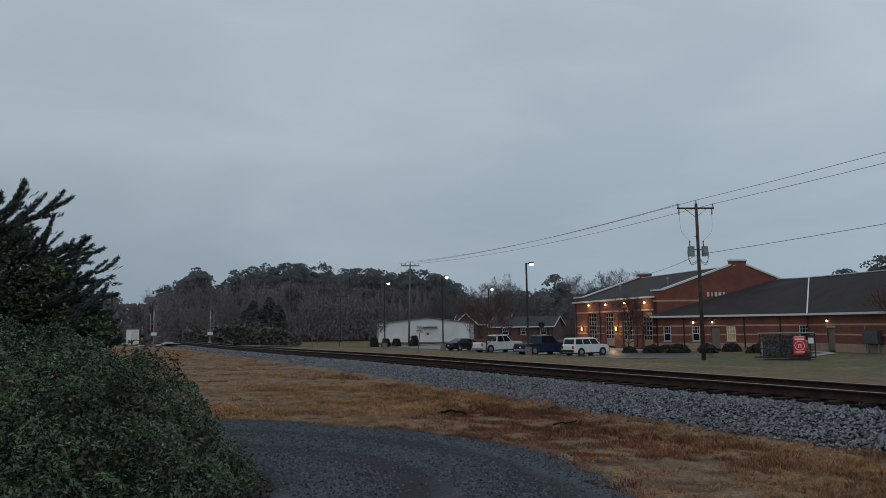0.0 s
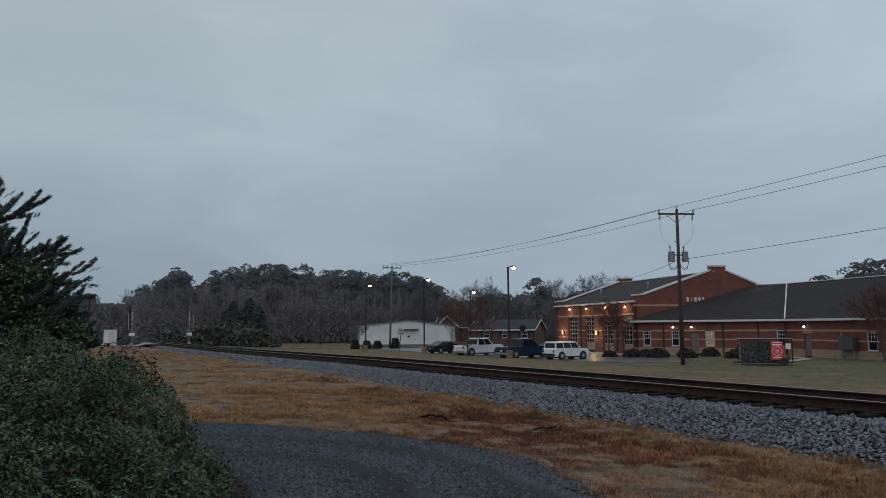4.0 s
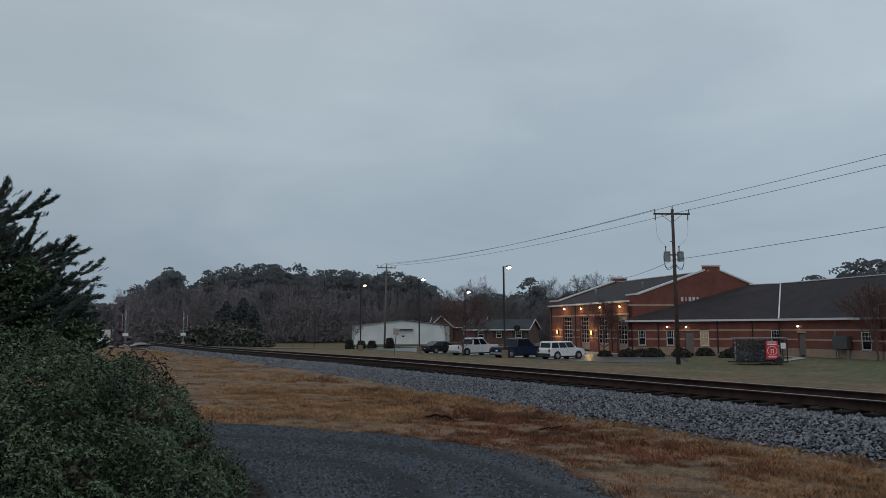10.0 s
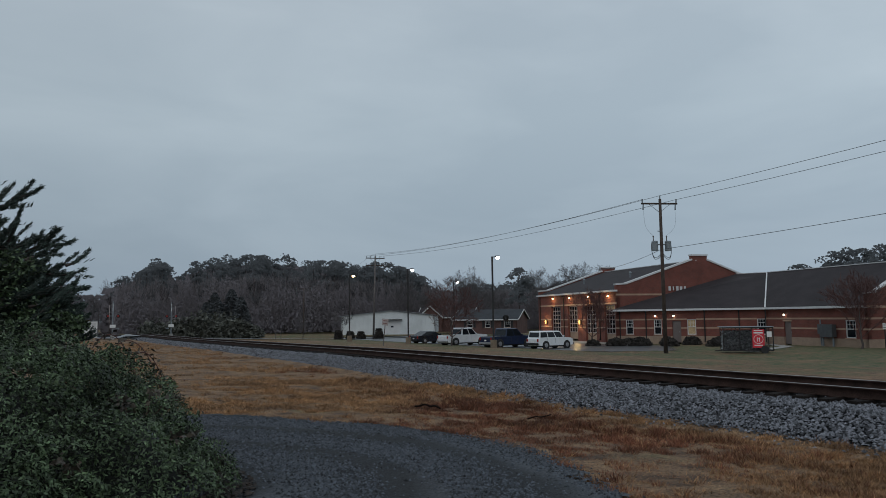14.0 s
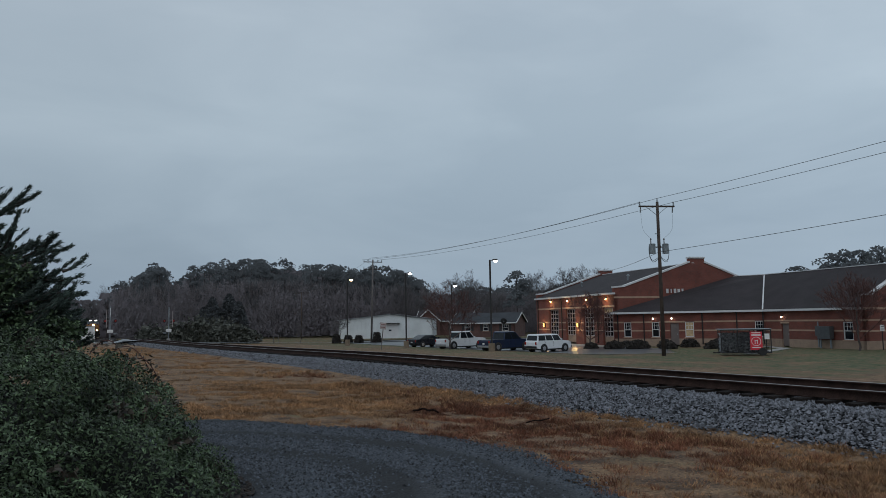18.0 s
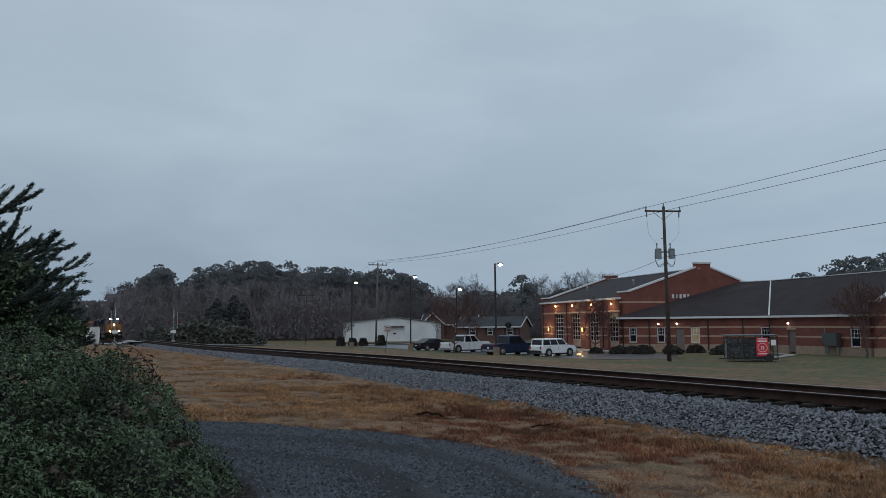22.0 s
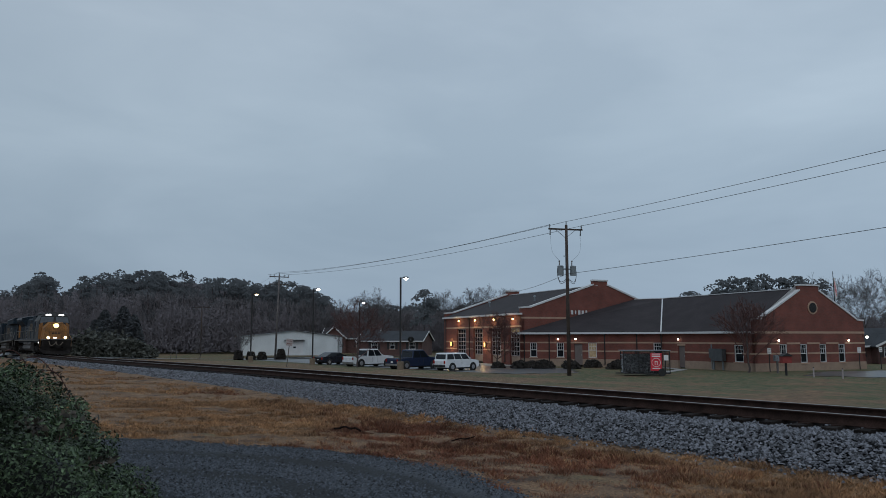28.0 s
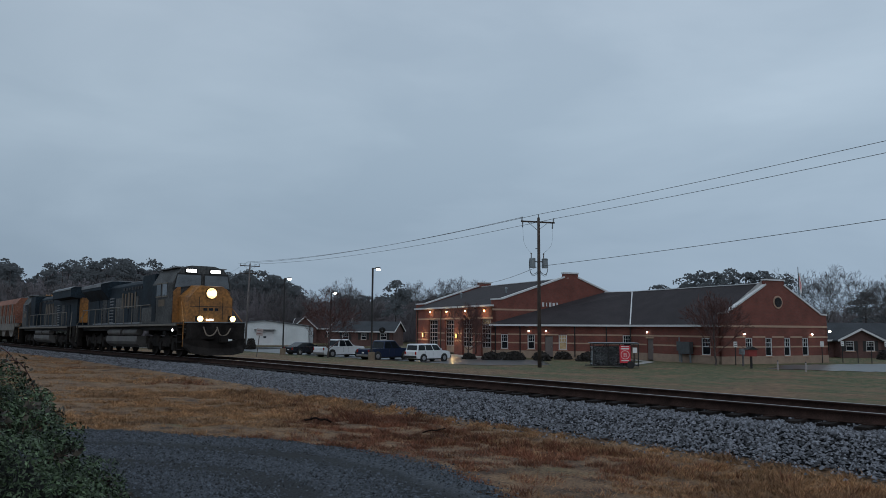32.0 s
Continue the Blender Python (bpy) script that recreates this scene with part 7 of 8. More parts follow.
def car(x, y, turn, label, kind, paint, L, W, H, deck, nose, cabin, wheel_r, axles, bed=None, group="parked cars"):
    """Local x forward. cabin: lower back, upper back, upper front, lower front of the glasshouse."""
    p = at_land(x, y)
    ob = thing(kind, Matrix.Translation(p + Vector((0, 0, 0.03))) @ Matrix.Rotation(radians(turn), 4, "Z"), label, "car" if kind != "pickup_truck" else "pickup truck", group)
    h2, w2, g0 = L / 2, W / 2, 0.30
    tail = deck
    body = [(-h2, g0 + 0.15), (-h2 + 0.1, g0), (h2 - 0.15, g0), (h2, g0 + 0.12), (h2 - 0.02, nose * 0.78), (h2 - 0.25, nose), (cabin[3] + 0.1, nose + 0.08), (cabin[0], tail), (-h2 + 0.08, tail), (-h2, tail - 0.12)]
    bm = prism(B(), body, -w2, w2, 0.05)
    bmesh.ops.bevel(bm, geom=[e for e in bm.edges if e.is_convex and e.calc_face_angle(0) > 0.6], offset=0.04, segments=2, affect="EDGES", clamp_overlap=True)
    bd = part("body", bm, paint, ob, smooth=False)
    gw = w2 * 0.86
    a, b, c, d = cabin
    roofm = B()
    rings = []
    for (xx0, xx1), z, ww in (((a, d), tail - 0.02, w2 * 0.95), ((b, c), H - 0.06, gw), ((b + 0.12, c - 0.15), H, gw - 0.12)):
        rings.append([roofm.verts.new(q) for q in ((xx0, -ww, z), (xx1, -ww, z), (xx1, ww, z), (xx0, ww, z))])
    for r0, r1 in zip(rings, rings[1:]):
        for i in range(4):
            roofm.faces.new((r0[i], r0[(i + 1) % 4], r1[(i + 1) % 4], r1[i]))
    roofm.faces.new(rings[-1])
    part("cabin", roofm, paint, ob)
    # side glass, split by pillars
    zb, zt = tail + 0.04, H - 0.11
    tb, tt = (zb - tail + 0.02) / (H - 0.06 - tail + 0.02), (zt - tail + 0.02) / (H - 0.06 - tail + 0.02)
    n = 3 if kind in ("suv",) else 2
    for s in (-1, 1):
        for k in range(n):
            u0, u1 = (k + 0.045) / n, (k + 0.955) / n
            q = []
            for u, t in ((u0, tb), (u1, tb), (u1, tt), (u0, tt)):
                xa, xb = a + (b - a) * t, d + (c - d) * t
                xx = xa + 0.06 + (xb - xa - 0.12) * u
                ww = (w2 * 0.95 + (gw - w2 * 0.95) * t) + 0.012
                q.append((xx, s * ww, tail - 0.02 + t * (H - 0.04 - tail)))
            g = B()
            vs = [g.verts.new(v) for v in q] + [g.verts.new((v[0], v[1] - s * 0.03, v[2])) for v in q]
            for f in ((0, 1, 2, 3), (7, 6, 5, 4), (0, 4, 5, 1), (1, 5, 6, 2), (2, 6, 7, 3), (3, 7, 4, 0)):
                g.faces.new([vs[i] for i in f])
            part("side_window", g, M_GLASS, ob)
    for (x0, x1), nm in (((a, b), "rear_window"), ((d, c), "windshield")):
        sgn = -1 if nm == "rear_window" else 1
        g = B()
        q = []
        for t in (0.12, 0.88):
            xx = x0 + (x1 - x0) * t + sgn * 0.015
            ww = (w2 * 0.95 + (gw - w2 * 0.95) * t) * 0.86
            q.append(((xx, -ww, tail - 0.02 + t * (H - 0.04 - tail)), (xx, ww, tail - 0.02 + t * (H - 0.04 - tail))))
        vs = [g.verts.new(v) for v in (q[0][0], q[0][1], q[1][1], q[1][0])]
        vs += [g.verts.new((v.co.x - sgn * 0.03, v.co.y, v.co.z)) for v in vs]
        for f in ((0, 1, 2, 3), (7, 6, 5, 4), (0, 4, 5, 1), (1, 5, 6, 2), (2, 6, 7, 3), (3, 7, 4, 0)):
            g.faces.new([vs[i] for i in f])
        part(nm, g, M_GLASS, ob)
    for xx in axles:
        for s in (-1, 1):
            arch = rod(B(), (xx, s * (w2 - 0.1), wheel_r), (xx, s * (w2 + 0.012), wheel_r), wheel_r * 1.22, wheel_r * 1.22, 20)
            part("wheel_arch", arch, M_BLACK, ob)
            wheel(ob, xx, s * (w2 - 0.06), wheel_r)
    for s in (-1, 1):
        part("tail_light", box(B(), (-h2 - 0.005, s * (w2 - 0.14), tail - 0.22), (0.06, 0.18, 0.28), bevel=0.01), M_TAIL, ob, "red tail light")
        part("headlight", box(B(), (h2 - 0.1, s * (w2 - 0.22), nose * 0.86), (0.14, 0.34, 0.16), bevel=0.02), M_CHROME, ob)
        part("mirror", box(B(), (d - 0.25, s * (w2 + 0.1), tail + 0.12), (0.12, 0.2, 0.14), bevel=0.03), paint, ob)
        for q in (0.3, 0.62):
            part("door_seam", box(B(), (a + (d - a) * q, s * (w2 + 0.004), (tail + g0 + 0.1) / 2 + 0.05), (0.012, 0.008, tail - g0 - 0.3)), M_BLACK, ob)
    part("rear_bumper", box(B(), (-h2 - 0.03, 0, g0 + 0.17), (0.16, W * 0.94, 0.2), bevel=0.03), M_BLACK if kind == "suv" else (M_CHROME if kind == "pickup_truck" else paint), ob)
    part("front_bumper", box(B(), (h2, 0, g0 + 0.17), (0.16, W * 0.94, 0.2), bevel=0.03), M_BLACK if kind == "suv" else paint, ob)
    part("plate_bar", box(B(), (-h2 - 0.012, 0, tail - 0.38), (0.02, 0.3, 0.14)), M_WHITESIGN, ob)
    part("underbody", box(B(), (0, 0, 0.27), (L * 0.86, W * 0.8, 0.16)), M_BLACK, ob)
    if bed:
        bb = B()
        x0, x1 = bed
        box(bb, ((x0 + x1) / 2, 0, tail - 0.02), (x1 - x0, W * 0.82, 0.05))
        part("bed_floor", bb, M_BLACK, ob, "dark open truck bed")
    return ob


M_TAIL = material("red_tail_lens", (0.30, 0.015, 0.012), 0.25, vary=0.1, bump=0)
car(46.0, 54.6, 2, "white boxy SUV with black bumpers in the lot", "suv", M_WHITEPAINT, 4.41, 1.76, 1.67, 1.04, 0.98, (-2.05, -1.95, 0.55, 1.05), 0.35, (-1.32, 1.32))
car(45.4, 60.6, 4, "dark navy pickup truck in the wet lot", "pickup_truck", M_NAVYPAINT, 5.8, 2.0, 1.93, 1.12, 1.12, (-1.0, -0.85, 0.55, 1.25), 0.4, (-1.85, 1.8), (-2.75, -1.05))
car(45.9, 69.7, 6, "white crew-cab pickup truck parked in the lot", "pickup_truck", M_WHITEPAINT, 5.85, 2.03, 1.93, 1.14, 1.14, (-0.95, -0.8, 0.6, 1.3), 0.4, (-1.85, 1.85), (-2.8, -1.0))
car(46.6, 78.4, 8, "dark charcoal sedan parked in the lot", "sedan", M_DARKPAINT, 4.85, 1.82, 1.46, 0.98, 0.9, (-1.9, -1.0, 0.35, 1.25), 0.33, (-1.4, 1.4))


# ---- the train ----
def flat(name, pts2, y0, y1, mat, parent, m, label=""):
    return part(name, prism(B(), pts2, y0, y1), mat, parent, label, m)


WHEELS = []


def bogie(ob, m, xc, axles, r, spin):
    fr = B()
    L = (max(axles) - min(axles)) + 1.5
    for s in (-1, 1):
        box(fr, (xc, s * 1.05, 0.78), (L, 0.16, 0.32), bevel=0.03)
        for a in axles:
            box(fr, (xc + a, s * 1.1, r), (0.42, 0.22, 0.46), bevel=0.04)
            rod(fr, (xc + a - 0.42, s * 1.1, 0.62), (xc + a - 0.42, s * 1.1, 1.05), 0.11, 0.11, 8)
        box(fr, (xc, s * 1.12, 0.58), (L * 0.5, 0.1, 0.16))
    box(fr, (xc, 0, 0.85), (L * 0.7, 1.9, 0.3))
    part("bogie_frame", fr, M_TRUCK, ob, "sooty cast bogie frame", m)
    for a in axles:
        w = B()
        rod(w, (0, -0.8, 0), (0, 0.8, 0), 0.09, 0.09, 8)
        for s in (-1, 1):
            rod(w, (0, s * 0.68, 0), (0, s * 0.80, 0), r, r, 22)
            rod(w, (0, s * 0.66, 0), (0, s * 0.69, 0), r + 0.03, r + 0.03, 22)
            for k in range(4):
                t = k * math.pi / 2
                rod(w, (0.55 * r * math.cos(t), s * 0.80, 0.55 * r * math.sin(t)), (0.55 * r * math.cos(t), s * 0.812, 0.55 * r * math.sin(t)), 0.06, 0.06, 6)
        wo = part("wheelset", w, M_TRUCK, ob)
        c = m @ Vector((xc + a, 0, 0))
        c.z = r
        wo.matrix_basis = Matrix.Translation(c)
        if spin:
            WHEELS.append((wo, c, r))


def rails_of(ob, m, xs, z0, z1, y, mat):
    for x in xs:
        part("stanchion", rod(B(), (x, y, z0), (x, y, z1), 0.022, 0.022, 6), mat, ob, m=m)
    part("handrail", rod(B(), (xs[0], y, z1), (xs[-1], y, z1), 0.024, 0.024, 6), mat, ob, m=m)


def locomotive(label, second=False):
    """Local x forward, z from rail top, origin at the middle."""
    ob = thing("locomotive", None, label, "locomotive", "train")
    m = (Matrix.Rotation(math.pi, 4, "Z") if second else Matrix()) @ Matrix.Diagonal((0.93, 0.93, 0.9, 1))
    H = 11.2
    DK = 1.6
    nose_mat = M_LOCOYEL
    fr = box(B(), (0, 0, 1.52), (2 * H - 2.0, 2.1, 0.36), bevel=0.03)
    box(fr, (0, 0, 1.69), (2 * H - 2.4, 3.05, 0.06))
    part("frame", fr, M_LOCOFRAME, ob, "dark frame and walkway", m)
    # pilots, plows, couplers
    for s in (1, -1):
        pm = m @ (Matrix() if s > 0 else Matrix.Rotation(math.pi, 4, "Z"))
        part("pilot", prism(B(), [(H - 1.0, 0.9), (H - 0.35, 0.9), (H - 0.30, 1.7), (H - 1.0, 1.7)], -1.32, 1.32), M_TRUCK, ob, m=pm)
        pl = B()
        rings = []
        for yy, xx, zb, zt in ((-1.5, H - 0.65, 0.55, 0.9), (-1.25, H - 0.4, 0.22, 0.98), (-0.55, H - 0.02, 0.12, 0.8), (0.55, H - 0.02, 0.12, 0.8), (1.25, H - 0.4, 0.22, 0.98), (1.5, H - 0.65, 0.55, 0.9)):
            rings.append([pl.verts.new(v) for v in ((xx + 0.12, yy, zb), (xx - 0.06, yy, (zb + zt) / 2), (xx + 0.02, yy, zt), (xx - 0.2, yy, zt), (xx - 0.2, yy, zb))])
        for r0, r1 in zip(rings, rings[1:]):
            for i in range(5):
                pl.faces.new((r0[i], r0[(i + 1) % 5], r1[(i + 1) % 5], r1[i]))
        pl.faces.new(rings[0])
        pl.faces.new(rings[-1])
        part("plow", pl, M_TRUCK, ob, "sooty snow plow", pm)
        cp = box(B(), (H - 0.25, 0, 0.9), (0.8, 0.3, 0.3), bevel=0.03)
        box(cp, (H + 0.15, 0.05, 0.9), (0.3, 0.4, 0.36), bevel=0.05)
        part("coupler", cp, M_TRUCK, ob, m=pm)
        for yy in (-0.75, -0.1):
            part("air_hose", hanging([(H - 0.28, yy, 1.5), (H - 0.12, yy + 0.12, 1.1), (H - 0.12, yy + 0.42, 1.12), (H - 0.2, yy + 0.65, 1.42)], 0.035), M_HOSE, ob, m=pm)
        for yy in (-1.38, 1.38):
            st = B()
            for k in range(4):
                box(st, (H - 1.25, yy, 0.4 + k * 0.36), (0.6, 0.3, 0.04))
            box(st, (H - 1.56, yy, 0.95), (0.04, 0.3, 1.3))
            part("steps", st, M_TRUCK, ob, m=pm)
            gr = B()
            rod(gr, (H - 0.95, yy * 1.06, 0.55), (H - 0.95, yy * 1.06, 1.75), 0.025, 0.025, 6)
            rod(gr, (H - 0.95, yy * 1.06, 1.75), (H - 2.1, yy * 0.85, 2.75), 0.025, 0.025, 6)
            part("grab_rail", gr, M_LOCOYEL if s > 0 else M_LOCORAIL, ob, m=pm)
    # nose
    nz = B()
    rings = []
    for xx, ww, lift in ((H - 1.35, 1.08, 0.0), (H - 1.6, 1.15, 0.04), (H - 3.0, 1.2, 0.1)):
        rings.append([nz.verts.new(v) for v in ((xx, -ww, DK), (xx, -ww, 2.95 + lift), (xx, -0.6, 3.54 + lift), (xx, 0.6, 3.54 + lift), (xx, ww, 2.95 + lift), (xx, ww, DK))])
    for r0, r1 in zip(rings, rings[1:]):
        for i in range(6):
            nz.faces.new((r0[i], r0[(i + 1) % 6], r1[(i + 1) % 6], r1[i]))
    nz.faces.new(rings[0])
    nz.faces.new(rings[-1])
    part("nose", nz, nose_mat, ob, "grimy yellow nose", m)
    for yy in (-0.45, 0.45):
        part("nose_seam", box(B(), (H - 1.34, yy * 1.3, 2.4), (0.02, 0.02, 1.2)), M_BLACK, ob, m=m)
    part("nose_stripe", box(B(), (H - 1.36, 0, 2.52), (0.03, 2.1, 0.03)), M_BLACK, ob, m=m)
    for k, w in enumerate((0.18, 0.2, 0.16)):
        part("emblem_bar", box(B(), (H - 1.34, -0.28 + k * 0.28, 2.38), (0.03, w, 0.13)), M_LOCOBLUE, ob, m=m)
    hb = part("headlight_housing", rod(B(), (H - 1.5, 0, 3.19), (H - 1.3, 0, 3.19), 0.3, 0.3, 16), M_TRUCK, ob, m=m)
    part("reflector", rod(B(), (H - 1.31, 0, 3.19), (H - 1.285, 0, 3.19), 0.27, 0.26, 18), M_LAMP_GLARE if not second else M_GLASS, hb, "reflector disc for the headlight's painted warm glare")
    for yy in (-0.1, 0.1):
        part("lamp", rod(B(), (H - 1.31, yy, 3.19), (H - 1.27, yy, 3.19), 0.105, 0.10, 14), M_HEADLIGHT if not second else M_GLASS, hb, "glowing headlight")
    for yy in (-0.8, 0.8):
        dl = part("ditch_light", box(B(), (H - 0.70, yy, 1.89), (0.24, 0.34, 0.30), bevel=0.03), M_TRUCK, ob, "ditch light box", m)
        part("lamp", rod(B(), (H - 0.59, yy, 1.89), (H - 0.555, yy, 1.89), 0.10, 0.09, 14), M_DITCH if not second else M_GLASS, dl, "glowing ditch light")
        part("reflector", rod(B(), (H - 0.585, yy, 1.89), (H - 0.57, yy, 1.89), 0.15, 0.148, 16), M_LAMP_GLARE if not second else M_GLASS, dl, "reflector disc for the ditch light's painted warm glare")
    part("front_deck", box(B(), (H - 0.85, 0, 1.715), (1.15, 2.7, 0.05)), M_LOCOROOF, ob, "pale front platform", m)
    if not second:
        part("step_lamp", box(B(), (H - 1.33, -0.05, 1.86), (0.05, 0.34, 0.07)), M_NUMBER, ob, "small lit strip under the nose", m)
    # cab
    cab = [(-1.52, DK), (-1.52, 3.75), (-1.12, 4.5), (-0.6, 4.66), (0.6, 4.66), (1.12, 4.5), (1.52, 3.75), (1.52, DK)]
    cb = B()
    rings = []
    for xx, cut in ((H - 2.55, 0), (H - 2.95, 1), (H - 5.5, 1)):
        rings.append([cb.verts.new((xx - (0.0 if cut else (z - DK) * 0.0), y * (0.98 if not cut else 1), z)) for y, z in cab])
    for r0, r1 in zip(rings, rings[1:]):
        for i in range(8):
            cb.faces.new((r0[i], r0[(i + 1) % 8], r1[(i + 1) % 8], r1[i]))
    cb.faces.new(rings[0])
    cb.faces.new(rings[-1])
    part("cab", cb, M_LOCOGREY, ob, "grimy blue-grey cab", m)
    for s in (-1, 1):
        part("cab_front_panel", flat_panel([(s * 1.46, DK + 0.05), (s * 1.46, 3.3), (s * 1.1, 3.66), (s * 1.1, DK + 0.05)], H - 2.545, 0.02), nose_mat, ob, "yellow cab front panel", m)
        part("windshield_frame", flat_panel([(s * 0.03, 3.56), (s * 1.47, 3.40), (s * 1.30, 4.25), (s * 0.03, 4.25)], H - 2.545, 0.012), M_BLACK, ob, m=m)
        part("windshield", flat_panel([(s * 0.1, 3.66), (s * 1.40, 3.5), (s * 1.27, 4.17), (s * 0.1, 4.17)], H - 2.535, 0.02), M_CABGLASS, ob, m=m)
        nb = part("number_board", box(B(), (H - 2.52, s * 0.62, 4.38), (0.1, 0.62, 0.26), bevel=0.03), M_BLACK, ob, m=m)
        part("lit_panel", prism(B(), [(H - 2.475, 4.30), (H - 2.455, 4.30), (H - 2.455, 4.46), (H - 2.475, 4.46)], s * 0.62 - 0.26, s * 0.62 + 0.26, 0.25), M_NUMBER if not second else M_GLASS, nb, "glowing number panel")
        for k, xx in enumerate((H - 3.55, H - 4.45)):
            cw = part("cab_window", box(B(), (xx, s * 1.525, 3.42), (0.68, 0.03, 0.62), bevel=0.02), M_GLASS if k else M_CABGLASS, ob, m=m)
            part("window_frame", box(box(B(), (xx, s * 1.535, 3.76), (0.78, 0.04, 0.06)), (xx, s * 1.535, 3.08), (0.78, 0.04, 0.06)), M_LOCORAIL, cw)
        part("cab_door", box(B(), (H - 5.15, s * 1.52, 2.75), (0.6, 0.03, 1.9)), M_LOCOBLUE, ob, m=m)
        part("cab_emblem", box(B(), (H - 4.0, s * 1.525, 2.75), (0.9, 0.02, 0.35)), M_LOCOLETTER, ob, m=m)
        part("roof_edge", box(B(), (H - 4.1, s * 1.02, 4.56), (2.9, 0.5, 0.05)), M_LOCOROOF, ob, m=m @ Matrix.Identity(4))
    # electrical cabinet behind the cab, hood, radiators
    part("cabinet", box(B(), (H - 6.6, 0, 3.05), (2.1, 2.75, 2.66), bevel=0.05), M_LOCOBLUE, ob, m=m)
    part("cabinet_lower", box(B(), (H - 5.6, -1.25, 2.15), (3.2, 0.5, 0.85), bevel=0.03), M_LOCOGREY, ob, m=m)
    hood = [(-0.95, DK), (-0.95, 4.05), (-0.75, 4.25), (0.75, 4.25), (0.95, 4.05), (0.95, DK)]
    hd = B()
    rr = [[hd.verts.new((xx, y, z)) for y, z in hood] for xx in (H - 7.6, -H + 1.6)]
    for i in range(6):
        hd.faces.new((rr[0][i], rr[0][(i + 1) % 6], rr[1][(i + 1) % 6], rr[1][i]))
    hd.faces.new(rr[0])
    hd.faces.new(rr[1])
    part("hood", hd, M_LOCOBLUE, ob, "long engine hood", m)
    for s in (-1, 1):
        for k in range(12):
            xx = H - 8.2 - k * 0.92
            part("hood_door", box(B(), (xx, s * 0.965, 2.6), (0.82, 0.03, 1.5)), M_LOCOGREY if k in (2, 5, 6, 9) else M_LOCOBLUE, ob, m=m)
        for k in range(5):
            part("hood_letter_bar", box(B(), (H - 10.2 - k * 0.62, s * 0.985, 3.15), (0.24 + 0.06 * (k % 3), 0.02, 0.95 - 0.1 * (k % 2))), M_LOCOLETTER, ob, m=m)
        for k in range(8):
            part("vent_louvre", box(B(), (H - 8.6 - k * 0.55, s * 0.97, 3.85), (0.3, 0.03, 0.16)), M_BLACK, ob, m=m)
        for k in range(7):
            part("grille_slat", box(B(), (-H + 5.9, s * 0.98, 2.0 + k * 0.22), (1.0, 0.05, 0.08)), M_BLACK, ob, m=m)
    rad = B()
    prof = [(-0.95, 3.35), (-1.48, 4.0), (-1.48, 4.35), (-0.7, 4.55), (0.7, 4.55), (1.48, 4.35), (1.48, 4.0), (0.95, 3.35)] if not second else [(-0.95, 3.75), (-1.5, 3.85), (-1.5, 4.45), (-1.2, 4.6), (1.2, 4.6), (1.5, 4.45), (1.5, 3.85), (0.95, 3.75)]
    x0, x1 = (-H + 2.0, -H + 6.8) if not second else (-H + 1.3, -H + 7.2)
    rr = [[rad.verts.new((xx, y, z)) for y, z in prof] for xx in (x0, x1)]
    for i in range(8):
        rad.faces.new((rr[0][i], rr[0][(i + 1) % 8], rr[1][(i + 1) % 8], rr[1][i]))
    rad.faces.new(rr[0])
    rad.faces.new(rr[1])
    part("radiator", rad, M_LOCOBLUE, ob, "flared radiator housing", m)
    for s in (-1, 1):
        top = [(s * 0.72, 4.565), (s * 1.5, 4.36), (s * 1.5, 4.18), (s * 1.52, 4.18), (s * 1.52, 4.39), (s * 0.72, 4.60)] if not second else [(s * 1.2, 4.61), (s * 1.52, 4.46), (s * 1.52, 4.38), (s * 1.54, 4.38), (s * 1.54, 4.48), (s * 1.2, 4.64)]
        tp = B()
        ra = [[tp.verts.new((xx, y, z)) for y, z in top] for xx in (x0 - 0.02, x1 + 0.02)]
        for i in range(6):
            tp.faces.new((ra[0][i], ra[0][(i + 1) % 6], ra[1][(i + 1) % 6], ra[1][i]))
        tp.faces.new(ra[0])
        tp.faces.new(ra[1])
        part("radiator_screen", tp, M_LOCOROOF, ob, "radiator screen painted pale for its sky-lit top", m)
        for k in range(9):
            part("grille_slat", box(B(), (-H + 7.5, s * 0.98, 1.85 + k * 0.19), (0.75, 0.06, 0.07)), M_LOCOROOF, ob, m=m)
        part("air_duct", box(B(), (H - 7.9, s * 1.0, 3.3), (0.5, 0.14, 1.1), bevel=0.03), M_BLACK, ob, "dark air intake", m)
        part("walkway_edge", box(B(), (0.2, s * 1.4, 1.76), (2 * H - 9.5, 0.04, 0.08)), M_LOCOROOF, ob, m=m)
    part("radiator_roof", box(B(), ((x0 + x1) / 2, 0, 4.58), (x1 - x0 - 0.3, 1.6 if not second else 2.4, 0.05)), M_LOCOROOF, ob, m=m)
    part("hood_roof", box(B(), (H - 10.0, 0, 4.27), (4.6, 1.3, 0.06)), M_LOCOROOF, ob, m=m)
    part("exhaust_stack", box(B(), (-0.8, 0, 4.35), (0.9, 0.5, 0.2), bevel=0.03), M_TRUCK, ob, m=m)
    part("rear_hood", box(B(), (-H + 1.5, 0, 2.9), (0.4, 1.6, 1.9), bevel=0.05), M_LOCOYEL, ob, "yellow end of the hood", m)
    for k in range(3):
        part("horn", rod(B(), (H - 6.0, -0.2 + k * 0.2, 4.55), (H - 5.6, -0.2 + k * 0.2, 4.6), 0.03, 0.08, 8), M_LOCOYEL, ob, m=m)
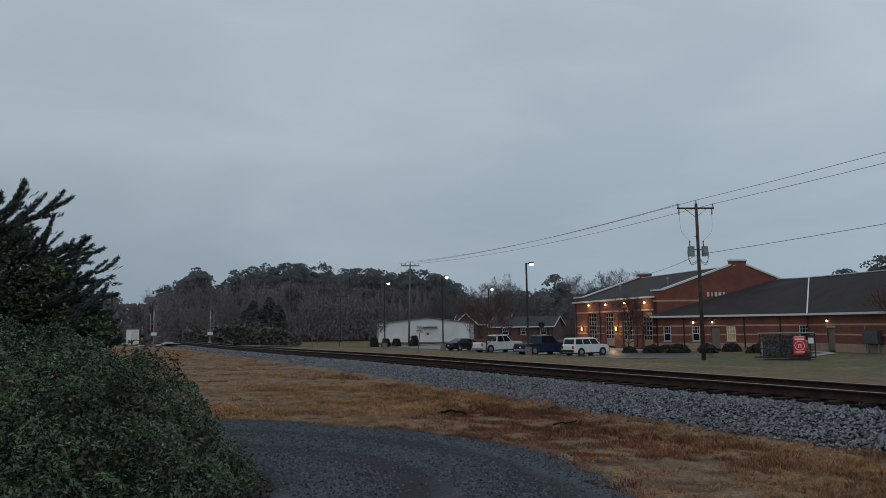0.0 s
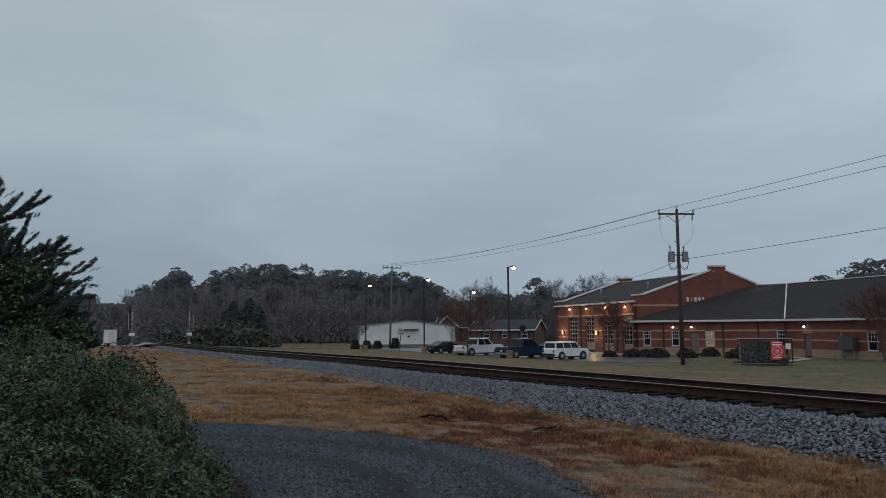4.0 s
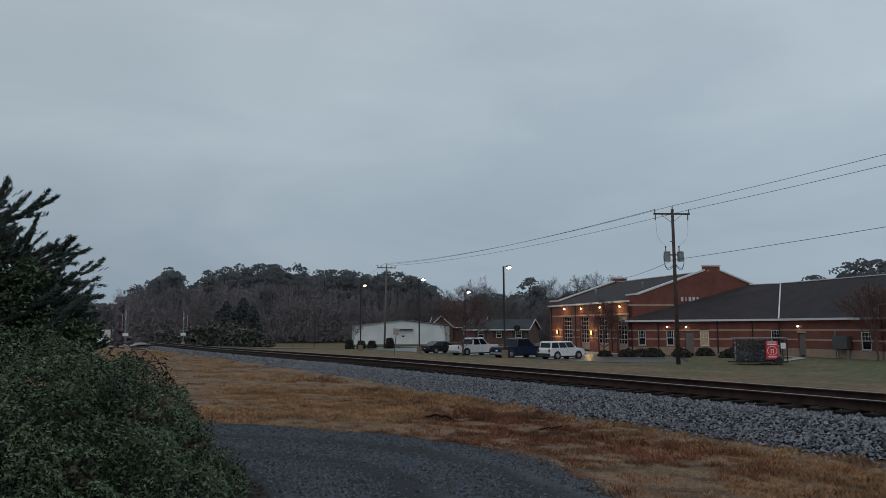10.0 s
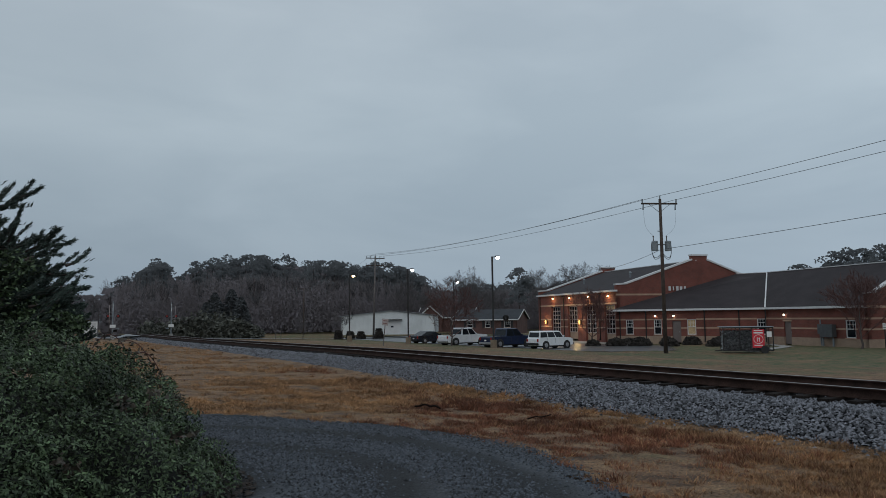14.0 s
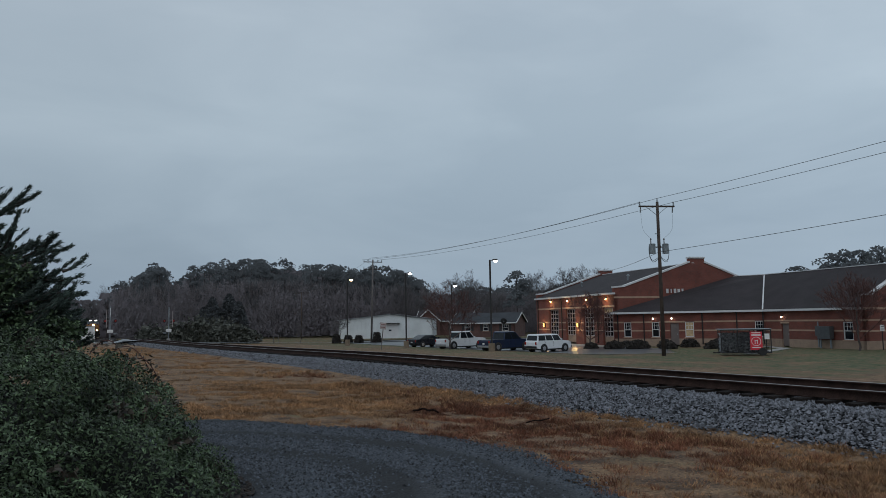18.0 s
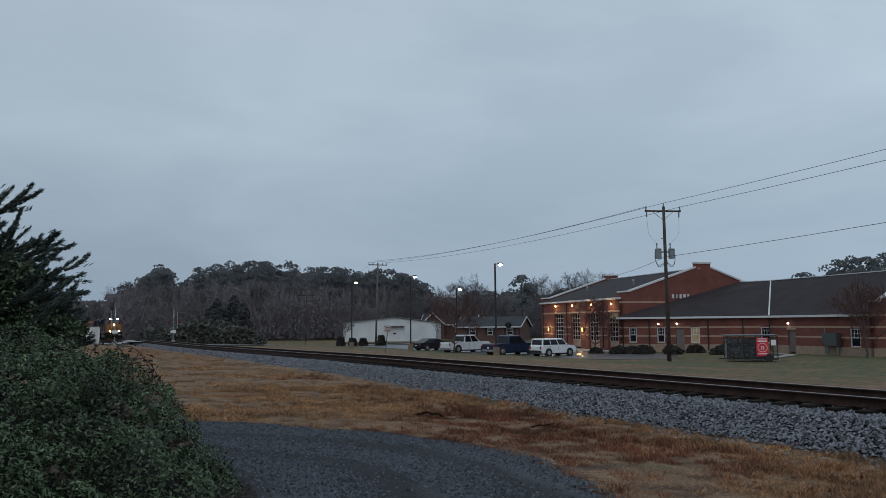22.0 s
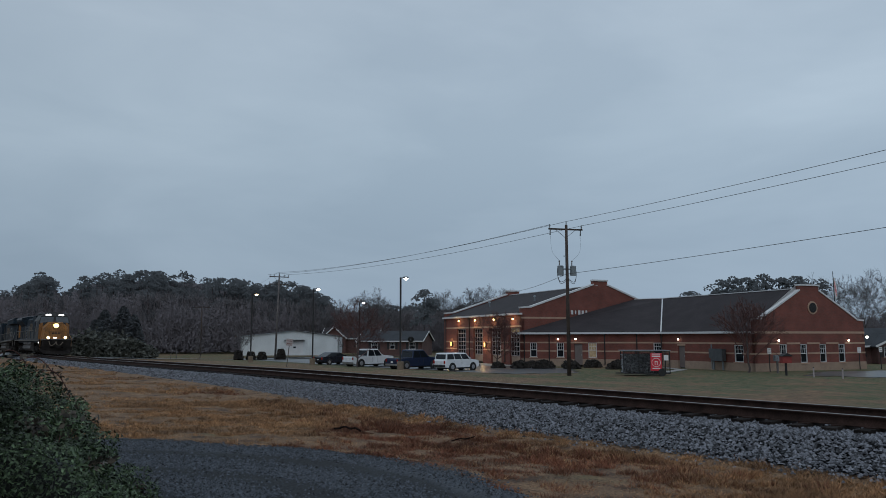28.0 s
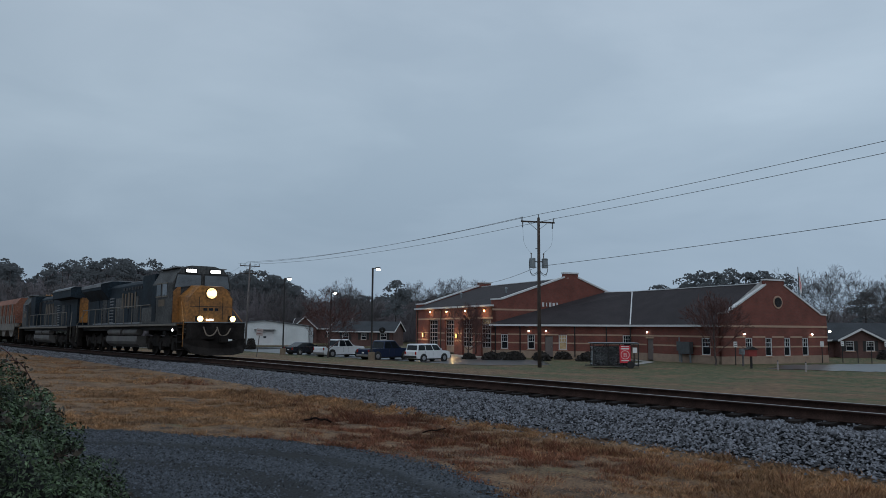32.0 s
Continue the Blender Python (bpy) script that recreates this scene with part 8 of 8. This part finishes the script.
    # tank, reservoirs, rails, bogies
    tank = [(-1.36, 0.56), (-1.44, 0.72), (-1.40, 1.02), (1.40, 1.02), (1.44, 0.72), (1.36, 0.56), (1.1, 0.38), (-1.1, 0.38)]
    tk = B()
    rr = [[tk.verts.new((xx, y, z)) for y, z in tank] for xx in (-2.9, 3.1)]
    for i in range(8):
        tk.faces.new((rr[0][i], rr[0][(i + 1) % 8], rr[1][(i + 1) % 8], rr[1][i]))
    tk.faces.new(rr[0])
    tk.faces.new(rr[1])
    part("fuel_tank", tk, M_LOCOTANK, ob, "grey fuel tank", m)
    for xx in (-1.5, 1.6):
        for s in (-1, 1):
            part("air_reservoir", rod(B(), (xx - 1.3, s * 1.22, 1.24), (xx + 1.3, s * 1.22, 1.24), 0.19, 0.19, 14), M_LOCOTANK, ob, m=m)
    for s in (-1, 1):
        xs = [H - 6.0 - k * 1.55 for k in range(10)]
        rails_of(ob, m, xs, DK, 2.72, s * 1.45, M_LOCORAIL)
        part("side_stripe", box(B(), (0, s * 1.53, 1.62), (2 * H - 3.4, 0.02, 0.1)), M_LOCORAIL, ob, m=m)
    part("step_light", rod(B(), (H - 2.6, -1.38, 1.35), (H - 2.6, -1.42, 1.35), 0.07, 0.07, 8), M_NUMBER if not second else M_GLASS, ob, m=m)
    bogie(ob, m, H - 4.9, (-1.85, 0.0, 1.85), 0.53, True)
    bogie(ob, m, -H + 4.9, (-1.85, 0.0, 1.85), 0.53, True)
    return ob


def flat_panel(pts, x, t):
    """A plate facing forward from (y, z) corners."""
    bm = B()
    a = [bm.verts.new((x, y, z)) for y, z in pts]
    b = [bm.verts.new((x + t, y, z)) for y, z in pts]
    bm.faces.new(a)
    bm.faces.new(b)
    for i in range(len(pts)):
        j = (i + 1) % len(pts)
        bm.faces.new((a[i], a[j], b[j], b[i]))
    return bm


def hopper_car():
    ob = thing("hopper_car", None, "rusty orange and dirty grey covered hopper car", "rail car", "train")
    m = Matrix.Diagonal((0.93, 0.93, 0.9, 1))
    Hh = 8.4
    body = [(-1.5, 2.1), (-1.55, 3.0), (-1.5, 4.0), (-1.1, 4.55), (1.1, 4.55), (1.5, 4.0), (1.55, 3.0), (1.5, 2.1)]
    bm = B()
    rings = [[bm.verts.new((xx, y, z)) for y, z in body] for xx in (-Hh + 1.0, Hh - 1.0)]
    for i in range(8):
        bm.faces.new((rings[0][i], rings[0][(i + 1) % 8], rings[1][(i + 1) % 8], rings[1][i]))
    bm.faces.new(rings[0])
    bm.faces.new(rings[1])
    part("body", bm, M_HOPPER, ob, "rust-stained orange upper body", m)
    for k in range(3):
        c = -4.6 + k * 4.6
        part("chute", prism(B(), [(c - 2.25, 2.1), (c + 2.25, 2.1), (c + 0.6, 0.75), (c - 0.6, 0.75)], -1.35, 1.35), M_HOPGREY, ob, "dirty grey discharge chute", m)
    for s in (-1, 1):
        part("lower_side", box(B(), (0, s * 1.53, 2.12), (2 * Hh - 2.2, 0.05, 1.5)), M_HOPGREY, ob, m=m)
        for k in range(13):
            part("side_rib", box(B(), (-7.0 + k * 1.17, s * 1.58, 3.0), (0.1, 0.1, 1.9)), M_HOPGREY if k % 2 else M_HOPPER, ob, m=m)
        part("sill", box(B(), (0, s * 1.4, 1.9), (2 * Hh - 0.6, 0.2, 0.3)), M_HOPGREY, ob, m=m)
        lad = B()
        for k in range(8):
            rod(lad, (Hh - 0.7, s * 1.45, 1.3 + k * 0.4), (Hh - 0.25, s * 1.45, 1.3 + k * 0.4), 0.02, 0.02, 5)
        part("ladder", lad, M_HOPGREY, ob, m=m)
    part("roof_walk", box(B(), (0, 0, 4.66), (2 * Hh - 1.4, 0.7, 0.05)), M_GALV, ob, m=m)
    for k in range(4):
        part("hatch", box(B(), (-5.2 + k * 3.5, 0.0, 4.62), (1.6, 0.9, 0.12)), M_HOPGREY, ob, m=m)
    part("end_frame", box(box(B(), (Hh - 0.5, 0, 1.15), (1.0, 2.4, 0.4)), (-Hh + 0.5, 0, 1.15), (1.0, 2.4, 0.4)), M_TRUCK, ob, m=m)
    for s in (-1, 1):
        part("slope_sheet", prism(B(), [(s * (Hh - 1.0), 3.9), (s * (Hh - 1.05), 3.9), (s * (Hh - 3.4), 1.5), (s * (Hh - 3.3), 1.5)], -1.4, 1.4), M_HOPGREY, ob, m=m)
        part("coupler", box(B(), (s * (Hh + 0.1), 0, 0.9), (0.7, 0.3, 0.3), bevel=0.03), M_TRUCK, ob, m=m)
        bogie(ob, m, s * (Hh - 1.9), (-0.88, 0.88), 0.46, False)
    return ob


M_LOCOFRAME = material("dark_loco_frame", (0.035, 0.038, 0.042), 0.7, vary=0.3, scale=1.5)
# Pale grey paints the skylight that falls on the engines' upper faces.
M_LOCOROOF = material("painted_lit_top_grey", (0.20, 0.215, 0.23), 0.7, vary=0.25, scale=1.0)
M_LOCOTANK = material("dusty_fuel_tank", (0.11, 0.105, 0.10), 0.75, vary=0.3, scale=1.2)
M_LOCORAIL = material("dull_rail", (0.16, 0.145, 0.12), 0.6, vary=0.25)
M_LOCOLETTER = material("faded_yellow_letter", (0.115, 0.082, 0.05), 0.6, vary=0.3, scale=2.0)
# Blue-grey base colour: the sky's reflection is painted into the panes.
M_CABGLASS = material("painted_reflection_cab_glass", (0.13, 0.15, 0.17), 0.2, vary=0.2, scale=2.0, bump=0)
M_HOSE = material("pale_air_hose", (0.20, 0.16, 0.12), 0.7, vary=0.2)

TRAIN = [(locomotive("navy and yellow freight locomotive, headlights lit, hauling the train"), 9.05)]
TRAIN.append((locomotive("grimy navy and yellow second locomotive coupled behind", True), 29.9))
first = hopper_car()
TRAIN.append((first, 48.2))
for k in range(1, 5):
    TRAIN.append((copy_thing(first, Matrix()), 48.2 + k * 16.2))


def head_y(t):
    """How far up the track the leading headlight is: the train gathers speed as it comes."""
    return float(np.interp(t, [0, 20, 22, 24, 26, 28, 30, 32], [371.0, 167.0, 147.0, 126.6, 105.0, 80.6, 56.2, 32.3]))


def on_track(y):
    e = 5.0
    dx, dz = float(cx(y - e) - cx(y + e)), float(cz(y - e) - cz(y + e))
    turn = math.degrees(math.atan2(-2 * e, dx))
    return pose(float(cx(y)), y, float(cz(y - e) + cz(y + e)) / 2, 0, -math.degrees(math.atan2(dz, 2 * e)), turn)


def motions():
    for ob, back in TRAIN:
        walk(ob, [(t, on_track(head_y(t) + back)) for t in range(0, 33)])
    times = [k / 15 for k in range(32 * 15 + 1)]
    for ob, c, r in WHEELS:
        walk(ob, [(t, pose(c.x, c.y, c.z, 0, math.degrees((head_y(0) - head_y(t)) / r), 0)) for t in times])


motions()
